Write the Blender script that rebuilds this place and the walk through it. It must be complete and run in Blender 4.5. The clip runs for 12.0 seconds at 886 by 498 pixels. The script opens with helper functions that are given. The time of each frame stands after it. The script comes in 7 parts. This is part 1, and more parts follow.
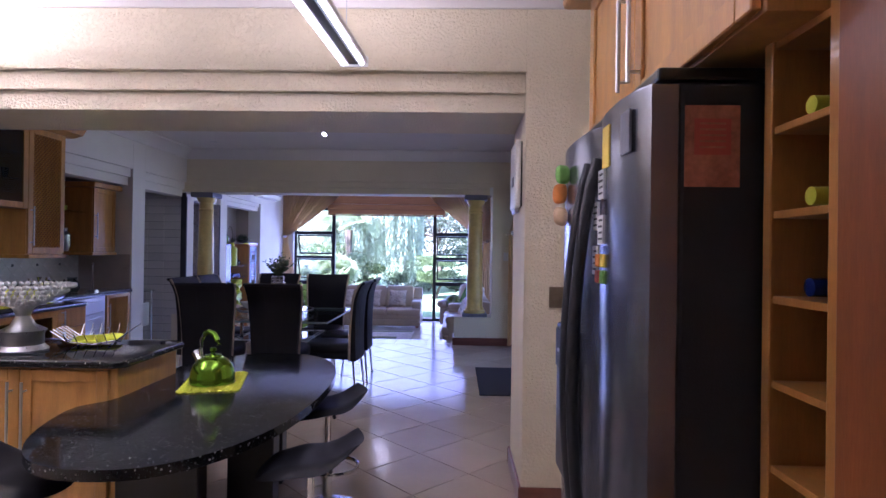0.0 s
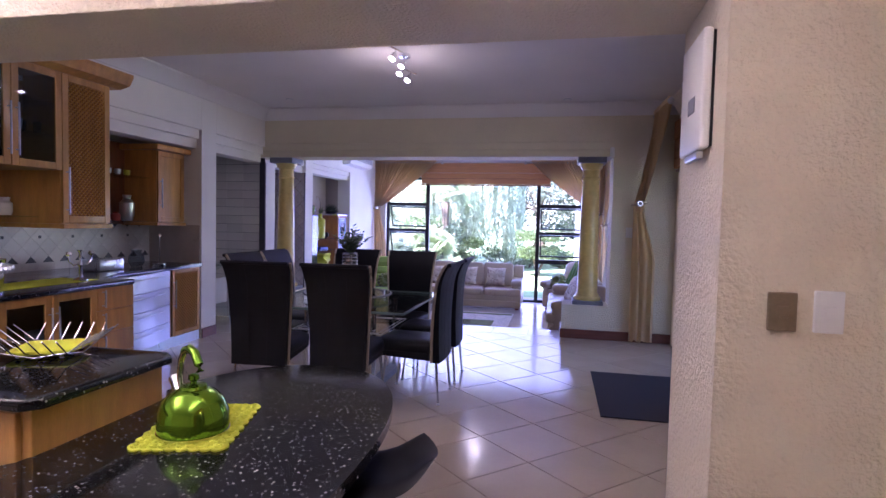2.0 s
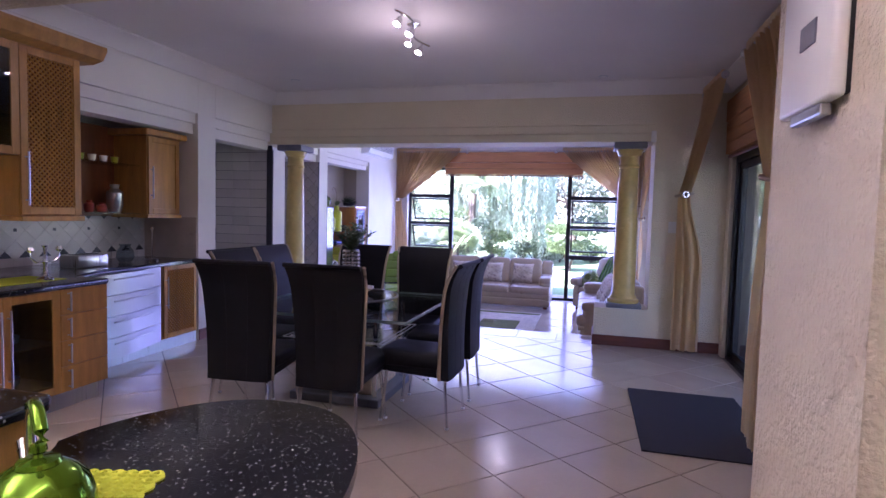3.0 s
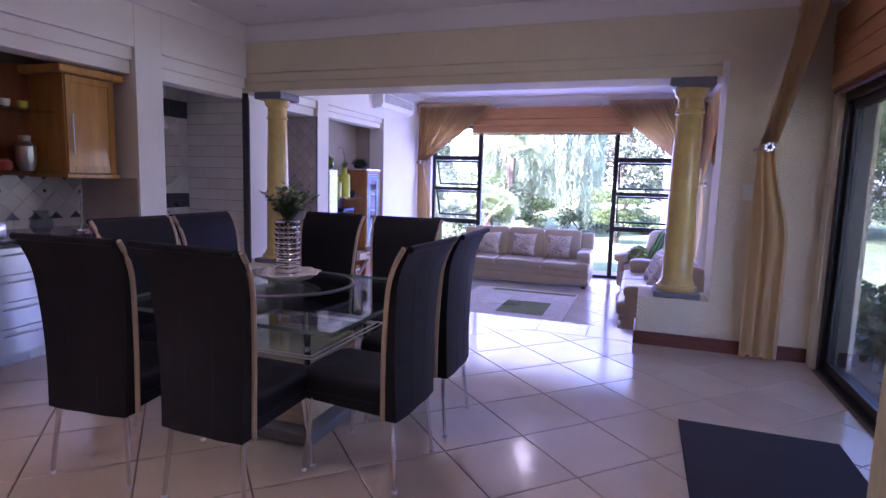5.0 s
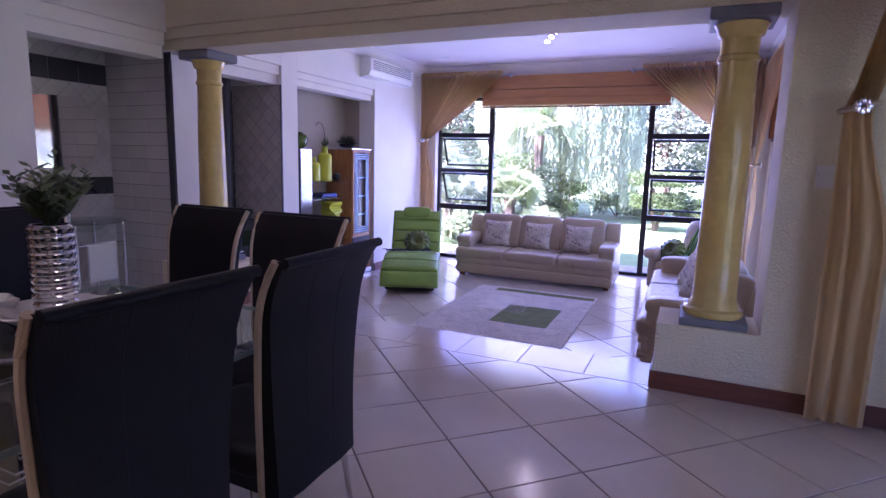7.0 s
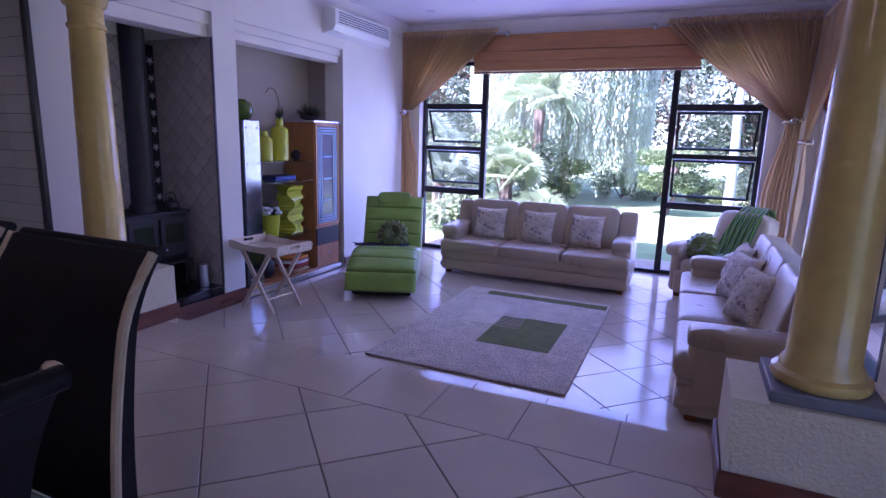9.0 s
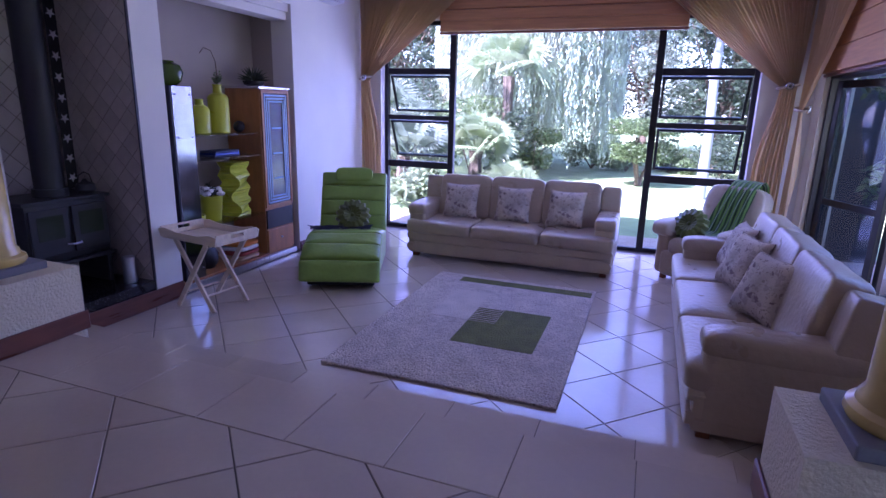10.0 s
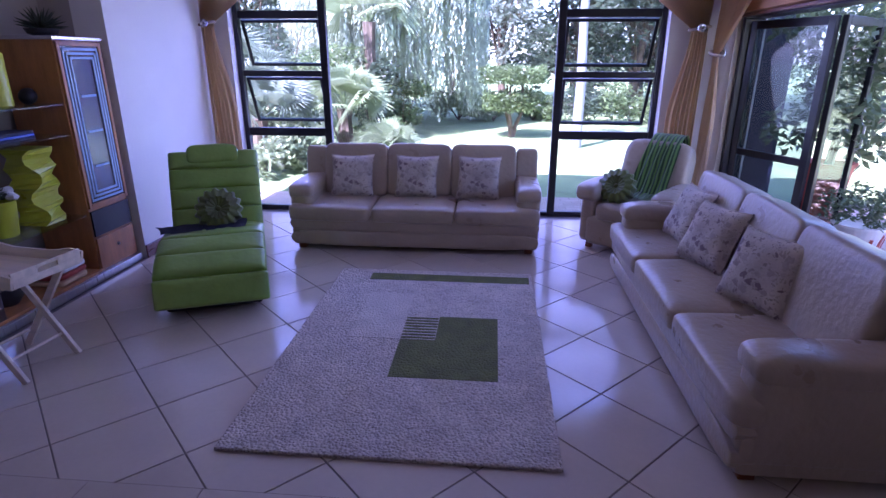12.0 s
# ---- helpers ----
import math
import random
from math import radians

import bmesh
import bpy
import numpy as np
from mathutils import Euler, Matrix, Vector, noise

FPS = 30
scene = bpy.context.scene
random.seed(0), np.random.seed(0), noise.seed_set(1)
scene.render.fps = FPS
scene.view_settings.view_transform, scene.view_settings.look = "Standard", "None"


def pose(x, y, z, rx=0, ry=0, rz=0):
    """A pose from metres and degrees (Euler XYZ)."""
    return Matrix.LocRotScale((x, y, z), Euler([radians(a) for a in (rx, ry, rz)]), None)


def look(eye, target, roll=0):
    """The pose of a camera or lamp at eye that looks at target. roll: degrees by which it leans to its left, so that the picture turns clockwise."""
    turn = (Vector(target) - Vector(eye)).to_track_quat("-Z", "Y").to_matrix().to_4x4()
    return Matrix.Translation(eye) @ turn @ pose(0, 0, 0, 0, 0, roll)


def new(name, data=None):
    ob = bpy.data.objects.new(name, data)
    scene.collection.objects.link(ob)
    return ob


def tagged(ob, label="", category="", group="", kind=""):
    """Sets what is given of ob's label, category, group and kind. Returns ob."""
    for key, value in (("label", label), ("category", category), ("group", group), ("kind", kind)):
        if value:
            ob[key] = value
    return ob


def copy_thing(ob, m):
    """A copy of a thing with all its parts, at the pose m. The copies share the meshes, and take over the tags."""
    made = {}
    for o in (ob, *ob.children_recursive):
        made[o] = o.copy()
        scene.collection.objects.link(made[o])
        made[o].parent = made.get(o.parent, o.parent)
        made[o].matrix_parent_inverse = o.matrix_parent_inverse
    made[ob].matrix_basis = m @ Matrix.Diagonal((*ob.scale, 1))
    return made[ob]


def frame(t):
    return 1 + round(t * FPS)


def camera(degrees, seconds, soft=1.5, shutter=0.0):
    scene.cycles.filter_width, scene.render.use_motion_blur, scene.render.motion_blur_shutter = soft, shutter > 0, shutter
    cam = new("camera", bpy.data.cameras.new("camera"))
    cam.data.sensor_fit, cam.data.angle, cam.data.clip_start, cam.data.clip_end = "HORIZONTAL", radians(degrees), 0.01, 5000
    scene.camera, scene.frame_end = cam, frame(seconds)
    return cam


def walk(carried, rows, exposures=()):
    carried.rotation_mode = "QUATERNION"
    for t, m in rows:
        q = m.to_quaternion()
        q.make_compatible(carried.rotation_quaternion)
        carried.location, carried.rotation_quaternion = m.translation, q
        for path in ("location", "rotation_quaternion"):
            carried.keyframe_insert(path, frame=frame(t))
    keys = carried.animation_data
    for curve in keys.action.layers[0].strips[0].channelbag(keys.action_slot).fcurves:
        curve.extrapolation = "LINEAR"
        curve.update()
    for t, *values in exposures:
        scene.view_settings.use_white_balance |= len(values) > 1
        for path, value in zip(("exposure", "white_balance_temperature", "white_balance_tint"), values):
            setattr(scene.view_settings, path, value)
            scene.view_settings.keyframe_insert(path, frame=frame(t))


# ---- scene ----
# Plan measures are in units of U metres.
U = 0.9444
cam = camera(77.2, 12.0)
METRES, EYE, TILT, LEAN, TURN = 9.0 * U, 1.58 * U, 0.0, 0.0, 1.4
ROWS = [
    (0.0, 0.0, 0.0, 0.0, -0.0, 0.22, -0.81),
    (0.5, -0.0018, 0.0362, 0.0001, 2.5, -0.82, -0.95),
    (1.0, -0.0059, 0.0754, -0.0001, 5.35, -1.74, -1.09),
    (1.5, -0.0075, 0.1159, -0.0003, 8.02, -2.25, -1.22),
    (2.0, -0.0097, 0.1568, -0.0006, 10.29, -2.7, -1.35),
    (2.5, -0.0111, 0.1986, -0.0011, 11.79, -3.12, -1.46),
    (3.0, -0.0088, 0.2402, 0.0003, 13.41, -3.55, -1.52),
    (5.0, 0.0061, 0.4123, -0.0059, 18.48, -6.99, -1.61),
    (5.5, 0.0117, 0.4571, -0.007, 19.63, -7.88, -1.62),
    (6.0, 0.0176, 0.5013, -0.006, 21.0, -8.46, -1.56),
    (6.5, 0.0221, 0.5483, -0.0055, 22.0, -8.77, -1.51),
    (7.0, 0.028, 0.5952, -0.0051, 22.8, -8.98, -1.47),
    (9.0, -0.0135, 0.7592, -0.006, 22.66, -11.31, -1.62),
    (9.5, -0.0308, 0.7971, -0.0065, 21.02, -12.88, -1.57),
    (10.0, -0.045, 0.8347, -0.0075, 19.1, -14.22, -1.41),
    (10.5, -0.057, 0.8694, -0.0075, 15.59, -15.34, -1.06),
    (11.0, -0.075, 0.9015, -0.0066, 11.4, -16.96, -0.73),
    (11.5, -0.1014, 0.9283, -0.0045, 7.56, -18.38, -0.4),
    (12.0, -0.1306, 0.9536, -0.0049, 3.67, -18.87, -0.11),
]
EXPOSURE = [(0.0, 3.34, 4950, 38), (1.5, 3.62, 5200, 44), (3.0, 3.76, 5250, 47), (5.0, 3.80, 5300, 52), (7.0, 3.54, 5350, 53), (9.0, 3.08, 5080, 53), (12.0, 2.70, 5020, 52)]
walk(cam, [(t, pose(0, 0, EYE, TILT, LEAN, TURN) @ pose(METRES * x, METRES * y, METRES * z, 90 + pitch, roll, yaw)) for t, x, y, z, yaw, pitch, roll in ROWS], EXPOSURE)

# ---- light ----
world = bpy.data.worlds.new("world")
scene.world = world
world.use_nodes = True
wn = world.node_tree
sky = wn.nodes.new("ShaderNodeTexSky")
sky.sky_type, sky.sun_disc = "NISHITA", False
sky.sun_elevation, sky.sun_rotation = radians(52), radians(216.9)
wn.links.new(sky.outputs[0], wn.nodes["Background"].inputs[0])
wn.nodes["Background"].inputs[1].default_value = 0.15

sun = new("sun", bpy.data.lights.new("sun", "SUN"))
sun.data.energy, sun.data.angle, sun.data.color = 5.0, radians(0.5), (1.0, 0.95, 0.86)
sun.matrix_world = look((-0.60 * 9, -0.80 * 9, 1.28 * 9), (0, 0, 0))


def area_lamp(name, eye, target, w, h, watts, colour):
    ob = new(name, bpy.data.lights.new(name, "AREA"))
    ob.data.shape, ob.data.size, ob.data.size_y = "RECTANGLE", w * U, h * U
    ob.data.energy, ob.data.color = watts, colour
    ob.matrix_world = look([c * U for c in eye], [c * U for c in target])
    return ob


def bulb(name, at, watts, colour, size=0.03):
    ob = new(name, bpy.data.lights.new(name, "POINT"))
    ob.data.energy, ob.data.color, ob.data.shadow_soft_size = watts, colour, size
    ob.location = [c * U for c in at]
    return ob


DAY = (0.47, 0.48, 1.0)
area_lamp("window_daylight", (-2.0, 15.72, 1.1), (-2.0, 9.0, 0.2), 4.9, 2.8, 14, DAY)
area_lamp("living_door_daylight", (1.4, 13.1, 0.8), (-3.0, 13.0, 0.0), 3.6, 2.2, 0.4, DAY)
area_lamp("dining_door_daylight", (1.68, 7.8, 1.2), (-3.0, 7.6, 0.3), 2.6, 2.2, 0.2, DAY)
area_lamp("kitchen_tubes", (-0.66, 2.0, 2.62), (-0.66, 2.0, 0), 0.14, 2.0, 0.17, (1.0, 0.87, 0.66))
bulb("dining_spots", (-1.72, 6.8, 2.75), 0.75, (1.0, 0.84, 0.64), 0.2)
bulb("living_spots", (-1.68, 12.65, 3.0), 0.35, (1.0, 0.9, 0.78), 0.2)
area_lamp("kitchen_tubes_up", (-0.66, 1.9, 2.72), (-0.66, 1.9, 4), 0.14, 2.0, 2.6, (1.0, 0.87, 0.66))
# Fill lamps added with an unseen second pendant, to brighten the kitchen's west side.
area_lamp("kitchen_fill_west", (-3.1, 2.0, 2.62), (-3.1, 2.0, 0), 0.14, 2.0, 0.08, (1.0, 0.87, 0.66))
area_lamp("kitchen_fill_west_up", (-3.1, 2.0, 2.72), (-3.1, 2.0, 4), 0.14, 2.0, 8, (1.0, 0.87, 0.66))


# ---- materials ----
def material(name, colour, rough=0.5, metal=0.0, spread=0.12, scale=6.0, grain=80.0, bump=0.1, stretch=(1, 1, 1), coat=0.0, sheen=0.0, per_piece=0.0, relief=0.004):
    """A principled surface with large stains, fine grain and relief."""
    m = bpy.data.materials.new(name)
    m.use_nodes = True
    nt = m.node_tree
    n, l = nt.nodes, nt.links
    b = n["Principled BSDF"]
    tc = n.new("ShaderNodeTexCoord")
    mp = n.new("ShaderNodeMapping")
    mp.inputs["Scale"].default_value = stretch
    l.new(tc.outputs["Object"], mp.inputs[0])
    big, fine = n.new("ShaderNodeTexNoise"), n.new("ShaderNodeTexNoise")
    big.inputs["Scale"].default_value, big.inputs["Detail"].default_value = scale, 4
    fine.inputs["Scale"].default_value, fine.inputs["Detail"].default_value = grain, 3
    l.new(mp.outputs[0], big.inputs["Vector"])
    l.new(mp.outputs[0], fine.inputs["Vector"])
    add = n.new("ShaderNodeMath")
    add.operation = "MULTIPLY_ADD"
    l.new(fine.outputs[0], add.inputs[0])
    add.inputs[1].default_value = 0.4
    l.new(big.outputs[0], add.inputs[2])
    ramp = n.new("ShaderNodeMapRange")
    ramp.inputs["From Min"].default_value, ramp.inputs["From Max"].default_value = 0.45, 0.95
    ramp.inputs["To Min"].default_value, ramp.inputs["To Max"].default_value = 1 - spread, 1 + spread
    l.new(add.outputs[0], ramp.inputs[0])
    last = ramp.outputs[0]
    if per_piece:
        oi = n.new("ShaderNodeObjectInfo")
        pr = n.new("ShaderNodeMapRange")
        pr.inputs["To Min"].default_value, pr.inputs["To Max"].default_value = 1 - per_piece, 1 + per_piece
        l.new(oi.outputs["Random"], pr.inputs[0])
        mul = n.new("ShaderNodeMath")
        mul.operation = "MULTIPLY"
        l.new(last, mul.inputs[0])
        l.new(pr.outputs[0], mul.inputs[1])
        last = mul.outputs[0]
    mix = n.new("ShaderNodeVectorMath")
    mix.operation = "SCALE"
    mix.inputs[0].default_value = colour
    l.new(last, mix.inputs["Scale"])
    l.new(mix.outputs[0], b.inputs["Base Color"])
    rr = n.new("ShaderNodeMapRange")
    rr.inputs["To Min"].default_value, rr.inputs["To Max"].default_value = max(0.02, rough - 0.08), min(1, rough + 0.08)
    l.new(big.outputs[0], rr.inputs[0])
    l.new(rr.outputs[0], b.inputs["Roughness"])
    b.inputs["Metallic"].default_value = metal
    b.inputs["Coat Weight"].default_value = coat
    b.inputs["Sheen Weight"].default_value = sheen
    if bump:
        bp = n.new("ShaderNodeBump")
        bp.inputs["Strength"].default_value, bp.inputs["Distance"].default_value = bump, relief
        l.new(fine.outputs[0], bp.inputs["Height"])
        l.new(bp.outputs[0], b.inputs["Normal"])
    return m


def speckled(name, colour, speck, scale, amount, rough, second=None, warp=0.0):
    """Polished stone or woven cloth with specks of another colour."""
    m = material(name, colour, rough, spread=0.2, bump=0)
    n, l = m.node_tree.nodes, m.node_tree.links
    b = n["Principled BSDF"]
    base = b.inputs["Base Color"].links[0].from_socket
    tc = n.new("ShaderNodeTexCoord")
    where = tc.outputs["Object"]
    if warp:
        wn2, off = n.new("ShaderNodeTexNoise"), n.new("ShaderNodeVectorMath")
        wn2.inputs["Scale"].default_value, wn2.inputs["Detail"].default_value = scale * 1.7, 2
        l.new(where, wn2.inputs["Vector"])
        off.operation = "MULTIPLY_ADD"
        l.new(wn2.outputs["Color"], off.inputs[0])
        off.inputs[1].default_value = (warp * 4,) * 3
        l.new(where, off.inputs[2])
        where = off.outputs[0]
    for k, (c, s, a) in enumerate([(speck, scale, amount), (second or speck, scale * 2.3, amount * 0.8)]):
        v = n.new("ShaderNodeTexVoronoi")
        v.inputs["Scale"].default_value = s
        l.new(where, v.inputs["Vector"])
        lt = n.new("ShaderNodeMath")
        lt.operation = "LESS_THAN"
        l.new(v.outputs["Distance"], lt.inputs[0])
        lt.inputs[1].default_value = a
        sep = n.new("ShaderNodeSeparateColor")
        l.new(v.outputs["Color"], sep.inputs[0])
        gt = n.new("ShaderNodeMath")
        gt.operation = "MULTIPLY"
        l.new(lt.outputs[0], gt.inputs[0])
        l.new(sep.outputs[0], gt.inputs[1])
        mx = n.new("ShaderNodeMix")
        mx.data_type = "RGBA"
        l.new(gt.outputs[0], mx.inputs[0])
        l.new(base, mx.inputs[6])
        mx.inputs[7].default_value = (*c, 1)
        base = mx.outputs[2]
    l.new(base, b.inputs["Base Color"])
    return m


def glass(name, tint=(0.95, 0.98, 0.98), rough=0.0):
    m = bpy.data.materials.new(name)
    m.use_nodes = True
    n, l = m.node_tree.nodes, m.node_tree.links
    n.remove(n["Principled BSDF"])
    tr, gl, mx, fr = n.new("ShaderNodeBsdfTransparent"), n.new("ShaderNodeBsdfGlossy"), n.new("ShaderNodeMixShader"), n.new("ShaderNodeLayerWeight")
    pw, sc = n.new("ShaderNodeMath"), n.new("ShaderNodeMath")
    pw.operation, sc.operation = "POWER", "MULTIPLY_ADD"
    pw.inputs[1].default_value, sc.inputs[1].default_value, sc.inputs[2].default_value = 4.5, 0.8, 0.035
    tr.inputs[0].default_value = (*tint, 1)
    gl.inputs["Roughness"].default_value = rough
    fr.inputs["Blend"].default_value = 0.5
    l.new(fr.outputs["Facing"], pw.inputs[0])
    l.new(pw.outputs[0], sc.inputs[0])
    l.new(sc.outputs[0], mx.inputs[0])
    l.new(tr.outputs[0], mx.inputs[1])
    l.new(gl.outputs[0], mx.inputs[2])
    l.new(mx.outputs[0], n["Material Output"].inputs[0])
    return m


def glow(name, colour, strength):
    m = bpy.data.materials.new(name)
    m.use_nodes = True
    b = m.node_tree.nodes["Principled BSDF"]
    b.inputs["Base Color"].default_value = (*colour, 1)
    b.inputs["Emission Color"].default_value = (*colour, 1)
    b.inputs["Emission Strength"].default_value = strength
    return m


PLASTER = material("cream_plaster", (0.77, 0.69, 0.51), 0.7, spread=0.05, scale=2, grain=62, bump=1.0, relief=0.012)
PLASTER_SOFT = material("white_plaster", (0.80, 0.76, 0.70), 0.7, spread=0.04, scale=2, grain=120, bump=0.15)
CEILING = material("ceiling_paint", (0.80, 0.77, 0.74), 0.8, spread=0.03, scale=1.5, grain=150, bump=0.05)
TILE = material("glazed_floor_tile", (0.56, 0.47, 0.37), 0.13, spread=0.05, scale=3, grain=30, bump=0.03, per_piece=0.05)
GROUT = material("dark_grout", (0.16, 0.13, 0.11), 0.9, bump=0.3)
SKIRTING = material("red_brown_skirting", (0.16, 0.055, 0.035), 0.3, spread=0.3, scale=3, stretch=(1, 1, 8), bump=0.1)
WOOD = material("honey_maple", (0.52, 0.265, 0.06), 0.35, spread=0.22, scale=3, grain=40, stretch=(6, 6, 0.8), bump=0.08, coat=0.2)
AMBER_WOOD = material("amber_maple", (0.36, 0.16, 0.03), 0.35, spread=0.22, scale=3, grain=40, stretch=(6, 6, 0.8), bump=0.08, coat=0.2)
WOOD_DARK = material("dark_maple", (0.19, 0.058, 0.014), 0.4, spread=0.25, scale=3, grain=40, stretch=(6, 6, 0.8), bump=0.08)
CHERRY = material("cherry_veneer", (0.42, 0.18, 0.06), 0.35, spread=0.25, scale=3, grain=40, stretch=(5, 5, 0.8), bump=0.06)
PALE_WOOD = material("pale_pine", (0.74, 0.62, 0.47), 0.5, spread=0.15, scale=3, grain=50, stretch=(1, 8, 8), bump=0.1)
GRANITE = speckled("black_granite", (0.012, 0.012, 0.013), (0.35, 0.34, 0.30), 55, 0.22, 0.08, (0.10, 0.13, 0.11))
SLATE = material("grey_slab", (0.20, 0.20, 0.23), 0.5, bump=0.15)
COLUMN = material("yellow_marbled_paint", (0.70, 0.53, 0.17), 0.25, spread=0.11, scale=5, grain=20, bump=0.05, coat=0.3)
BLACK_LEATHER = material("black_leather", (0.006, 0.006, 0.009), 0.5, spread=0.3, scale=5, grain=160, bump=0.25)
BLACK_LEATHER.node_tree.nodes["Principled BSDF"].inputs["Specular IOR Level"].default_value = 0.28
PIPING = material("tan_piping", (0.50, 0.40, 0.28), 0.6, bump=0.3)
CHROME = material("chrome", (0.75, 0.75, 0.77), 0.12, 1.0, spread=0.04, bump=0)
DRAWER_STEEL = material("satin_steel", (0.62, 0.63, 0.66), 0.30, 1.0, spread=0.03, scale=1.5, bump=0)
DARK_CHROME = material("dark_polished_steel", (0.30, 0.31, 0.34), 0.14, 1.0, spread=0.05, bump=0)
STEEL = material("brushed_steel", (0.60, 0.61, 0.63), 0.3, 1.0, spread=0.08, scale=3, grain=60, stretch=(20, 20, 1), bump=0.03)
CREAM_LEATHER = material("cream_leather", (0.43, 0.34, 0.235), 0.30, spread=0.06, scale=4, grain=24, bump=0.32, relief=0.016)
GREEN_LEATHER = material("lime_leather", (0.23, 0.36, 0.06), 0.33, spread=0.12, scale=4, grain=22, bump=0.3, relief=0.012)
BLACK_METAL = material("black_frame", (0.012, 0.011, 0.011), 0.35, spread=0.2, bump=0.05)
CAST_IRON = material("cast_iron", (0.015, 0.015, 0.016), 0.5, spread=0.3, bump=0.3)
CURTAIN = material("gold_curtain", (0.70, 0.54, 0.30), 0.5, spread=0.06, scale=4, grain=200, bump=0.2, sheen=0.4)
BLIND = material("tan_blind", (0.50, 0.24, 0.09), 0.7, spread=0.15, scale=3, grain=120, stretch=(1, 1, 12), bump=0.3)
RUG = speckled("speckled_wool", (0.64, 0.55, 0.45), (0.30, 0.24, 0.20), 52, 0.46, 0.95, (0.36, 0.30, 0.26), 0.012)
def tufted(m, scale, depth):
    """Adds the lumpy loops of a thick wool pile."""
    n, l = m.node_tree.nodes, m.node_tree.links
    v, bp, tc = n.new("ShaderNodeTexVoronoi"), n.new("ShaderNodeBump"), n.new("ShaderNodeTexCoord")
    v.inputs["Scale"].default_value = scale
    bp.inputs["Strength"].default_value, bp.inputs["Distance"].default_value, bp.invert = 0.9, depth, True
    l.new(tc.outputs["Object"], v.inputs["Vector"])
    l.new(v.outputs["Distance"], bp.inputs["Height"])
    l.new(bp.outputs[0], n["Principled BSDF"].inputs["Normal"])


tufted(RUG, 62, 0.014)
RUG_GREEN = material("olive_wool", (0.13, 0.14, 0.035), 0.95, spread=0.25, scale=8, grain=110, bump=0.8)
RUG_LIGHT = material("pale_wool", (0.60, 0.52, 0.43), 0.95, spread=0.12, grain=110, bump=0.8)
tufted(RUG_GREEN, 70, 0.010)
tufted(RUG_LIGHT, 70, 0.010)
MAT_DARK = material("dark_door_mat", (0.022, 0.018, 0.022), 0.9, spread=0.3, grain=200, bump=0.5)
LIME = material("lime_glaze", (0.52, 0.55, 0.03), 0.3, spread=0.08, bump=0.05)
LIME_CLOTH = material("lime_cloth", (0.62, 0.66, 0.02), 0.8, spread=0.15, bump=0.4)
OLIVE_SILK = material("olive_silk", (0.10, 0.13, 0.015), 0.4, spread=0.3, scale=10, bump=0.2, sheen=0.3)
KETTLE_GREEN = material("green_enamel", (0.17, 0.34, 0.01), 0.09, 0.75, spread=0.05, bump=0)
DARK_GREEN = material("dark_green_glaze", (0.06, 0.11, 0.01), 0.12, spread=0.3, bump=0)
WHITE = material("white_glaze", (0.82, 0.80, 0.76), 0.25, spread=0.03, bump=0.02)
WHITE_PLASTIC = material("white_plastic", (0.80, 0.79, 0.75), 0.4, spread=0.02, bump=0.02)
FRIDGE = material("silver_fridge_steel", (0.26, 0.27, 0.31), 0.24, 0.85, spread=0.05, scale=2, bump=0.02)
FRIDGE_SIDE = material("dark_fridge_side", (0.018, 0.018, 0.022), 0.5, spread=0.1, grain=200, bump=0.2)
NAVY = material("navy_cloth", (0.03, 0.035, 0.07), 0.8, spread=0.3, bump=0.4)


def translucent(m, colour, amount):
    """Lets some of the light through thin cloth or leaves."""
    n, l = m.node_tree.nodes, m.node_tree.links
    tr, mx = n.new("ShaderNodeBsdfTranslucent"), n.new("ShaderNodeMixShader")
    tr.inputs[0].default_value = (*colour, 1)
    mx.inputs[0].default_value = amount
    l.new(n["Principled BSDF"].outputs[0], mx.inputs[1])
    l.new(tr.outputs[0], mx.inputs[2])
    l.new(mx.outputs[0], n["Material Output"].inputs[0])


translucent(CURTAIN, (0.86, 0.66, 0.38), 0.42)
WINDOW_GLASS = glass("window_glass")
CLEAR_GLASS = glass("clear_glass", (0.90, 0.95, 0.93))
GREY_GLASS = glass("smoked_glass", (0.62, 0.68, 0.72))
DOOR_GLASS = glass("tinted_door_glass", (0.52, 0.55, 0.58))
MIRROR = material("mirror", (0.9, 0.9, 0.9), 0.02, 1.0, spread=0, bump=0)
TILE_WHITE = material("white_wall_tile", (0.66, 0.62, 0.58), 0.25, spread=0.04, bump=0.05, per_piece=0.06)
TILE_GREY = material("taupe_wall_tile", (0.46, 0.40, 0.36), 0.3, spread=0.10, bump=0.05, per_piece=0.10)
TILE_DARK = material("charcoal_wall_tile", (0.05, 0.05, 0.06), 0.3, spread=0.15, bump=0.1)
FOLIAGE = material("foliage", (0.10, 0.135, 0.05), 0.35, spread=0.6, scale=1.5, grain=20, bump=0)
FOLIAGE_DARK = material("dark_foliage", (0.05, 0.07, 0.04), 0.35, spread=0.6, scale=1.5, grain=20, bump=0)
FOLIAGE_PALE = material("pale_foliage", (0.22, 0.26, 0.14), 0.35, spread=0.5, scale=1.5, grain=20, bump=0)
BARK = material("bark", (0.12, 0.085, 0.06), 0.9, spread=0.4, bump=0.8)
LAWN = material("lawn", (0.20, 0.25, 0.10), 0.9, spread=0.35, scale=1.2, grain=60, bump=0.6)
PAVING = material("clay_paving", (0.42, 0.30, 0.24), 0.8, spread=0.15, scale=3, bump=0.4, per_piece=0.1)
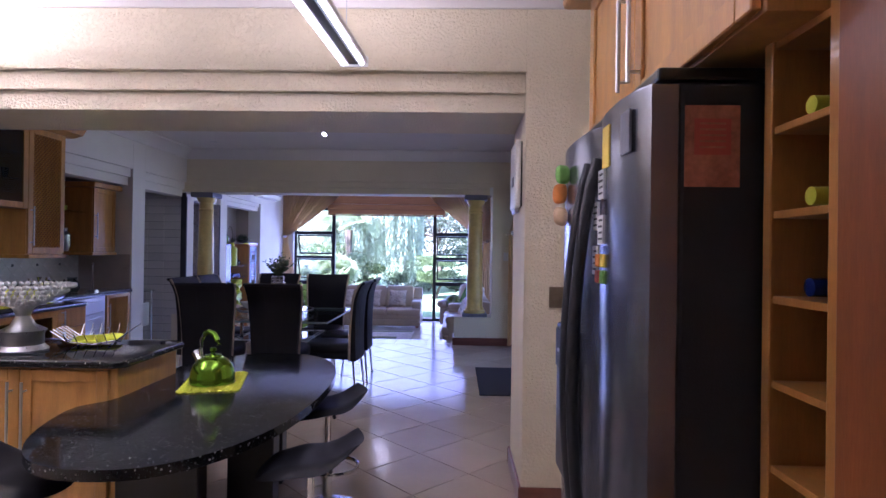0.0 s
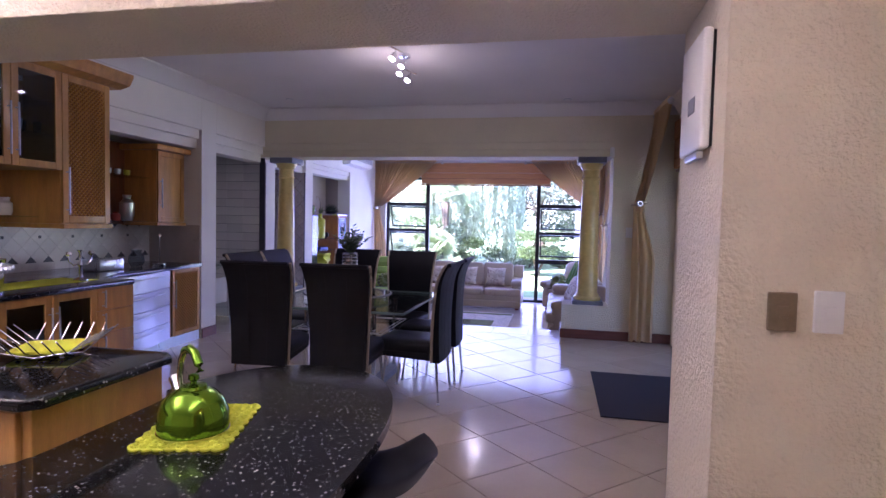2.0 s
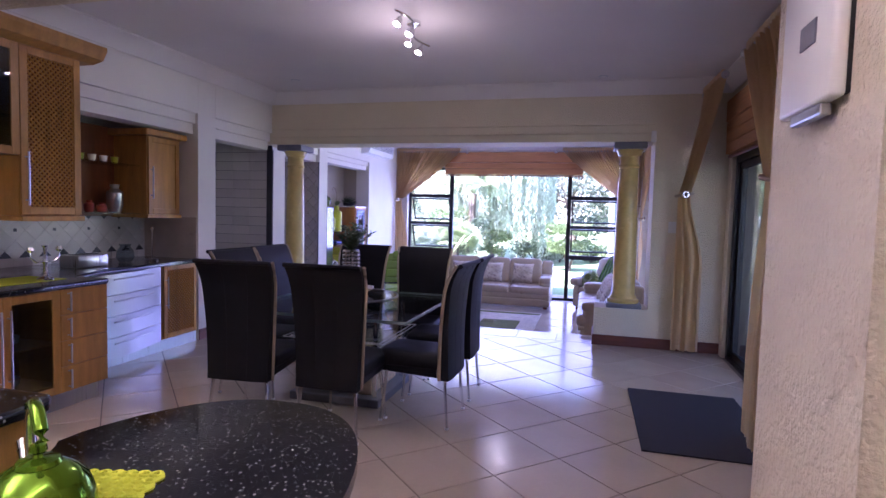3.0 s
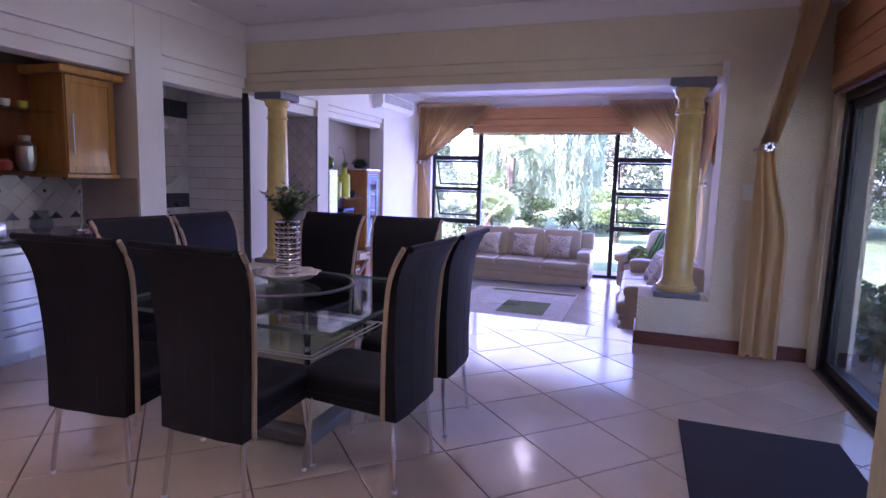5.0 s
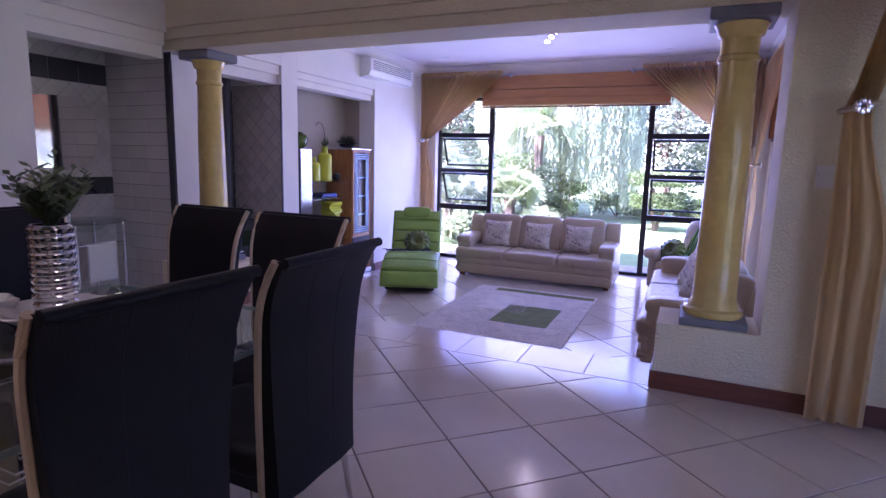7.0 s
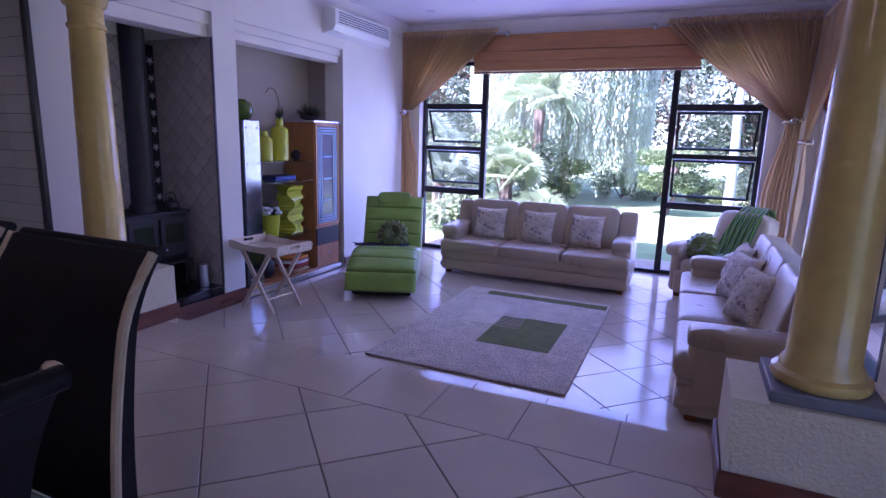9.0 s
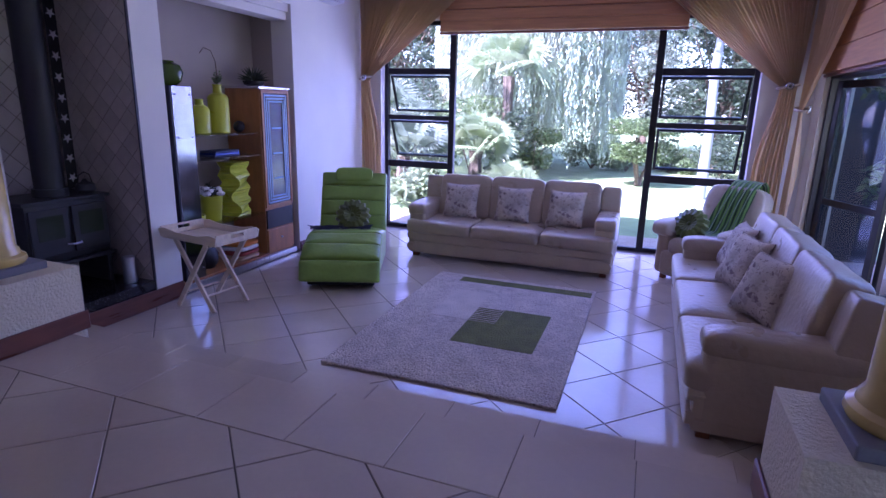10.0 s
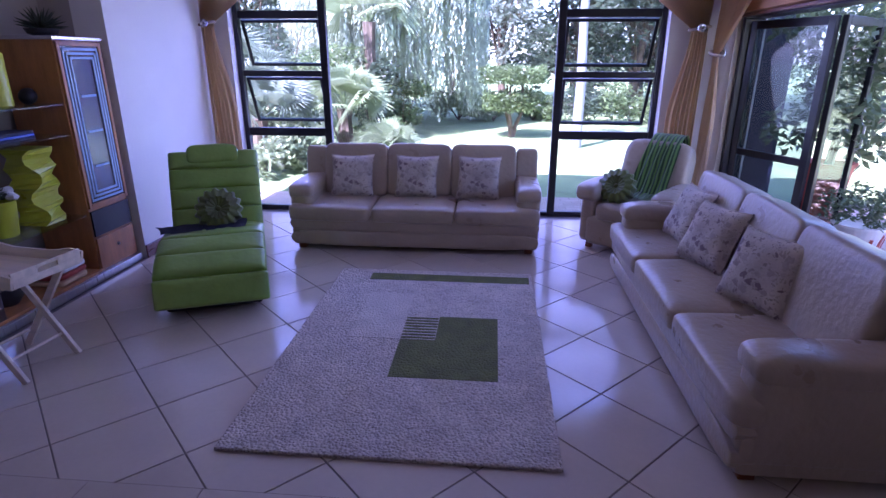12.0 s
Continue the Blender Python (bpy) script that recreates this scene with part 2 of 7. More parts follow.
TERRACOTTA = material("terracotta", (0.42, 0.08, 0.05), 0.6, spread=0.15, bump=0.2)
for leaf, c in ((FOLIAGE, (0.22, 0.28, 0.15)), (FOLIAGE_DARK, (0.12, 0.15, 0.11)), (FOLIAGE_PALE, (0.40, 0.44, 0.30))):
    translucent(leaf, c, 0.35)
LAMP_GLOW = glow("lamp_glow", (1.0, 0.95, 0.85), 5.0)
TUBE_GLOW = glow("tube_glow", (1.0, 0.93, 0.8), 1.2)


# ---- builders ----
def finish(name, bm, mat, smooth=False):
    me = bpy.data.meshes.new(name)
    bmesh.ops.recalc_face_normals(bm, faces=bm.faces)
    bm.to_mesh(me)
    bm.free()
    me.transform(Matrix.Scale(U, 4))
    me.materials.append(mat)
    if smooth:
        me.shade_smooth()
        me.set_sharp_from_angle(angle=radians(40))
    return me


def part(name, bm, mat, parent, label="", smooth=False, kind=""):
    ob = new(name, finish(name, bm, mat, smooth))
    ob.parent = parent
    return tagged(ob, label=label, kind=kind)


def solid(name, bm, mat, label, category, kind="", group="", smooth=False, at=(0, 0, 0), rz=0):
    ob = new(name, finish(name, bm, mat, smooth))
    ob.matrix_world = P(*at, rz)
    return tagged(ob, label, category, group, kind)


def P(x, y, z, rz=0):
    return pose(x * U, y * U, z * U, 0, 0, rz)


def thing(name, label, category, at=(0, 0, 0), rz=0, group="", kind=""):
    ob = new(name)
    ob.empty_display_size = 0.1
    ob.matrix_world = P(*at, rz)
    return tagged(ob, label, category, group, kind)


def box(a, b, bevel=0.0, bm=None, segments=2, turn=None):
    bm = bm or bmesh.new()
    c = [(p + q) / 2 for p, q in zip(a, b)]
    s = [abs(q - p) for p, q in zip(a, b)]
    m = Matrix.Translation(c) @ (turn or Matrix()) @ Matrix.Diagonal((*s, 1))
    vs = bmesh.ops.create_cube(bm, size=1, matrix=m)["verts"]
    if bevel:
        es = list({e for v in vs for e in v.link_edges})
        bmesh.ops.bevel(bm, geom=es, offset=bevel, segments=segments, affect="EDGES", profile=0.5)
    return bm


def boxes(*pairs, bevel=0.0):
    bm = bmesh.new()
    for a, b in pairs:
        box(a, b, bevel, bm)
    return bm


def lathe(profile, segments=32, at=(0, 0, 0), bm=None, squash=1.0, ripple=0.0, waves=0):
    bm = bm or bmesh.new()
    rings = []
    for r, z in profile:
        ring = []
        for k in range(segments):
            a = math.tau * k / segments
            q = r * (1 + ripple * math.cos(waves * a))
            ring.append(bm.verts.new((at[0] + q * math.cos(a), at[1] + q * squash * math.sin(a), at[2] + z)))
        rings.append(ring)
    for lo, hi in zip(rings, rings[1:]):
        for k in range(segments):
            bm.faces.new((lo[k], lo[(k + 1) % segments], hi[(k + 1) % segments], hi[k]))
    bm.faces.new(rings[0][::-1])
    bm.faces.new(rings[-1])
    return bm


def tube(points, radius, segments=8, bm=None, closed=False):
    """A round bar along points; radius may be one number or one for each point."""
    bm = bm or bmesh.new()
    pts = [Vector(p) for p in points]
    rings = []
    for i, p in enumerate(pts):
        d = (pts[(i + 1) % len(pts)] - pts[i - 1]) if closed else (pts[min(i + 1, len(pts) - 1)] - pts[max(i - 1, 0)])
        d.normalize()
        side = d.cross(Vector((0, 0, 1)) if abs(d.z) < 0.9 else Vector((1, 0, 0))).normalized()
        up = side.cross(d)
        r = radius[i] if isinstance(radius, (list, tuple)) else radius
        rings.append([bm.verts.new(p + r * (math.cos(math.tau * k / segments) * side + math.sin(math.tau * k / segments) * up)) for k in range(segments)])
    pairs = list(zip(rings, rings[1:])) + ([(rings[-1], rings[0])] if closed else [])
    for lo, hi in pairs:
        for k in range(segments):
            bm.faces.new((lo[k], lo[(k + 1) % segments], hi[(k + 1) % segments], hi[k]))
    if not closed:
        bm.faces.new(rings[0][::-1])
        bm.faces.new(rings[-1])
    return bm


def prism(outline, z0, z1, bevel=0.0, bm=None):
    bm = bm or bmesh.new()
    lo = [bm.verts.new((x, y, z0)) for x, y in outline]
    hi = [bm.verts.new((x, y, z1)) for x, y in outline]
    top = bm.faces.new(hi)
    bot = bm.faces.new(lo[::-1])
    for k in range(len(lo)):
        bm.faces.new((lo[k], lo[(k + 1) % len(lo)], hi[(k + 1) % len(lo)], hi[k]))
    if bevel:
        bmesh.ops.bevel(bm, geom=list(top.edges) + list(bot.edges), offset=bevel, segments=3, affect="EDGES", profile=0.5)
    return bm


def power(c, e):
    return math.copysign(abs(c) ** e, c)


def puff(size, at=(0, 0, 0), square=0.35, flat=0.6, bm=None, turn=None, segments=28, rings=14, dents=0.0, seed=0):
    """A stuffed cushion: a swollen box, its corners rounded."""
    bm = bm or bmesh.new()
    turn = turn or Matrix()
    grid = []
    for i in range(rings + 1):
        v = -math.pi / 2 + math.pi * i / rings
        row = []
        for k in range(segments):
            u = math.tau * k / segments
            p = Vector((size[0] / 2 * power(math.cos(v), flat) * power(math.cos(u), square), size[1] / 2 * power(math.cos(v), flat) * power(math.sin(u), square), size[2] / 2 * power(math.sin(v), flat)))
            if dents:
                p += dents * Vector((0, 0, noise.noise(Vector((p.x * 5 + seed, p.y * 5, p.z * 3)))))
            row.append(p)
        grid.append(row)
    vs = [[bm.verts.new(Vector(at) + turn.to_3x3() @ p) for p in row] for row in grid[1:-1]]
    lo, hi = (bm.verts.new(Vector(at) + turn.to_3x3() @ Vector((0, 0, s * size[2] / 2))) for s in (-1, 1))
    for a, b in zip(vs, vs[1:]):
        for k in range(segments):
            bm.faces.new((a[k], a[(k + 1) % segments], b[(k + 1) % segments], b[k]))
    for k in range(segments):
        bm.faces.new((lo, vs[0][(k + 1) % segments], vs[0][k]))
        bm.faces.new((hi, vs[-1][k], vs[-1][(k + 1) % segments]))
    return bm


def sweep_x(section, x0, x1, bm=None):
    """A body of one cross-section in y and z, drawn out along x."""
    bm = bm or bmesh.new()
    a = [bm.verts.new((x0, y, z)) for y, z in section]
    b = [bm.verts.new((x1, y, z)) for y, z in section]
    bm.faces.new(a)
    bm.faces.new(b[::-1])
    for k in range(len(a)):
        bm.faces.new((a[k], b[k], b[(k + 1) % len(a)], a[(k + 1) % len(a)]))
    return bm


def clip(poly, keep):
    """The part of a convex outline on the inner side of a line: keep(x, y) >= 0."""
    out = []
    for (ax, ay), (bx, by) in zip(poly, poly[1:] + poly[:1]):
        a, b = keep(ax, ay), keep(bx, by)
        if a >= 0:
            out.append((ax, ay))
        if (a >= 0) != (b >= 0):
            k = a / (a - b)
            out.append((ax + (bx - ax) * k, ay + (by - ay) * k))
    return out


def lay_diamonds(parent, mat, half, start, count, area, place, thick=0.005):
    """Diamond tiles on a wall, cut at its edges; area: (u0, v0, u1, v1); place(u, v) gives each tile's pose."""
    u0, v0, u1, v1 = area
    r = half - 0.005
    whole = finish("tile", prism([(r, 0), (0, r), (-r, 0), (0, -r)], 0, thick), mat)
    for i in range(count[0]):
        for j in range(count[1]):
            if (i + j) % 2:
                continue
            u, v = start[0] + half * i, start[1] + half * j
            cut = [(r, 0), (0, r), (-r, 0), (0, -r)]
            for keep in (lambda x, y: u + x - u0, lambda x, y: u1 - u - x, lambda x, y: v + y - v0, lambda x, y: v1 - v - y):
                cut = clip(cut, keep) if cut else cut
            if len(cut) < 3 or max(p[0] for p in cut) - min(p[0] for p in cut) < 0.01:
                continue
            inside = u - r >= u0 and u + r <= u1 and v - r >= v0 and v + r <= v1
            ob = new("tile", whole if inside else finish("tile", prism(cut, 0, thick), mat))
            ob.parent = parent
            ob.matrix_basis = place(u, v)


def turn_xyz(rx=0, ry=0, rz=0):
    return pose(0, 0, 0, rx, ry, rz)


# ---- structure ----
LOW = -0.38
WEST, WEST_LIVING, EAST, EAST_LIVING = -4.62, -4.85, 1.42, 1.15
TOP, TOP_LIVING = 3.25, 3.30


def wall(name, mat, *pairs):
    return solid(name, boxes(*pairs), mat, "textured painted plaster wall", "wall", "structure")


def stepped_header(name, mat, a, b, axis, side, rise=0.12, back=0.035):
    """A lintel whose face steps back twice above the opening; side: which way the stepped face looks."""
    bm = bmesh.new()
    for k in range(3):
        lo, hi = list(a), list(b)
        lo[2] = a[2] + k * rise
        hi[2] = b[2] if k == 2 else a[2] + (k + 1) * rise
        if side < 0:
            lo[axis] += (2 - k) * back
        else:
            hi[axis] -= (2 - k) * back
        box(lo, hi, 0.004, bm, 1)
    return solid(name, bm, mat, "plaster lintel with two stepped mouldings above the opening", "lintel", "structure")


# kitchen shell
wall("wall_kitchen_back", PLASTER, ((-5.7, -2.3, 0), (1.6, -2.0, TOP)))
wall("wall_kitchen_east", PLASTER, ((1.3, -2.0, 0), (1.6, 3.45, TOP)))
wall("wall_kitchen_west", PLASTER_SOFT, ((-5.7, -2.0, 0), (-5.4, 7.95, TOP)))
wall("wall_pier", PLASTER, ((0.42, 3.45, 0), (1.72, 4.15, TOP)))
stepped_header("lintel_kitchen", PLASTER, (-5.4, 3.45, 2.46), (0.42, 4.15, TOP), 1, -1)
# dining west wall: kitchen recess, pier, washroom opening
stepped_header("lintel_recess", PLASTER_SOFT, (-4.92, 4.15, 2.45), (WEST, 7.79, TOP), 0, 1)
wall("wall_west_pier", PLASTER_SOFT, ((-5.40, 7.79, 0), (WEST, 8.10, TOP)))
stepped_header("lintel_washroom", PLASTER_SOFT, (-4.92, 8.10, 2.45), (WEST, 9.36, TOP), 0, 1)
wall("wall_washroom_west", PLASTER_SOFT, ((-6.5, 8.0, 0), (-6.2, 11.0, TOP)))
wall("wall_washroom_south", PLASTER_SOFT, ((-6.2, 7.95, 0), (-5.40, 8.10, TOP)))
wall("wall_washroom_north", PLASTER_SOFT, ((-6.2, 9.42, 0), (-4.85, 9.72, TOP)))
# dining to living
wall("wall_stub", PLASTER, ((-0.03, 9.36, LOW), (0.60, 9.86, 0.47)))
wall("wall_dining_north", PLASTER, ((0.60, 9.36, LOW), (1.72, 9.86, TOP)))
stepped_header("lintel_living", PLASTER, (-4.85, 9.36, 2.54), (0.60, 9.86, TOP), 1, -1, 0.1)
wall("wall_plinth", PLASTER, ((-4.85, 9.36, LOW), (-4.07, 9.98, 0.44)))
wall("wall_dining_east", PLASTER, ((EAST, 4.15, 0), (1.72, 6.4, TOP)), ((EAST, 6.4, 2.34), (1.72, 9.2, TOP)), ((EAST, 9.2, 0), (1.72, 9.36, TOP)))
# living west wall with the stove niche and the cabinet niche
wall("wall_living_west", PLASTER_SOFT, ((-5.15, 9.72, LOW), (WEST_LIVING, 10.1, TOP_LIVING)), ((-5.15, 11.27, LOW), (WEST_LIVING, 11.58, TOP_LIVING)), ((-5.15, 13.58, LOW), (WEST_LIVING, 15.75, TOP_LIVING)))
stepped_header("lintel_stove", PLASTER_SOFT, (-5.15, 10.1, 2.46), (WEST_LIVING, 11.27, TOP_LIVING), 0, 1)
stepped_header("lintel_cabinet", PLASTER_SOFT, (-5.15, 11.58, 2.50), (WEST_LIVING, 13.58, TOP_LIVING), 0, 1, 0.09)
wall("wall_niche_back", PLASTER_SOFT, ((-6.0, 9.9, LOW), (-5.8, 11.42, TOP)))
# Brownish niche plaster with the niche's shade put into its colour.
NICHE_SHADED = material("shaded_niche_plaster", (0.40, 0.34, 0.29), 0.7, spread=0.06, scale=2, grain=120, bump=0.15)
wall("wall_cabinet_back", NICHE_SHADED, ((-5.65, 11.42, LOW), (-5.45, 13.75, TOP)))
wall("wall_niche_sides", PLASTER_SOFT, ((-5.8, 9.9, LOW), (-5.15, 10.1, TOP)), ((-5.8, 11.27, LOW), (-5.15, 11.42, TOP)))
wall("wall_cabinet_sides", NICHE_SHADED, ((-5.45, 11.42, LOW), (-5.15, 11.58, TOP)), ((-5.45, 13.58, LOW), (-5.15, 13.75, TOP)))
# window wall and living east wall
wall("wall_window", PLASTER_SOFT, ((-4.85, 15.45, LOW), (-4.58, 15.75, TOP_LIVING)), ((0.56, 15.45, LOW), (1.45, 15.75, TOP_LIVING)), ((-4.58, 15.45, 2.75), (0.56, 15.75, TOP_LIVING)))
wall("wall_living_east", PLASTER, ((EAST_LIVING, 9.86, LOW), (1.45, 11.2, TOP_LIVING)), ((EAST_LIVING, 11.2, 2.02), (1.45, 15.1, TOP_LIVING)), ((EAST_LIVING, 15.1, LOW), (1.45, 15.45, TOP_LIVING)))
for nm, a, b in (("ceiling_kitchen", (-6.5, -2.3, TOP), (1.9, 9.86, TOP + 0.25)), ("ceiling_living", (-6.5, 9.862, TOP_LIVING), (1.9, 16.3, TOP_LIVING + 0.25))):
    solid(nm, box(a, b), CEILING, "matt off-white plaster ceiling", "ceiling", "structure")


def cornice(name, pts, z, size=0.16):
    """A cove along the top of walls; the room lies to the left of the line walked."""
    sec = [(0, 0), (0, -size), (0.018, -size), (0.03, -size * 0.85), (size * 0.45, -size * 0.45), (size * 0.85, -0.03), (size, -0.018), (size, 0)]
    bm = bmesh.new()
    for (x0, y0), (x1, y1) in zip(pts, pts[1:]):
        d = Vector((x1 - x0, y1 - y0, 0)).normalized()
        n = Vector((-d.y, d.x, 0))
        rows = [[bm.verts.new(Vector((x, y, z)) + n * (q[0]) + Vector((0, 0, q[1]))) for q in sec] for x, y in ((x0, y0), (x1, y1))]
        for k in range(len(sec)):
            bm.faces.new((rows[0][k], rows[1][k], rows[1][(k + 1) % len(sec)], rows[0][(k + 1) % len(sec)]))
    return solid(name, bm, CEILING, "white moulded plaster cornice along the ceiling", "cornice", "structure", smooth=True)


cornice("trim_cornice_dining", [(EAST, 4.15), (EAST, 9.36), (WEST, 9.36), (WEST, 4.15), (EAST, 4.15)], TOP - 0.002)
cornice("trim_cornice_living", [(EAST_LIVING, 9.86), (EAST_LIVING, 15.45), (WEST_LIVING, 15.45), (WEST_LIVING, 9.86)], TOP_LIVING - 0.002)
cornice("trim_cornice_kitchen", [(1.3, -2.0), (1.3, 3.45), (-5.4, 3.45), (-5.4, -2.0), (1.3, -2.0)], TOP - 0.002)


def skirting(name, runs):
    bm = bmesh.new()
    for a, b in runs:
        box(a, b, 0.006, bm, 1)
    return solid(name, bm, SKIRTING, "polished red-brown wooden skirting along the wall foot", "skirting", "structure")


S = 0.13
skirting("baseboard_dining", [((-0.048, 9.342, 0), (1.42, 9.36, S)), ((-0.048, 9.36, -0.38), (-0.03, 9.878, S)), ((-4.07, 9.342, 0), (-4.052, 9.998, S)), ((-4.72, 9.342, 0), (-4.07, 9.36, S)), ((-4.62, 7.79, 0), (-4.602, 8.10, S)), ((0.40, 3.432, 0), (1.3, 3.45, S)), ((0.402, 3.45, 0), (0.42, 4.15, S)), ((0.40, 4.15, 0), (1.42, 4.168, S)), ((1.402, 4.168, 0), (1.42, 6.4, S))])
skirting("baseboard_living", [((-4.85, 10.0, LOW), (-4.83, 11.58, LOW + 0.16)), ((-4.85, 13.58, LOW), (-4.83, 15.45, LOW + 0.13)), ((-4.83, 15.43, LOW), (-4.58, 15.45, LOW + 0.13)), ((0.56, 15.43, LOW), (1.15, 15.45, LOW + 0.13)), ((1.132, 9.88, LOW), (1.15, 11.2, LOW + 0.13)), ((0.0, 9.86, LOW), (1.132, 9.88, LOW + 0.13)), ((-4.85, 9.98, LOW), (-4.07, 10.0, LOW + 0.16))])

# floors: grout beds, with the tiles laid on them at the end of the file
floor_upper = solid("floor", boxes(((-6.2, -2.0, -0.3), (EAST, 9.36, -0.005)), ((-4.07, 9.36, -0.3), (-0.03, 9.87, -0.005)), ((EAST, 6.4, -0.3), (1.72, 9.2, -0.005))), GROUT, "cream glazed tiles laid diagonally with dark joints", "floor", "structure")
floor_tread = solid("floor_step", box((-4.83, 9.87, -0.5), (-0.03, 10.36, -0.195)), GROUT, "cream tiled step between the two floor levels", "step", "structure")
floor_lower = solid("floor_living", boxes(((-5.8, 10.36, -0.6), (EAST_LIVING, 15.45, LOW - 0.005)), ((-4.58, 15.45, -0.6), (0.56, 15.75, LOW - 0.005)), ((EAST_LIVING, 11.2, -0.6), (1.45, 15.1, LOW - 0.005)), ((-0.03, 9.86, -0.6), (EAST_LIVING, 10.36, LOW - 0.005))), GROUT, "cream glazed tiles of the sunken living room", "floor", "structure")


def column(at, top):
    c = thing("column", "yellow marbled round column with grey slabs at foot and head", "column", at, kind="structure")
    h = top - at[2]
    part("base_slab", box((-0.21, -0.21, 0), (0.21, 0.21, 0.055), 0.008), SLATE, c, "grey base slab")
    part("shaft", lathe([(0.185, 0.056), (0.195, 0.075), (0.19, 0.10), (0.165, 0.115), (0.16, 0.14), (0.142, 0.165), (0.138, 0.5), (0.128, h * 0.6), (0.115, h - 0.32), (0.128, h - 0.31), (0.128, h - 0.285), (0.116, h - 0.275), (0.116, h - 0.17), (0.14, h - 0.15), (0.15, h - 0.11), (0.165, h - 0.085)], 40), COLUMN, c, smooth=True)
    part("capital", box((-0.195, -0.195, h - 0.084), (0.195, 0.195, h), 0.012), SLATE, c, "grey capital slab")
    return c


column((-4.41, 9.66, 0.44), 2.54)
column((0.32, 9.60, 0.47), 2.54)


def bar_frame(bm, x0, z0, x1, z1, y, w=0.05, d=0.06):
    box((x0, y - d / 2, z0), (x0 + w, y + d / 2, z1), 0.004, bm, 1)
    box((x1 - w, y - d / 2, z0), (x1, y + d / 2, z1), 0.004, bm, 1)
    box((x0 + w, y - d / 2, z0), (x1 - w, y + d / 2, z0 + w), 0.004, bm, 1)
    box((x0 + w, y - d / 2, z1 - w), (x1 - w, y + d / 2, z1), 0.004, bm, 1)


def pane(name, a, b, parent, mat=WINDOW_GLASS):
    ob = part(name, box(a, b), mat, parent)
    ob.visible_shadow = False
    return ob


def sash(win, x0, z0, x1, z1, y, tilt):
    """A top-hung sash, pushed outwards at its foot."""
    bm = bmesh.new()
    h = z1 - z0
    bar_frame(bm, x0, -h, x1, 0, 0, 0.035, 0.035)
    s = part("sash", bm, BLACK_METAL, win)
    s.matrix_basis = Matrix.Translation((0, y * U, z1 * U)) @ turn_xyz(tilt)
    g = part("pane", box((x0 + 0.035, -0.003, -h + 0.035), (x1 - 0.035, 0.003, -0.035)), WINDOW_GLASS, s)
    g.visible_shadow = False
    bar = part("stay", tube([(x0 + 0.08, -0.02, -h + 0.02), (x1 - 0.08, -0.02, -h + 0.02)], 0.006), BLACK_METAL, s)


def garden_window():
    w = thing("window_1", "black metal garden window with open top-hung sashes", "window", kind="structure")
    Y = 15.62
    fr = bmesh.new()
    for x0, x1 in ((-4.58, -4.52), (-3.52, -3.43), (-0.66, -0.57), (0.50, 0.56)):
        box((x0, Y - 0.04, LOW), (x1, Y + 0.04, 2.75), 0.005, fr, 1)
    for a, b in ((-4.52, -3.52), (-0.57, 0.50)):
        for z0, z1 in ((LOW, LOW + 0.06), (0.60, 0.70), (1.33, 1.40), (2.0, 2.09), (2.69, 2.75)):
            box((a, Y - 0.035, z0), (b, Y + 0.035, z1), 0.005, fr, 1)
    box((-3.43, Y - 0.035, LOW), (-0.66, Y + 0.035, LOW + 0.05), 0.005, fr, 1)
    box((-3.43, Y - 0.035, 2.69), (-0.66, Y + 0.035, 2.75), 0.005, fr, 1)
    part("window_frame", fr, BLACK_METAL, w)
    pane("pane", (-3.43, Y - 0.004, LOW + 0.05), (-0.66, Y + 0.004, 2.69), w)
    for a, b in ((-4.52, -3.52), (-0.57, 0.50)):
        pane("pane", (a, Y - 0.004, LOW + 0.06), (b, Y + 0.004, 0.60), w)
        pane("pane", (a, Y - 0.004, 2.09), (b, Y + 0.004, 2.69), w)
        for z0, z1 in ((0.70, 1.33), (1.40, 2.0)):
            sash(w, a + 0.01, z0 + 0.01, b - 0.01, z1 - 0.01, Y + 0.03, 23)


def door_leaf(name, w, h, parent, mat=WINDOW_GLASS, rail=0.07, mid=None):
    """One framed glass leaf, standing in x and z from the origin."""
    bm = bmesh.new()
    bar_frame(bm, 0, 0, w, h, 0, rail, 0.05)
    if mid:
        box((rail, -0.02, mid), (w - rail, 0.02, mid + 0.07), 0.004, bm, 1)
    ob = part(name, bm, BLACK_METAL, parent)
    g = part("pane", box((rail, -0.004, rail), (w - rail, 0.004, h - rail)), mat, ob)
    g.visible_shadow = False
    return ob


def dining_door():
    d = thing("door_1", "black metal glazed sliding door onto the garden", "door", kind="structure")
    fr = boxes(((1.46, 6.4, -0.004), (1.66, 9.2, 0.03)), ((1.46, 6.4, 2.26), (1.66, 9.2, 2.34)), ((1.46, 6.4, 0.03), (1.66, 6.46, 2.26)), ((1.46, 9.12, 0.03), (1.66, 9.2, 2.26)), bevel=0.004)
    part("door_frame", fr, BLACK_METAL, d)
    for y, x in ((6.46, 1.60), (7.80, 1.52)):
        leaf = door_leaf("leaf", 1.32, 2.22, d, DOOR_GLASS)
        leaf.matrix_basis = P(x, y, 0.035, 90)
        part("handle", tube([(0.05, 0.03, 0.85), (0.05, 0.07, 0.87), (0.05, 0.07, 1.23), (0.05, 0.03, 1.25)], 0.012), BLACK_METAL, leaf)


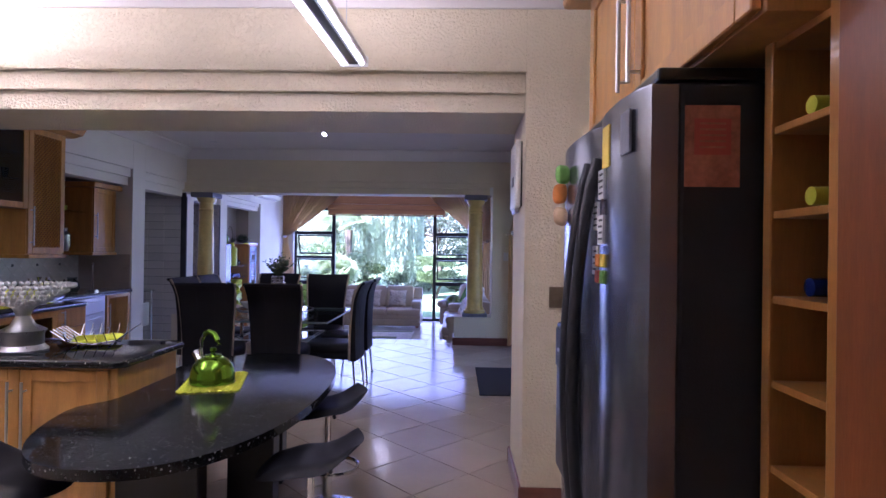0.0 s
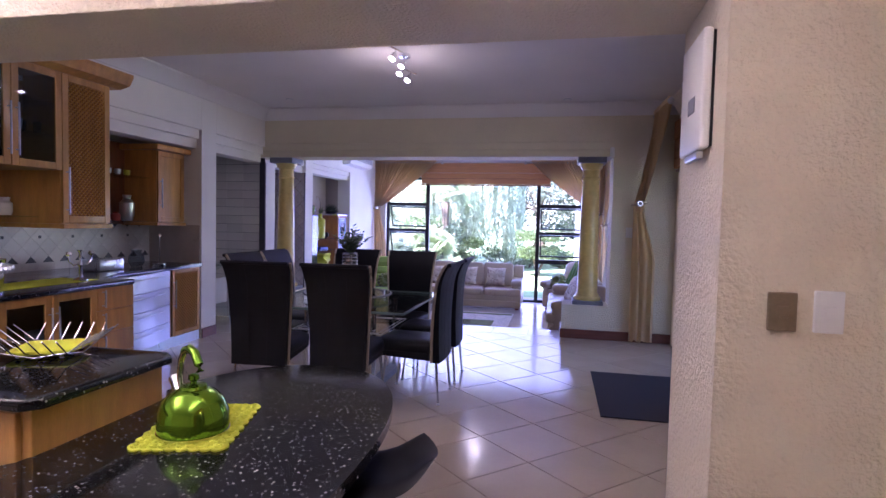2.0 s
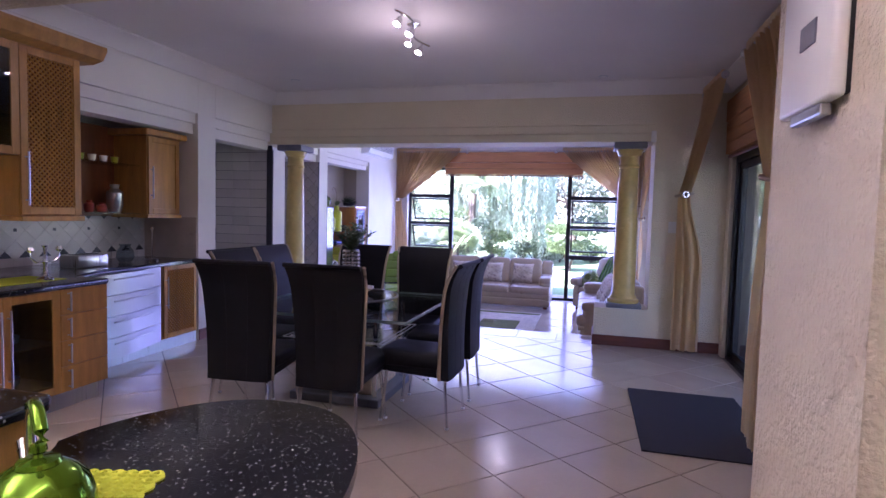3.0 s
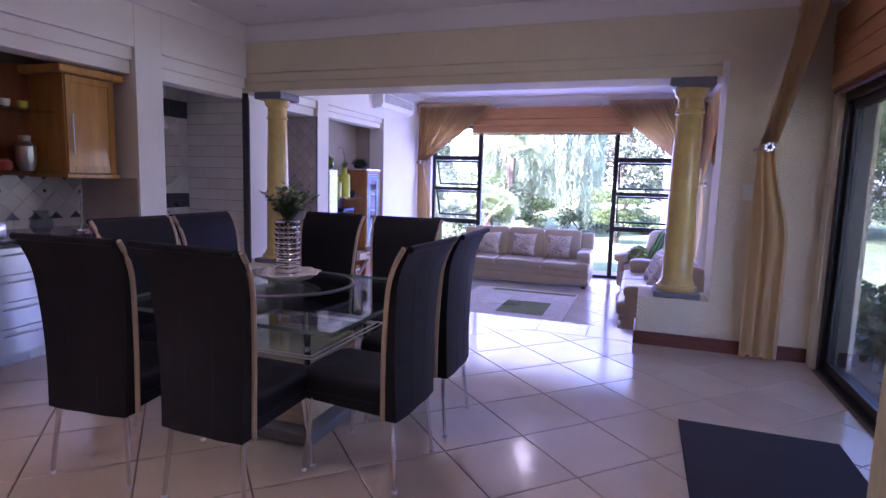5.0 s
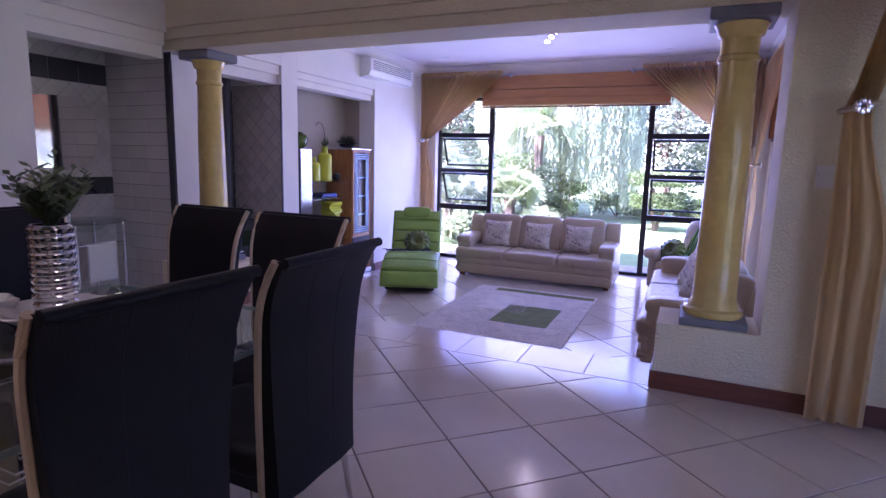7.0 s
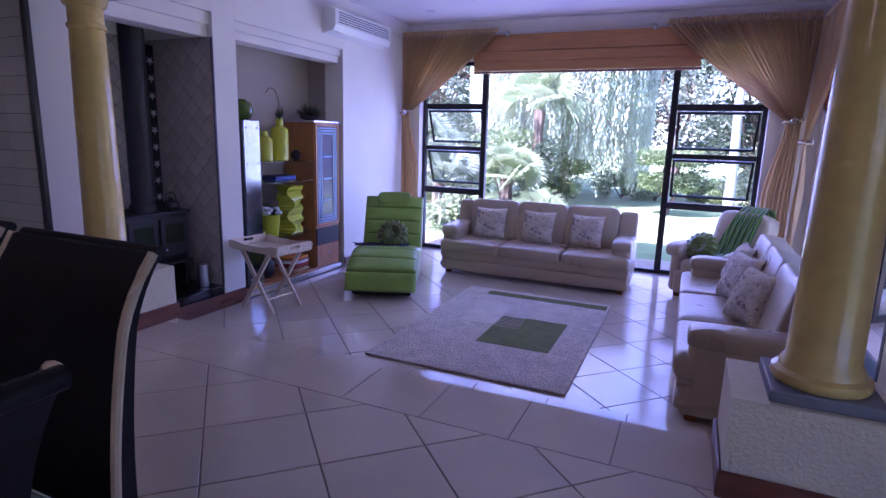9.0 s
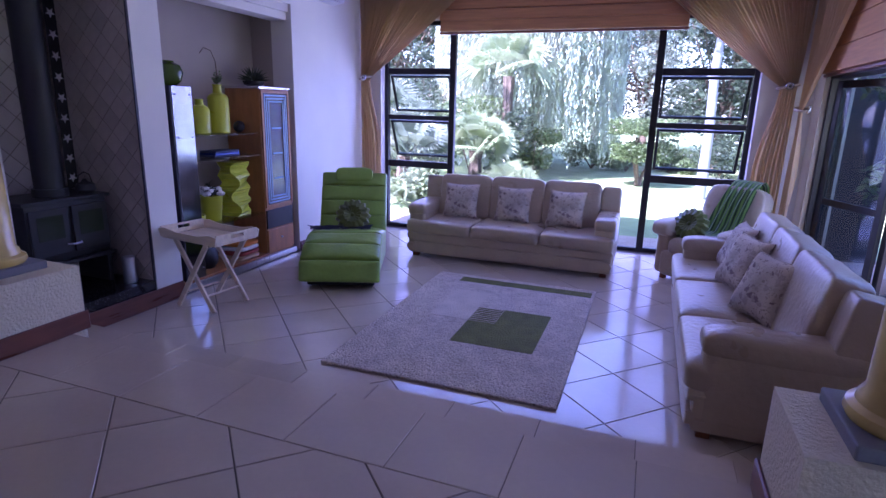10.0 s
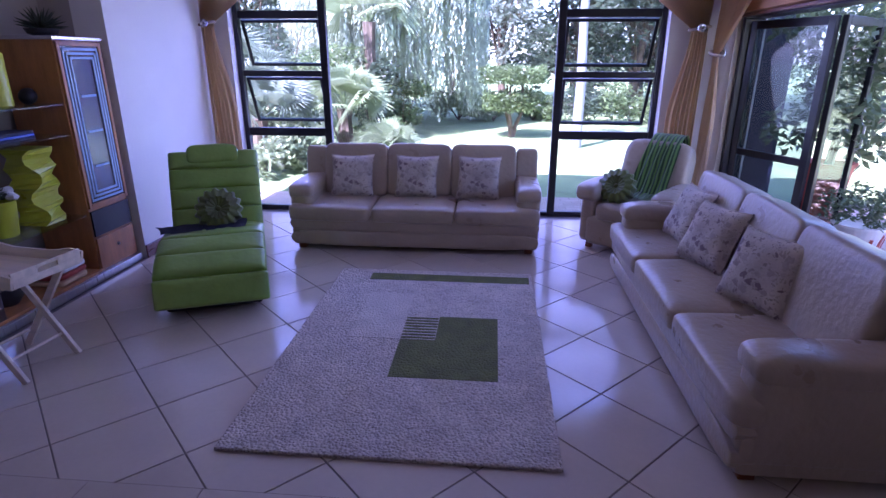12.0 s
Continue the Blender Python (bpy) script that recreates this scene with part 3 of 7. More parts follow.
def living_door():
    d = thing("door_2", "black metal folding glass doors standing open to the patio", "door", kind="structure")
    fr = boxes(((1.20, 11.2, LOW), (1.40, 15.1, LOW + 0.03)), ((1.20, 11.2, 1.94), (1.40, 15.1, 2.02)), ((1.20, 11.2, LOW + 0.03), (1.40, 11.27, 1.94)), ((1.20, 15.03, LOW + 0.03), (1.40, 15.1, 1.94)), bevel=0.004)
    part("door_frame", fr, BLACK_METAL, d)
    leaf = door_leaf("leaf", 0.95, 2.26, d, GREY_GLASS, 0.08, 0.9)
    leaf.matrix_basis = P(1.28, 15.02, LOW + 0.035, -68)
    leaf = door_leaf("leaf", 0.95, 2.26, d, WINDOW_GLASS, 0.08)
    leaf.matrix_basis = P(1.68, 14.12, LOW + 0.035, 42)
    part("handle", tube([(0.9, -0.03, 1.0), (0.9, -0.07, 1.02), (0.9, -0.07, 1.25), (0.9, -0.03, 1.27)], 0.012), STEEL, leaf)
    leaf = door_leaf("leaf", 0.95, 2.26, d)
    leaf.matrix_basis = P(1.30, 11.3, LOW + 0.035, 90)


garden_window()
dining_door()
living_door()


# ---- soft furnishings at the windows ----
def curtain(label, top, waist, foot, seed, pleats=26):
    """A gathered drape, hung between two points of the rail, pinched at the tie and falling to the foot; each span is a pair of points."""
    c = thing("curtain", label, "curtain")
    top, waist, foot = ([Vector(p) for p in span] for span in (top, waist, foot))
    bm, grid = bmesh.new(), []
    rows, cols = 56, 220
    tie_z = waist[0].z
    outer = 0 if (top[0] - waist[0]).xy.length < (top[1] - waist[1]).xy.length else 1
    for i in range(rows + 1):
        z = top[0].z + (foot[0].z - top[0].z) * i / rows
        if z > tie_z:
            k = (top[0].z - z) / (top[0].z - tie_z)
            ends = [top[e].lerp(waist[e], k ** 1.7 if e == outer else k ** 1.12) for e in (0, 1)]
            gather = 1 - k
        else:
            k = (tie_z - z) / (tie_z - foot[0].z)
            q = min(1, k * 2.2)
            q = q * q * (3 - 2 * q)
            ends = [waist[e].lerp(foot[e], q) for e in (0, 1)]
            gather = 0.35 * q
        span = ends[1] - ends[0]
        n = Vector((span.y, -span.x, 0)).normalized()
        amp = 0.010 + 0.020 * gather
        row = []
        for j in range(cols + 1):
            u = j / cols
            v = u + 0.05 * noise.noise(Vector((u * 5, seed, 0.25 * z)))
            loose = 0.55 if z > tie_z else 0.32
            ph = math.tau * (pleats * (1 if z > tie_z else 0.22) * v + seed)
            f = math.sin(ph) + 0.45 * math.sin(ph * loose + 1.3 * seed) + 0.5 * noise.noise(Vector((u * 9, z * 1.1, seed + 4)))
            slack = 0.05 * math.sin(math.pi * k) * (1 - abs(2 * u - 1)) if z > tie_z else 0.05 * math.sin(math.pi * min(1, k * 1.5)) * math.sin(math.pi * u)
            p = ends[0] + span * u + n * (amp * f + slack)
            drop = 0.04 * noise.noise(Vector((u * 6, seed, 9))) if i == rows else 0
            row.append(bm.verts.new((p.x, p.y, z + max(0, drop))))
        grid.append(row)
    for a, b in zip(grid, grid[1:]):
        for j in range(cols):
            bm.faces.new((a[j], a[j + 1], b[j + 1], b[j]))
    bmesh.ops.solidify(bm, geom=bm.faces[:], thickness=0.005)
    part("drape", bm, CURTAIN, c, smooth=True)
    hd = bmesh.new()
    d = top[1] - top[0]
    n = int(d.length / 0.05)
    for k in range(n):
        puff((0.055, 0.08, 0.085), top[0] + d * (k + 0.5) / n + Vector((0, 0, 0.03 + 0.006 * math.sin(k * 2.1 + seed))), 0.8, 0.8, hd, segments=8, rings=5)
    part("heading", hd, CURTAIN, c, "ruched heading", kind="stuff")
    mid, w = (waist[0] + waist[1]) / 2, (waist[1] - waist[0]) / 2
    n = Vector((w.y, -w.x, 0)).normalized()
    w = w + w.normalized() * 0.02
    part("tie_back", tube([mid + w * math.cos(a) + n * 0.055 * math.sin(a) + Vector((0, 0, 0.02 * math.cos(a))) for a in [math.tau * k / 20 for k in range(20)]], 0.016, 8, closed=True), PIPING, c, "corded tie-back")
    ros = bmesh.new()
    for k in range(7):
        a = math.tau * k / 7
        puff((0.04, 0.04, 0.04), mid + w.normalized() * 0.028 * math.cos(a) + n * 0.075 + Vector((0, 0, 0.028 * math.sin(a))), 0.9, 0.9, ros, segments=8, rings=5)
    part("rosette", ros, CHROME, c, "glassy beaded rosette")
    return c


def rail(name, a, b, label="silver curtain rail with ball ends"):
    r = thing(name, label, "curtain rail", a)
    d = [q - p for p, q in zip(a, b)]
    part("rod", tube([(0, 0, 0), d], 0.016, 10), STEEL, r)
    for p in ((0, 0, 0), d):
        part("finial", lathe([(0.012, -0.04), (0.035, -0.02), (0.04, 0), (0.035, 0.02), (0.012, 0.04)], 14, p), STEEL, r, smooth=True)
    return r


F = LOW + 0.02
curtain("gold satin curtain tied back at the garden window", ((-4.82, 15.28, 3.12), (-3.20, 15.28, 3.12)), ((-4.83, 15.28, 1.93), (-4.68, 15.28, 1.93)), ((-4.82, 15.28, F), (-4.50, 15.28, F)), 0.13, 30)
curtain("gold satin curtain tied back at the garden window", ((-0.80, 15.28, 3.12), (0.98, 15.28, 3.12)), ((0.74, 15.28, 1.86), (0.92, 15.28, 1.86)), ((0.58, 15.28, F), (0.92, 15.28, F)), 0.37, 32)
curtain("gold satin curtain tied back beside the folding doors", ((1.0, 13.45, 3.06), (1.0, 15.12, 3.06)), ((0.94, 14.92, 1.60), (0.94, 15.08, 1.60)), ((0.92, 14.75, F), (0.92, 15.10, F)), 0.71, 26)
curtain("gold satin curtain tied back beside the sliding door", ((1.10, 9.26, 3.06), (1.12, 8.42, 3.06)), ((0.86, 9.22, 1.89), (1.00, 9.22, 1.89)), ((0.86, 9.22, 0.03), (1.16, 9.20, 0.03)), 0.55, 14)
curtain("gold satin curtain tied back beside the sliding door", ((1.12, 6.20, 3.06), (1.12, 7.50, 3.06)), ((1.10, 6.56, 1.91), (1.10, 6.70, 1.91)), ((1.00, 6.26, 0.03), (1.04, 6.66, 0.03)), 0.91, 20)
rail("curtain_rail", (-4.80, 15.30, 3.10), (-3.05, 15.30, 3.10))
rail("curtain_rail", (-0.95, 15.30, 3.10), (1.08, 15.30, 3.10))
rail("curtain_rail", (1.00, 13.3, 3.06), (1.00, 15.2, 3.06))
rail("curtain_rail", (1.12, 8.34, 3.06), (1.12, 9.32, 3.06))
rail("curtain_rail", (1.12, 6.10, 3.06), (1.12, 7.60, 3.06))


def roman_blind(name, at, rz, w, top, foot, folds):
    b = thing(name, "tan woven roman blind drawn up above the glass", "blind", at, rz)
    part("valance", box((0, -0.03, top - 0.24), (w, 0.03, top), 0.01), BLIND, b)
    z = top - 0.25
    step = (z - foot) / folds
    for k in range(folds):
        part("fold", sweep_x([(-0.035 - 0.012 * k, z - k * step), (0.02, z - k * step), (0.02, z - (k + 1) * step + 0.01), (-0.055 - 0.012 * k, z - (k + 1) * step + 0.005), (-0.06 - 0.012 * k, z - (k + 0.8) * step)], 0.012 * k, w - 0.012 * k), BLIND, b)
    part("bottom_bar", box((0.0, -0.05, foot - 0.03), (w, -0.01, foot), 0.006), WOOD_DARK, b)
    return b


roman_blind("roman_blind", (-3.60, 15.40, 0), 0, 3.28, 3.10, 2.56, 2)
roman_blind("roman_blind", (1.10, 11.3, 0), 90, 3.75, 2.95, 1.98, 3)
roman_blind("roman_blind", (1.35, 6.45, 0), 90, 2.7, 2.95, 2.34, 3)


# ---- dining ----
def dining_chair():
    """Faces +y; the origin lies under the middle of the back's foot."""
    c = thing("dining_chair", "black leather high-backed dining chair with chrome legs", "chair", group="chairs round the dining table")
    part("seat", puff((0.50, 0.54, 0.13), (0, 0.27, 0.485), 0.25, 0.45, dents=0.01), BLACK_LEATHER, c, smooth=True)
    skirt = sweep_x([(0.02, 0.37), (0.02, 0.48), (0.50, 0.49), (0.52, 0.43), (0.50, 0.39)], -0.235, 0.235)
    bmesh.ops.bevel(skirt, geom=skirt.edges[:], offset=0.02, segments=2, affect="EDGES")
    part("seat_base", skirt, BLACK_LEATHER, c, smooth=True)
    # the back widens upwards and rolls over at the top
    bm = bmesh.new()
    strips = []
    n = 18
    for i in range(n + 1):
        v = i / n
        z = 0.36 + 0.86 * v
        y = -0.01 - 0.05 * v + 0.02 * math.sin(v * math.pi) - 0.06 * max(0, v - 0.75) ** 2 * 16
        half = 0.232 + 0.055 * v ** 1.6
        thick = 0.085 - 0.045 * v
        strips.append((z, y, half, thick))
    rows = []
    for z, y, half, thick in strips:
        ring = [(-half, y - thick / 2), (-half * 0.5, y - thick / 2 - 0.012), (0, y - thick / 2 - 0.008), (half * 0.5, y - thick / 2 - 0.012), (half, y - thick / 2), (half, y + thick / 2), (0, y + thick / 2 + 0.006), (-half, y + thick / 2)]
        rows.append([bm.verts.new((x, yy, z)) for x, yy in ring])
    for a, b in zip(rows, rows[1:]):
        for k in range(8):
            bm.faces.new((a[k], a[(k + 1) % 8], b[(k + 1) % 8], b[k]))
    bm.faces.new(rows[0][::-1])
    bm.faces.new(rows[-1])
    part("backrest", bm, BLACK_LEATHER, c, smooth=True)
    part("top_roll", tube([(-0.285, -0.135, 1.215), (0.285, -0.135, 1.215)], 0.017, 10), BLACK_LEATHER, c, smooth=True)
    for s in (-1, 1):
        part("side_welt", tube([(s * (h + 0.004), y + t * 0.35, z) for z, y, h, t in strips], 0.013, 8), PIPING, c, "tan piping", smooth=True)
        part("seam", tube([(s * h * 0.33, y - t / 2 - 0.0095, z) for z, y, h, t in strips], 0.002, 6), BLACK_LEATHER, c)
        for y0, y1 in ((-0.01, -0.05), (0.44, 0.48)):
            leg = part("leg", tube([(s * 0.20, y0, 0.42), (s * 0.235, y1, 0.012)], [0.014, 0.010], 10), CHROME, c, smooth=True)
            part("foot", lathe([(0.013, 0), (0.016, 0.006), (0.012, 0.016)], 10, (s * 0.235, y1, 0)), WHITE_PLASTIC, leg)
    return c


proto = dining_chair()
SEATS = [(-2.53, 5.62, 5), (-1.84, 5.64, -1), (-1.13, 6.28, 88), (-1.12, 6.95, 91), (-1.80, 7.68, 180), (-2.50, 7.72, 178), (-3.11, 7.10, -90), (-3.10, 6.46, -92)]
proto.matrix_world = P(SEATS[0][0], SEATS[0][1], 0, SEATS[0][2])
for x, y, a in SEATS[1:]:
    copy_thing(proto, P(x, y, 0, a))


GLASS_EDGE = material("glass_edge", (0.30, 0.40, 0.36), 0.15, spread=0.1, bump=0)


def dining_table():
    t = thing("dining_table", "square glass dining table on a steel and timber pedestal", "table", (-2.12, 6.68, 0))
    part("tabletop", box((-0.74, -0.74, 0.775), (0.74, 0.74, 0.80), 0.008), CLEAR_GLASS, t, "thick clear glass top")
    for s in (-1, 1):
        part("glass_edge", box((-0.743, s * 0.741 - 0.0025, 0.777), (0.743, s * 0.741 + 0.0025, 0.798), 0.002), GLASS_EDGE, t, "pale green polished glass edge")
        part("glass_edge", box((s * 0.741 - 0.0025, -0.738, 0.777), (s * 0.741 + 0.0025, 0.738, 0.798), 0.002), GLASS_EDGE, t, "pale green polished glass edge")
    part("plinth", box((-0.40, -0.40, 0), (0.40, 0.40, 0.07), 0.01), SLATE, t, "grey plinth")
    part("pedestal", box((-0.30, -0.30, 0.07), (0.30, 0.30, 0.50), 0.012), PALE_WOOD, t, "pale timber box")
    part("shelf", box((-0.46, -0.46, 0.52), (0.46, 0.46, 0.535), 0.004), CLEAR_GLASS, t, "etched glass shelf")
    for k, r in enumerate((0.44, 0.40)):
        part("etched_line", tube([(-r, -r, 0.538), (r, -r, 0.538), (r, r, 0.538), (-r, r, 0.538)], 0.004, 4, closed=True), WHITE, t)
    for sx in (-1, 1):
        for sy in (-1, 1):
            part("post", tube([(sx * 0.34, sy * 0.34, 0.07), (sx * 0.34, sy * 0.34, 0.772)], 0.02, 12), CHROME, t, smooth=True)
    return t


dining_table()
ls = thing("lazy_susan", "round glass turntable on the dining table", "turntable", (-2.18, 6.69, 0.80))
part("hub", lathe([(0.12, 0), (0.12, 0.03), (0.06, 0.035)], 24), STEEL, ls, smooth=True)
part("disc", lathe([(0.43, 0.036), (0.44, 0.042), (0.44, 0.05), (0.43, 0.056)], 56), CLEAR_GLASS, ls)
part("rim", tube([(0.435 * math.cos(a), 0.435 * math.sin(a), 0.047) for a in [math.tau * k / 64 for k in range(64)]], 0.011, 6, closed=True), SLATE, ls, "dark rim", smooth=True)
dish = lathe([(0.08, 0), (0.10, 0.010), (0.16, 0.03), (0.205, 0.06), (0.20, 0.066), (0.15, 0.036), (0.06, 0.018)], 72, ripple=0.06, waves=9)
solid("scalloped_dish", dish, WHITE, "white scalloped porcelain dish under the vase", "dish", smooth=True, at=(-2.17, 6.71, 0.856))
shell = lathe([(0.04, 0), (0.08, 0.02), (0.115, 0.055), (0.13, 0.085), (0.12, 0.09), (0.09, 0.05), (0.03, 0.025)], 48, ripple=0.12, waves=5, squash=0.7)
solid("shell_bowl", shell, WHITE, "white shell-shaped porcelain bowl", "bowl", smooth=True, at=(-2.44, 6.58, 0.856), rz=30)


def sprig(bm, base, n, length, spread, seed, leaf=0.03):
    rnd = random.Random(seed)
    for _ in range(n):
        a, lean = rnd.uniform(0, math.tau), rnd.uniform(0.1, spread)
        d = Vector((math.cos(a) * lean, math.sin(a) * lean, 1)).normalized()
        L = length * rnd.uniform(0.6, 1.0)
        p0 = Vector(base)
        tube([p0, p0 + d * L * 0.5 + Vector((0, 0, 0.01)), p0 + d * L - Vector((0, 0, 0.15 * lean * L))], [0.004, 0.003, 0.001], 4, bm)
        for k in range(16):
            q = p0 + d * L * (0.25 + 0.75 * k / 16) - Vector((0, 0, 0.15 * lean * L * (k / 16) ** 2))
            b = k * 2.4 + a
            w = Vector((math.cos(b), math.sin(b), 0.5)).normalized() * leaf * rnd.uniform(0.7, 1.3)
            s = w.cross(d).normalized() * leaf * 0.22
            bm.faces.new([bm.verts.new(v) for v in (q, q + w * 0.5 + s, q + w, q + w * 0.5 - s)])
    return bm


vase = thing("vase", "ribbed silver cylinder vase with sprays of green leaves", "vase", (-2.17, 6.71, 0.876))
prof = [(0.06, 0)]
for k in range(11):
    prof += [(0.074, 0.01 + k * 0.033), (0.080, 0.02 + k * 0.033), (0.080, 0.03 + k * 0.033), (0.070, 0.040 + k * 0.033)]
part("body", lathe(prof + [(0.068, 0.375), (0.06, 0.375), (0.058, 0.2)], 32), CHROME, vase, smooth=True)
part("leaves", sprig(bmesh.new(), (0, 0, 0.34), 26, 0.34, 0.9, 4, 0.055), FOLIAGE, vase, kind="stuff")
solid("door_mat", box((0.275, 6.10, 0.001), (1.18, 7.55, 0.012), 0.004), MAT_DARK, "dark charcoal door mat on the tiled floor", "mat")


# ---- living room seats ----
def sofa(name, label, at, rz, width, seats, group=""):
    """Faces -y; the origin lies on the floor under the middle of the front edge."""
    s = thing(name, label, "sofa", at, rz, group)
    W, arm = width / 2, 0.24
    inner = W - arm
    part("base", box((-W + 0.01, 0.03, 0.05), (W - 0.01, 0.92, 0.30), 0.04), CREAM_LEATHER, s, smooth=True)
    for k, z in enumerate((0.09, 0.245)):
        part("front_roll", puff((width - 0.01, 0.13, 0.175), (0, 0.06, z + 0.05), 0.12, 0.5, segments=48), CREAM_LEATHER, s, smooth=True)
    w = 2 * W / seats
    for k in range(seats):
        cx = -W + w * (k + 0.5)
        cw = w - 0.004
        part("seat_cushion", puff((cw, 0.82, 0.19), (cx, 0.375, 0.40), 0.13, 0.34, dents=0.018, seed=k * 3 + W, segments=48, rings=16), CREAM_LEATHER, s, smooth=True)
    w = 2 * inner / seats
    for k in range(seats):
        cx = -inner + w * (k + 0.5)
        part("back_cushion", puff((w + 0.006, 0.25, 0.60), (cx, 0.72, 0.725), 0.16, 0.24, turn=turn_xyz(-14), dents=0.015, seed=k * 5 + W, segments=40, rings=16), CREAM_LEATHER, s, smooth=True)
    part("back", box((-W + 0.02, 0.80, 0.10), (W - 0.02, 0.96, 0.90), 0.06, segments=4), CREAM_LEATHER, s, smooth=True)
    for sx in (-1, 1):
        part("wing", puff((0.235, 0.22, 0.54), (sx * (W - 0.12), 0.79, 0.715), 0.22, 0.26, turn=turn_xyz(-10)), CREAM_LEATHER, s, smooth=True)
        bm = box((sx * W - sx * arm, 0.06, 0.10), (sx * W, 0.92, 0.66), 0.07, segments=4)
        a = part("arm", bm, CREAM_LEATHER, s, smooth=True)
        part("arm_pad", puff((arm + 0.012, 0.84, 0.17), (sx * (W - arm / 2), 0.46, 0.615), 0.2, 0.5, dents=0.01, seed=sx), CREAM_LEATHER, a, smooth=True)
        for y in (0.12, 0.86):
            part("foot", box((sx * (W - 0.10) - 0.04, y - 0.04, 0), (sx * (W - 0.10) + 0.04, y + 0.04, 0.06), 0.006), WOOD_DARK, s)
    return s


sofa("sofa", "cream leather three-seater sofa facing the rug, three cushions on it", (-2.18, 13.97, LOW), 0, 2.60, 3)
sofa("sofa", "long cream leather sofa beside the folding doors with scatter cushions", (-0.24, 12.22, LOW), -90, 2.88, 3)


def armchair(at, rz):
    s = thing("armchair", "cream leather armchair with a green striped throw over its back", "armchair", at, rz)
    part("base", box((-0.40, 0.04, 0.05), (0.40, 0.84, 0.36), 0.06, segments=3), CREAM_LEATHER, s, smooth=True)
    part("seat_cushion", puff((0.58, 0.72, 0.20), (0, 0.36, 0.42), 0.22, 0.45, dents=0.015, segments=40), CREAM_LEATHER, s, smooth=True)
    part("backrest", puff((0.72, 0.26, 0.80), (0, 0.78, 0.70), 0.30, 0.35, turn=turn_xyz(-16), dents=0.012, segments=40), CREAM_LEATHER, s, smooth=True)
    for sx in (-1, 1):
        a = part("arm", box((sx * 0.30, 0.06, 0.06), (sx * 0.48, 0.82, 0.58), 0.06, segments=3), CREAM_LEATHER, s, smooth=True)
        part("arm_roll", puff((0.26, 0.86, 0.22), (sx * 0.40, 0.42, 0.60), 0.35, 0.6), CREAM_LEATHER, a, smooth=True)
        part("foot", box((sx * 0.36 - 0.03, 0.09, 0), (sx * 0.36 + 0.03, 0.15, 0.06), 0.005), WOOD_DARK, s)
        part("foot", box((sx * 0.36 - 0.03, 0.74, 0), (sx * 0.36 + 0.03, 0.80, 0.06), 0.005), WOOD_DARK, s)
    return s


armchair((-0.10, 14.06, LOW), -38)


def lounger(at, rz):
    """Foot end at the origin, head towards +y."""
    s = thing("chaise_longue", "lime green leather chaise longue with channelled upholstery", "chaise longue", at, rz)
    part("base", box((-0.36, 0.05, 0.03), (0.36, 1.42, 0.20), 0.02), BLACK_METAL, s, "dark base frame")
    def channel(name, span, ends, thick, seed):
        """One padded channel between two points of the profile in y and z."""
        (y0, z0), (y1, z1) = ends
        long = math.hypot(y1 - y0, z1 - z0)
        slope = math.degrees(math.atan2(z1 - z0, y1 - y0))
        bm = puff((span, long + 0.012, thick), (0, (y0 + y1) / 2, (z0 + z1) / 2), 0.10, 0.5, turn=turn_xyz(slope), dents=0.010, seed=seed, segments=56, rings=16)
        part(name, bm, GREEN_LEATHER, s, smooth=True)

    profile = [(-0.03, 0.10), (0.03, 0.31), (0.24, 0.40), (0.46, 0.46), (0.68, 0.45), (0.90, 0.40), (1.10, 0.37)]
    for k, ends in enumerate(zip(profile, profile[1:])):
        channel("seat_channel", 0.85 - 0.008 * k, ends, 0.16, k * 2.3)
    rise = [(1.10, 0.40), (1.17, 0.57), (1.25, 0.74), (1.33, 0.91), (1.41, 1.06)]
    for k, ends in enumerate(zip(rise, rise[1:])):
        channel("back_channel", 0.80, ends, 0.18, 20 + k * 1.7)
    flank = [(0.0, 0.08), (0.05, 0.29), (0.26, 0.37), (0.46, 0.42), (0.68, 0.41), (1.06, 0.35), (1.20, 0.57), (1.44, 1.07), (1.50, 1.05), (1.40, 0.70), (1.28, 0.30), (1.20, 0.08)]
    bm = sweep_x(flank, -0.395, 0.395)
    bmesh.ops.bevel(bm, geom=bm.edges[:], offset=0.02, segments=2, affect="EDGES")
    part("body", bm, GREEN_LEATHER, s, smooth=False)
    part("headrest", puff((0.46, 0.13, 0.19), (0, 1.345, 1.05), 0.22, 0.5, turn=turn_xyz(-24), dents=0.02, seed=3), GREEN_LEATHER, s, smooth=True)
    return s


lounger((-3.53, 12.38, LOW), 22)

# rug: a thick pile slab with olive and pale fields set in it
rug = thing("rug", "speckled oatmeal wool rug with olive green blocks", "rug", (-1.88, 12.12, LOW))
part("woven_base", box((-0.89, -1.31, 0.001), (0.89, 1.31, 0.022), 0.009, segments=3), RUG, rug)
part("green_field", box((-0.12, -0.56, 0.022), (0.575, -0.06, 0.0255)), RUG_GREEN, rug, "olive green block")
part("green_field", box((0.13, -0.06, 0.022), (0.575, 0.32, 0.0255)), RUG_GREEN, rug, "olive green block")
part("green_bar", box((-0.58, 1.05, 0.022), (0.86, 1.20, 0.0255)), RUG_GREEN, rug, "olive green bar")
part("pale_field", box((-0.50, -0.06, 0.022), (-0.13, 0.75, 0.025)), RUG_LIGHT, rug)
for k in range(8):
    part("stripe", box((-0.12, -0.04 + k * 0.045, 0.022), (0.125, -0.02 + k * 0.045, 0.0255)), RUG_GREEN, rug)


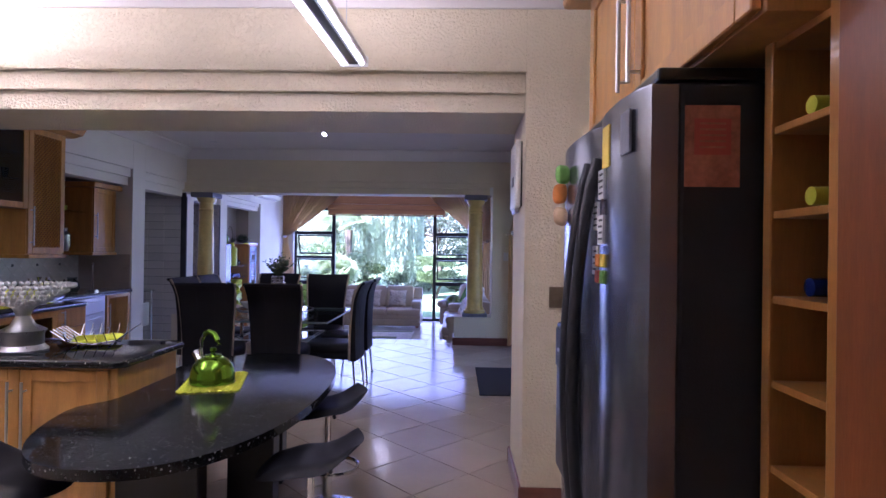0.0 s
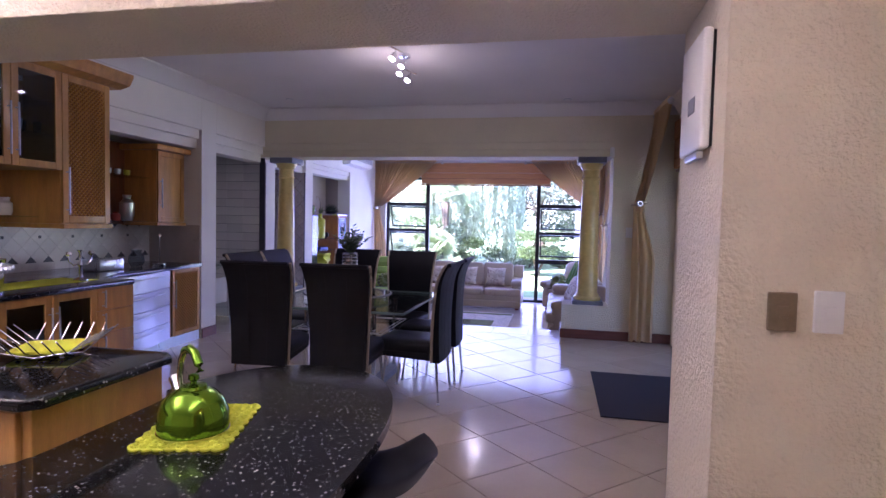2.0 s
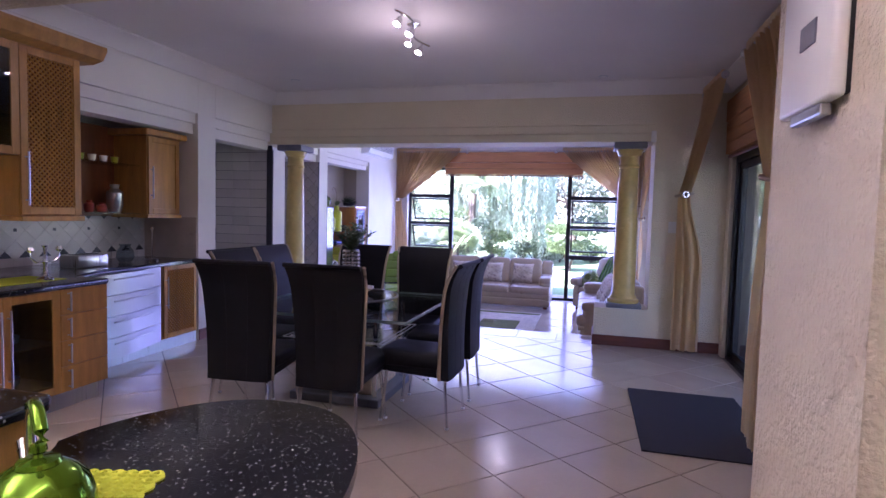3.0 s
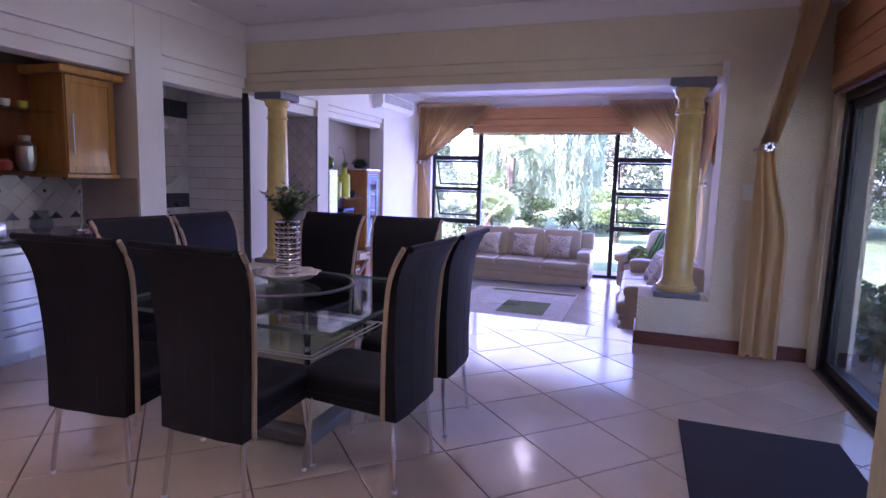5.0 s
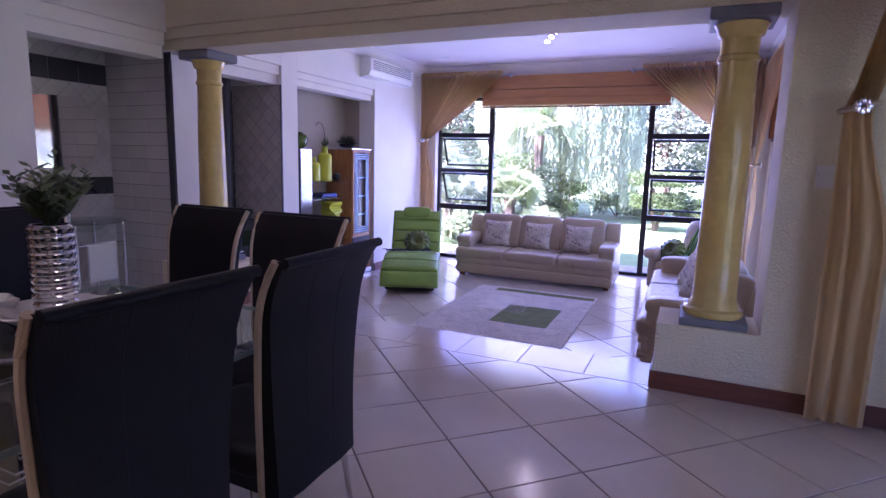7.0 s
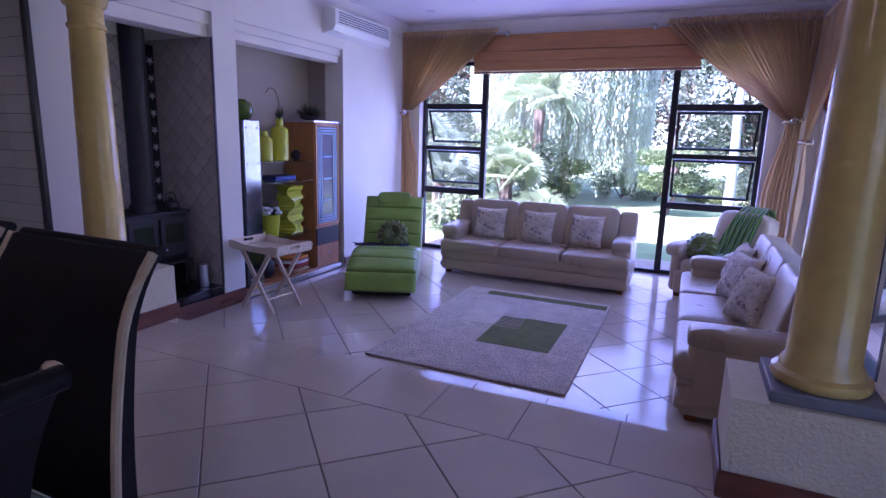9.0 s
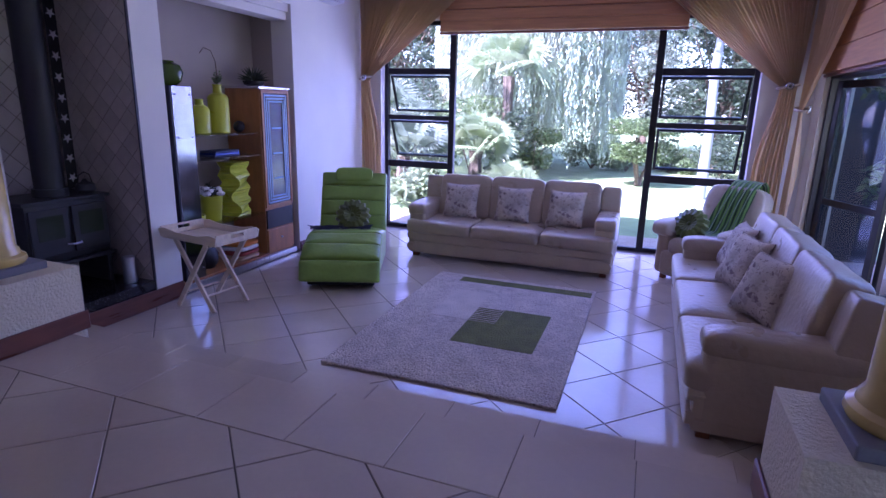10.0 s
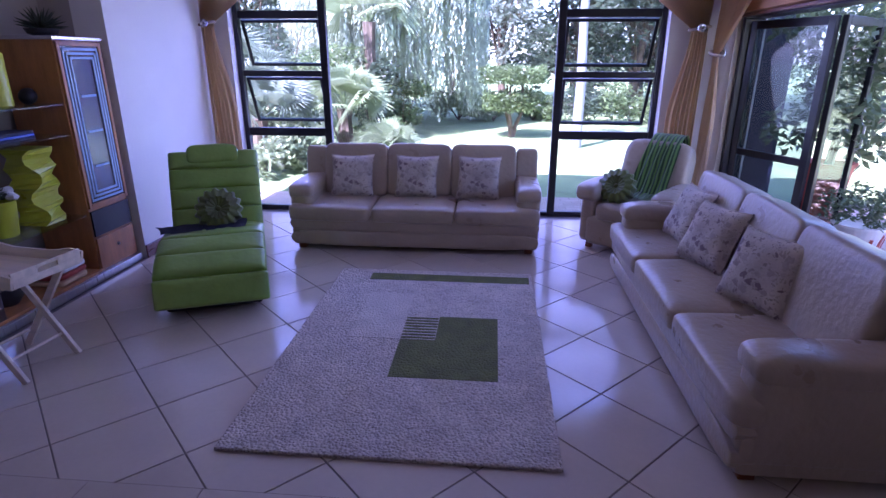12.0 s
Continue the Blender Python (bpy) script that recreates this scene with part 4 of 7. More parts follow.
# ---- kitchen ----
def bar_handle(parent, at, length, vertical=True, axis="x", out=1, mat=STEEL):
    """A round bar pull that stands off the face on two posts."""
    x, y, z = at
    o = 0.035 * out
    d = (0, 0, length / 2) if vertical else ((0, length / 2, 0) if axis == "x" else (length / 2, 0, 0))
    off = (o, 0, 0) if axis == "x" else (0, o, 0)
    c = Vector((x, y, z)) + Vector(off)
    bm = tube([c - Vector(d), c + Vector(d)], 0.007, 8)
    for s in (-0.8, 0.8):
        tube([Vector((x, y, z)) + s * Vector(d), c + s * Vector(d)], 0.005, 6, bm)
    return part("handle", bm, mat, parent, "brushed steel bar handle", smooth=True)


def shaker(name, parent, face, a0, z0, a1, z1, out=1, axis="x", mat=None, fill="panel", rail_w=0.06):
    """A framed cabinet door standing on the plane 'face'; a runs along the run of cabinets."""
    mat = mat or WOOD
    t = 0.022 * out

    def bx(u0, v0, u1, v1, d0, d1, bm, bev=0.003):
        lo, hi = sorted((face + d0, face + d1))
        return box((lo, u0, v0), (hi, u1, v1), bev, bm, 1) if axis == "x" else box((u0, lo, v0), (u1, hi, v1), bev, bm, 1)
    bm = bmesh.new()
    bx(a0, z0, a0 + rail_w, z1, 0, t, bm)
    bx(a1 - rail_w, z0, a1, z1, 0, t, bm)
    bx(a0 + rail_w, z0, a1 - rail_w, z0 + rail_w, 0, t, bm)
    bx(a0 + rail_w, z1 - rail_w, a1 - rail_w, z1, 0, t, bm)
    d = part(name, bm, mat, parent)
    if fill == "panel":
        part("panel", bx(a0 + rail_w, z0 + rail_w, a1 - rail_w, z1 - rail_w, 0, t * 0.5, bmesh.new(), 0), mat, d)
    elif fill == "glass":
        part("pane", bx(a0 + rail_w, z0 + rail_w, a1 - rail_w, z1 - rail_w, t * 0.3, t * 0.6, bmesh.new(), 0), GREY_GLASS, d)
    else:
        part("backing", bx(a0 + rail_w, z0 + rail_w, a1 - rail_w, z1 - rail_w, 0.0, t * 0.15, bmesh.new(), 0), WOOD_DARK, d)
        lat = bmesh.new()
        u0, u1, v0, v1 = a0 + rail_w, a1 - rail_w, z0 + rail_w, z1 - rail_w
        step = 0.042
        for s in (-1, 1):
            k = -40
            while k < 40:
                c = k * step
                k += 1
                pts = []
                for u in (u0, u1):
                    pts.append((u, v0 + c + (u - u0) if s > 0 else v0 + c + (u1 - u)))
                (pu, pv), (qu, qv) = pts
                if max(pv, qv) <= v0 or min(pv, qv) >= v1:
                    continue
                seg = []
                for (cu, cv), (du, dv) in (((pu, pv), (qu, qv)), ((qu, qv), (pu, pv))):
                    if cv < v0:
                        r = (v0 - cv) / (dv - cv)
                        cu, cv = cu + (du - cu) * r, v0
                    elif cv > v1:
                        r = (v1 - cv) / (dv - cv)
                        cu, cv = cu + (du - cu) * r, v1
                    seg.append((cu, cv))
                dep = face + t * (0.45 if s > 0 else 0.7)
                tube([(dep, u, v) if axis == "x" else (u, dep, v) for u, v in seg], 0.0075, 4, lat)
        part("lattice", lat, mat, d, kind="stuff")
    return d


# base run along the west wall
kb = thing("base_cabinet", "honey maple base cabinet with drawers and glazed doors", "cabinet", (0.16, -0.15, 0.02), group="kitchen base cabinets")
part("body", boxes(((-5.55, 3.2, 0.12), (-4.55, 6.02, 0.92)), ((-4.55, 5.60, 0.12), (-4.152, 6.02, 0.92)), ((-4.55, 3.2, 0.12), (-4.152, 5.60, 0.20)), ((-4.55, 3.2, 0.88), (-4.152, 5.60, 0.92)), ((-4.55, 3.2, 0.50), (-4.18, 5.60, 0.515))), WOOD, kb)
part("kick", box((-5.55, 3.2, -0.02), (-4.20, 5.98, 0.12)), STEEL, kb, "steel kick board")
for k in range(4):
    z0 = 0.125 + k * 0.2
    d = part("drawer", box((-4.152, 5.60, z0), (-4.13, 6.015, z0 + 0.195), 0.004), WOOD, kb)
    bar_handle(d, (-4.13, 5.655, z0 + 0.10), 0.15)
for k, (a0, a1) in enumerate(((5.17, 5.595), (4.74, 5.165), (4.31, 4.735), (3.88, 4.305))):
    d = shaker("cabinet_door", kb, -4.152, a0, 0.125, a1, 0.915, fill="glass")
    bar_handle(d, (-4.13, a0 + 0.03 if k % 2 == 0 else a1 - 0.03, 0.55), 0.55)
solid("worktop", prism([(-5.395, 3.05), (-3.95, 3.05), (-3.95, 5.85), (-3.98, 5.89), (-4.34, 5.89), (-4.56, 6.35), (-4.60, 7.78), (-5.395, 7.78)], 0.94, 0.982, 0.012), GRANITE, "polished black granite worktop along the kitchen wall", "worktop", smooth=True)
sd = thing("drawer_unit", "bowed stainless steel drawer unit under the worktop", "drawer unit", (0.11, -0.12, 0.02), group="kitchen base cabinets")


def bow(v):
    return -4.71 + 0.14 * math.sin(math.pi * (0.25 + 0.75 * v)) ** 1.2


part("body", box((-5.39, 6.05, 0.10), (-4.78, 7.30, 0.918)), STEEL, sd)
part("kick", box((-5.39, 6.05, -0.02), (-4.74, 7.88, 0.10)), STEEL, sd, "steel kick board")
for k in range(4):
    z0 = 0.105 + k * 0.204
    pts = [(bow(j / 32), 6.12 + 1.17 * j / 32) for j in range(33)]
    d = part("drawer", prism([(-4.785, 6.12)] + pts + [(-4.785, 7.29)], z0, z0 + 0.198, 0), DRAWER_STEEL, sd)
    part("handle", tube([(bow(j / 12) + 0.035, 6.12 + 1.17 * j / 12, z0 + 0.15) for j in range(4, 11)], 0.007, 8), STEEL, d, smooth=True)
lc = thing("base_cabinet", "maple base cabinet with a lattice door beside the pier", "cabinet", (0.10, -0.07, 0.02), group="kitchen base cabinets")
part("body", box((-5.39, 7.305, 0.10), (-4.745, 7.84, 0.918)), WOOD, lc)
bar_handle(shaker("cabinet_door", lc, -4.742, 7.31, 0.11, 7.83, 0.915, fill="lattice", rail_w=0.05), (-4.72, 7.335, 0.62), 0.35)

# wall units
wu = thing("wall_cabinet", "honey maple wall cabinet with glazed and lattice doors", "cabinet", (0.40, -0.42, 0.02), group="kitchen wall cabinets")
part("body", boxes(((-5.79, 3.6, 1.92), (-5.02, 5.78, 2.74)), ((-5.02, 3.6, 1.92), (-4.645, 5.78, 1.94)), ((-5.02, 3.6, 2.72), (-4.645, 5.78, 2.74)), ((-5.02, 4.89, 1.94), (-4.645, 4.91, 2.72)), ((-5.02, 3.6, 1.94), (-4.645, 3.62, 2.72))), WOOD, wu)
for z in (2.20, 2.46):
    part("inner_shelf", box((-5.015, 3.625, z), (-4.66, 5.775, z + 0.01)), CLEAR_GLASS, wu, "glass shelf")
part("tower", box((-5.79, 5.782, 1.47), (-4.645, 6.29, 2.74), 0.003), WOOD, wu)
part("plinth_strip", box((-5.79, 5.77, 1.43), (-4.60, 6.30, 1.47), 0.006), WOOD, wu)
cr = sweep_x([(0, 0), (0.10, 0.03), (0.14, 0.10), (0.14, 0.13), (-0.7, 0.13), (-0.7, 0)], -6.42, -3.5)
bmesh.ops.rotate(cr, verts=cr.verts, matrix=turn_xyz(0, 0, -90).to_3x3())
for v in cr.verts:
    v.co.x += -4.62
    v.co.z += 2.74
part("crown", cr, WOOD, wu, "projecting maple crown moulding")
for k, (a0, a1) in enumerate(((5.34, 5.78), (4.90, 5.335), (4.46, 4.895), (4.02, 4.455))):
    d = shaker("cabinet_door", wu, -4.644, a0, 1.92, a1, 2.735, fill="glass")
    bar_handle(d, (-4.62, a0 + 0.03 if k % 2 == 0 else a1 - 0.03, 2.2), 0.4)
bar_handle(shaker("cabinet_door", wu, -4.644, 5.785, 1.48, 6.288, 2.735, fill="lattice"), (-4.62, 5.815, 1.75), 0.40)
part("shelf", box((-5.38, 3.6, 1.52), (-4.85, 5.76, 1.532)), CLEAR_GLASS, wu, "glass shelf")
w2 = thing("wall_cabinet", "maple corner wall cabinet with open glass shelves", "cabinet", (0.09, -0.07, 0), group="kitchen wall cabinets")
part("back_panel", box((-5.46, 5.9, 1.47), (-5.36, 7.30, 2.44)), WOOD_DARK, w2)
part("body", box((-5.39, 7.30, 1.50), (-4.925, 7.78, 2.36), 0.003), WOOD, w2)
bar_handle(shaker("cabinet_door", w2, -4.922, 7.305, 1.505, 7.775, 2.355), (-4.90, 7.335, 1.85), 0.35)
part("crown", box((-5.39, 7.22, 2.36), (-4.84, 7.84, 2.43), 0.015), WOOD, w2)
part("plinth_strip", box((-5.39, 7.28, 1.46), (-4.89, 7.80, 1.50), 0.006), WOOD, w2)
for z in (1.50, 2.02):
    part("shelf", box((-5.355, 6.30, z), (-5.0, 7.295, z + 0.012)), CLEAR_GLASS, w2, "glass shelf")

# diagonal wall tiles above the worktop, as pieces
splash = solid("wall_splashback", box((-5.40, 3.4, 0.96), (-5.388, 7.85, 1.47)), TILE_DARK, "white diagonal wall tiles with small dark inserts", "wall tiles", "structure")
dm = finish("tile", prism([(0.098, 0), (0, 0.098), (-0.098, 0), (0, -0.098)], 0, 0.006), TILE_WHITE)
for i in range(46):
    for j in range(4):
        if (i + j) % 2 == 0:
            ob = new("tile", dm)
            ob.parent = splash
            ob.matrix_basis = P(-5.388, 3.4 + 0.1 * i, 1.13 + 0.1 * j) @ turn_xyz(0, 90, 0)
rm = finish("tile", prism([(0.05, 0.09), (-0.05, 0.09), (-0.05, -0.09), (0.05, -0.09)], 0, 0.007), TILE_WHITE)
for i in range(24):
    ob = new("tile", rm)
    ob.parent = splash
    ob.matrix_basis = P(-5.387, 3.5 + 0.185 * i, 1.013) @ turn_xyz(0, 90, 0)
for i in range(0, 46, 4):
    part("insert", box((-5.382, 3.385 + 0.1 * i, 1.315), (-5.378, 3.415 + 0.1 * i, 1.345)), TILE_DARK, splash)
sd2 = solid("wall_splashback_side", box((-5.385, 7.778, 0.982), (-4.64, 7.789, 1.47)), TILE_GREY, "taupe wall tiles on the side of the recess", "wall tiles", "structure")

# island and bar
isl = thing("kitchen_island", "maple kitchen island with a black granite top", "kitchen island")
part("body", box((-3.9, 2.875, 0.10), (-1.80, 3.47, 0.945), 0.003), WOOD, isl)
part("kick", box((-3.9, 2.92, 0), (-1.84, 3.44, 0.10)), WOOD_DARK, isl)
part("end_panel", box((-1.80, 2.87, 0.02), (-1.765, 3.475, 0.945), 0.004), WOOD, isl)
for k in range(4):
    a1 = -1.81 - 0.47 * k
    d = shaker("cabinet_door", isl, 2.874, a1 - 0.465, 0.12, a1, 0.93, out=-1, axis="y")
    bar_handle(d, (a1 - 0.465 + 0.035 if k % 2 == 0 else a1 - 0.035, 2.852, 0.62), 0.5, axis="y", out=-1)
part("top", prism([(-3.95, 2.82), (-1.76, 2.82), (-1.714, 2.87), (-1.714, 3.47), (-1.76, 3.515), (-3.95, 3.515)], 0.945, 0.985, 0.012), GRANITE, isl, "polished black granite top", smooth=True)

outline = []
for k in range(72):
    a = math.tau * k / 72
    x = -1.315 + 0.585 * power(math.cos(a), 0.86)
    y = 3.07 + 1.13 * power(math.sin(a), 0.86)
    if 2.80 < y < 3.52:
        x = max(x, -1.762)
    outline.append((x, y))
bar = thing("breakfast_bar", "oval black granite breakfast bar beside the island", "breakfast bar")
part("top", prism(outline, 0.742, 0.785, 0.016), GRANITE, bar, "polished black granite slab", smooth=True)
for a, b in (((-1.46, 2.36, 0), (-1.10, 2.46, 0.741)), ((-1.12, 2.72, 0), (-0.89, 2.82, 0.741)), ((-1.45, 3.70, 0), (-1.15, 3.80, 0.741))):
    part("leg", box(a, b, 0.006), BLACK_METAL, bar, "black slab leg")


def bar_stool(at, rz):
    """A swivel stool; the seat dips in the middle and rises to a low back at +x."""
    s = thing("bar_stool", "black moulded bar stool on a chrome gas-lift post", "bar stool", at, rz, "bar stools")
    bm = bmesh.new()
    n, m = 20, 16
    for side in (0, 1):
        for i in range(n + 1):
            for j in range(m + 1):
                u, v = -1 + 2 * i / n, -1 + 2 * j / m
                hx, hy = 0.235, 0.20 * (1 - 0.25 * abs(u) ** 3)
                x, y = hx * u * math.sqrt(1 - 0.25 * v * v), hy * v * math.sqrt(1 - 0.3 * u * u)
                z = 0.615 + 0.012 * v * v + (0.13 * max(0, u - 0.1) ** 1.7 if u > 0 else -0.03 * u * u) + (0.03 * (abs(u) < 0.5) * (0.25 - u * u))
                bm.verts.new((x, y, z + (0.035 if side else 0) * (1 - max(abs(u), abs(v)) ** 6)))
    bm.verts.ensure_lookup_table()
    w = m + 1
    for side in (0, 1):
        o = side * (n + 1) * w
        for i in range(n):
            for j in range(m):
                bm.faces.new([bm.verts[o + q] for q in (i * w + j, (i + 1) * w + j, (i + 1) * w + j + 1, i * w + j + 1)])
    bmesh.ops.remove_doubles(bm, verts=bm.verts, dist=0.001)
    part("seat", bm, BLACK_LEATHER, s, smooth=True)
    part("post", lathe([(0.028, 0.03), (0.028, 0.36), (0.018, 0.37), (0.018, 0.57), (0.05, 0.60)], 20), CHROME, s, smooth=True)
    part("base", lathe([(0.205, 0), (0.21, 0.008), (0.18, 0.018), (0.06, 0.035), (0.03, 0.06)], 40), CHROME, s, smooth=True)
    part("footrest", tube([(0.03 + 0.15 * math.cos(a), 0.15 * math.sin(a), 0.27) for a in [math.tau * k / 28 for k in range(28)]], 0.011, 8, closed=True), CHROME, s, smooth=True)
    lv = part("lever", tube([(0, 0.02, 0.60), (0.04, 0.11, 0.585), (0.06, 0.17, 0.53)], 0.006, 8), CHROME, s, smooth=True)
    part("grip", tube([(0.055, 0.155, 0.545), (0.072, 0.20, 0.50)], 0.012, 8), BLACK_METAL, lv, "black grip", smooth=True)
    return s


bar_stool((-0.64, 2.48, 0), 8)
bar_stool((-0.76, 3.34, 0), 22)
bar_stool((-1.82, 2.24, 0), 175)

# on the bar: a crocheted mat with the kettle
km = thing("trivet_mat", "yellow crocheted mat with scalloped edge under the kettle", "mat", (-1.42, 3.25, 0.786), 15)
pts = []
for a, b in (((-0.155, -0.23), (0.155, -0.23)), ((0.155, -0.23), (0.155, 0.23)), ((0.155, 0.23), (-0.155, 0.23)), ((-0.155, 0.23), (-0.155, -0.23))):
    nrm = Vector((b[1] - a[1], a[0] - b[0])).normalized()
    for k in range(40):
        q = k / 40
        w = 0.014 * abs(math.sin(math.pi * q * 8))
        pts.append((a[0] + (b[0] - a[0]) * q + nrm.x * w, a[1] + (b[1] - a[1]) * q + nrm.y * w))
part("cloth", prism(pts, 0, 0.006), LIME_CLOTH, km)
kn = bmesh.new()
for i in range(10):
    for j in range(11):
        tube([(-0.14 + 0.031 * i + 0.013 * math.cos(a), -0.21 + 0.042 * j + 0.013 * math.sin(a), 0.008) for a in [math.tau * k / 8 for k in range(8)]], 0.004, 4, kn, closed=True)
part("crochet_work", kn, LIME_CLOTH, km, kind="stuff")
kt = thing("kettle", "green enamel whistling kettle with a chrome handle", "kettle", (-1.40, 3.18, 0.797), 150)
part("body", lathe([(0.112, 0), (0.122, 0.006), (0.124, 0.03), (0.121, 0.07), (0.106, 0.112), (0.08, 0.14), (0.055, 0.155), (0.045, 0.158)], 44), KETTLE_GREEN, kt, smooth=True)
part("rim", lathe([(0.114, -0.001), (0.125, 0.001), (0.126, 0.008), (0.122, 0.009)], 44), CHROME, kt, smooth=True)
part("lid", lathe([(0.05, 0.158), (0.045, 0.168), (0.012, 0.174), (0.010, 0.182), (0.02, 0.19), (0.018, 0.205), (0.005, 0.21)], 24), KETTLE_GREEN, kt, smooth=True)
part("spout", tube([(0.085, 0, 0.09), (0.125, 0, 0.13), (0.145, 0, 0.15)], [0.035, 0.025, 0.022], 14), CHROME, kt, smooth=True)
part("whistle", tube([(0.142, 0, 0.147), (0.16, 0, 0.165)], 0.024, 12), CHROME, kt, smooth=True)
hd = [(0.10, 0, 0.115), (0.115, 0, 0.18), (0.105, 0, 0.24), (0.075, 0, 0.28)]
part("handle_arm", tube(hd, 0.012, 10), CHROME, kt, smooth=True)
part("grip", tube([(0.075, 0, 0.28), (0.035, 0, 0.295), (-0.01, 0, 0.285), (-0.04, 0, 0.25), (-0.05, 0, 0.225)], 0.016, 12), KETTLE_GREEN, kt, "green plastic grip", smooth=True)

# on the island: glass fruit stand and wire bowl
fs = thing("fruit_stand", "cut-glass fruit bowl on a silver pedestal", "fruit bowl", (-2.42, 3.05, 0.986))
part("pedestal", lathe([(0.12, 0), (0.125, 0.015), (0.10, 0.04), (0.10, 0.10), (0.115, 0.12), (0.06, 0.15), (0.035, 0.20), (0.05, 0.24), (0.07, 0.255)], 36), STEEL, fs, smooth=True)
bw = bmesh.new()
for ring in range(6):
    r, z = 0.06 + 0.036 * ring, 0.262 + 0.011 * ring ** 1.4
    nb = 18 + 6 * ring
    for k in range(nb):
        a = math.tau * (k + 0.5 * (ring % 2)) / nb
        puff((0.030, 0.030, 0.030), (r * math.cos(a), r * math.sin(a), z), 1, 1, bw, segments=6, rings=4)
part("bowl", bw, STEEL, fs, "silver beaded bowl", kind="stuff")
for k, (x, y) in enumerate(((0.02, 0.03), (-0.06, -0.03), (0.07, -0.05))):
    f = solid("lemon", puff((0.09, 0.07, 0.07), (0, 0, 0), 1, 0.95), LIME, "yellow-green lemon in the glass bowl", "lemon", group="lemons in the bowl", smooth=True, at=(-2.42 + x, 3.05 + y, 1.30), rz=50 * k)
wb = thing("wire_bowl", "chrome wire bowl with a lime napkin", "bowl", (-2.17, 3.32, 0.986), 20)
for k in range(6):
    s = -0.125 + 0.05 * k
    part("wire", tube([(s, -0.21, 0.10), (s, -0.13, 0.035), (s, 0, 0.012), (s, 0.13, 0.035), (s, 0.21, 0.10)], 0.003, 6), CHROME, wb)
    part("wire", tube([(-0.21, s, 0.105), (-0.13, s, 0.04), (0, s, 0.017), (0.13, s, 0.04), (0.21, s, 0.105)], 0.003, 6), CHROME, wb)
for sx in (-0.08, 0.08):
    for sy in (-0.08, 0.08):
        part("foot", puff((0.02, 0.02, 0.02), (sx, sy, 0.01), 1, 1, segments=8, rings=6), CHROME, wb)
solid("napkin", puff((0.26, 0.22, 0.025), (0, 0, 0), 0.4, 0.5, dents=0.012), LIME_CLOTH, "folded lime napkin in the wire bowl", "napkin", smooth=True, at=(-2.17, 3.32, 1.022), rz=20)


# worktop clutter
def bottle(name, label, cat, at, prof, mat, group=""):
    return solid(name, lathe(prof, 20), mat, label, cat, smooth=True, at=at, group=group)


solid("table_runner", box((-4.6, 4.05, 0.983), (-4.2, 5.70, 0.987)), LIME_CLOTH, "lime green runner on the worktop", "table runner")
bottle("ice_bucket", "polished steel ice bucket on the worktop", "ice bucket", (-4.39, 4.85, 0.988), [(0.09, 0), (0.10, 0.02), (0.12, 0.22), (0.125, 0.225), (0.115, 0.22), (0.09, 0.03)], CHROME)
cs = thing("candlestick", "silver three-armed candelabra on the worktop", "candelabra", (-4.26, 5.57, 0.988))
part("stem", lathe([(0.06, 0), (0.06, 0.01), (0.02, 0.03), (0.012, 0.12), (0.022, 0.14), (0.012, 0.16), (0.014, 0.25), (0.025, 0.27)], 18), CHROME, cs, smooth=True)
for s in (-1, 1):
    a = part("arm", tube([(0, 0, 0.15), (0, 0.07 * s, 0.14), (0, 0.12 * s, 0.18), (0, 0.12 * s, 0.22)], 0.007, 8), CHROME, cs, smooth=True)
    part("cup", lathe([(0.012, 0.22), (0.028, 0.235), (0.02, 0.26)], 14, (0, 0.12 * s, 0)), CHROME, a, smooth=True)
tb = thing("toaster", "small steel and glass box on the worktop", "appliance", (-4.9, 6.5, 0.983))
part("case", box((-0.12, -0.17, 0), (0.12, 0.17, 0.12), 0.015), STEEL, tb, smooth=True)
part("slot", box((-0.05, -0.12, 0.12), (0.05, 0.12, 0.124)), BLACK_METAL, tb)
bottle("glass_jug", "clear glass jug on the worktop", "jug", (-4.98, 7.08, 0.983), [(0.06, 0), (0.09, 0.05), (0.08, 0.12), (0.05, 0.16), (0.06, 0.19)], GREY_GLASS)
th = thing("towel_holder", "chrome kitchen roll holder on the worktop", "holder", (-4.92, 7.4, 0.983))
part("base", lathe([(0.08, 0), (0.08, 0.012), (0.02, 0.02)], 20), CHROME, th)
part("rod", lathe([(0.008, 0.02), (0.008, 0.34), (0.018, 0.35), (0.01, 0.37)], 12), CHROME, th)
for k, (y, m, h, r) in enumerate(((6.45, CHROME, 0.13, 0.035), (6.62, WOOD_DARK, 0.15, 0.05), (6.80, TERRACOTTA, 0.12, 0.045), (6.95, TERRACOTTA, 0.10, 0.05), (7.12, STEEL, 0.30, 0.08))):
    bottle("jar", "small jar on a glass shelf of the wall cabinet" if k < 4 else "tall faceted pewter vase on the shelf", "jar", (-5.08, y - 0.07, 1.513), [(r * 0.7, 0), (r, h * 0.25), (r, h * 0.7), (r * 0.5, h * 0.85), (r * 0.6, h)], m, "jars on the shelves")
for k in range(6):
    bottle("cup", "little cup on the upper glass shelf", "cup", (-5.08, 6.35 + 0.14 * k, 2.033), [(0.025, 0), (0.035, 0.03), (0.038, 0.07), (0.03, 0.07), (0.02, 0.02)], (WHITE, STEEL, LIME)[k % 3], "cups on the shelf")
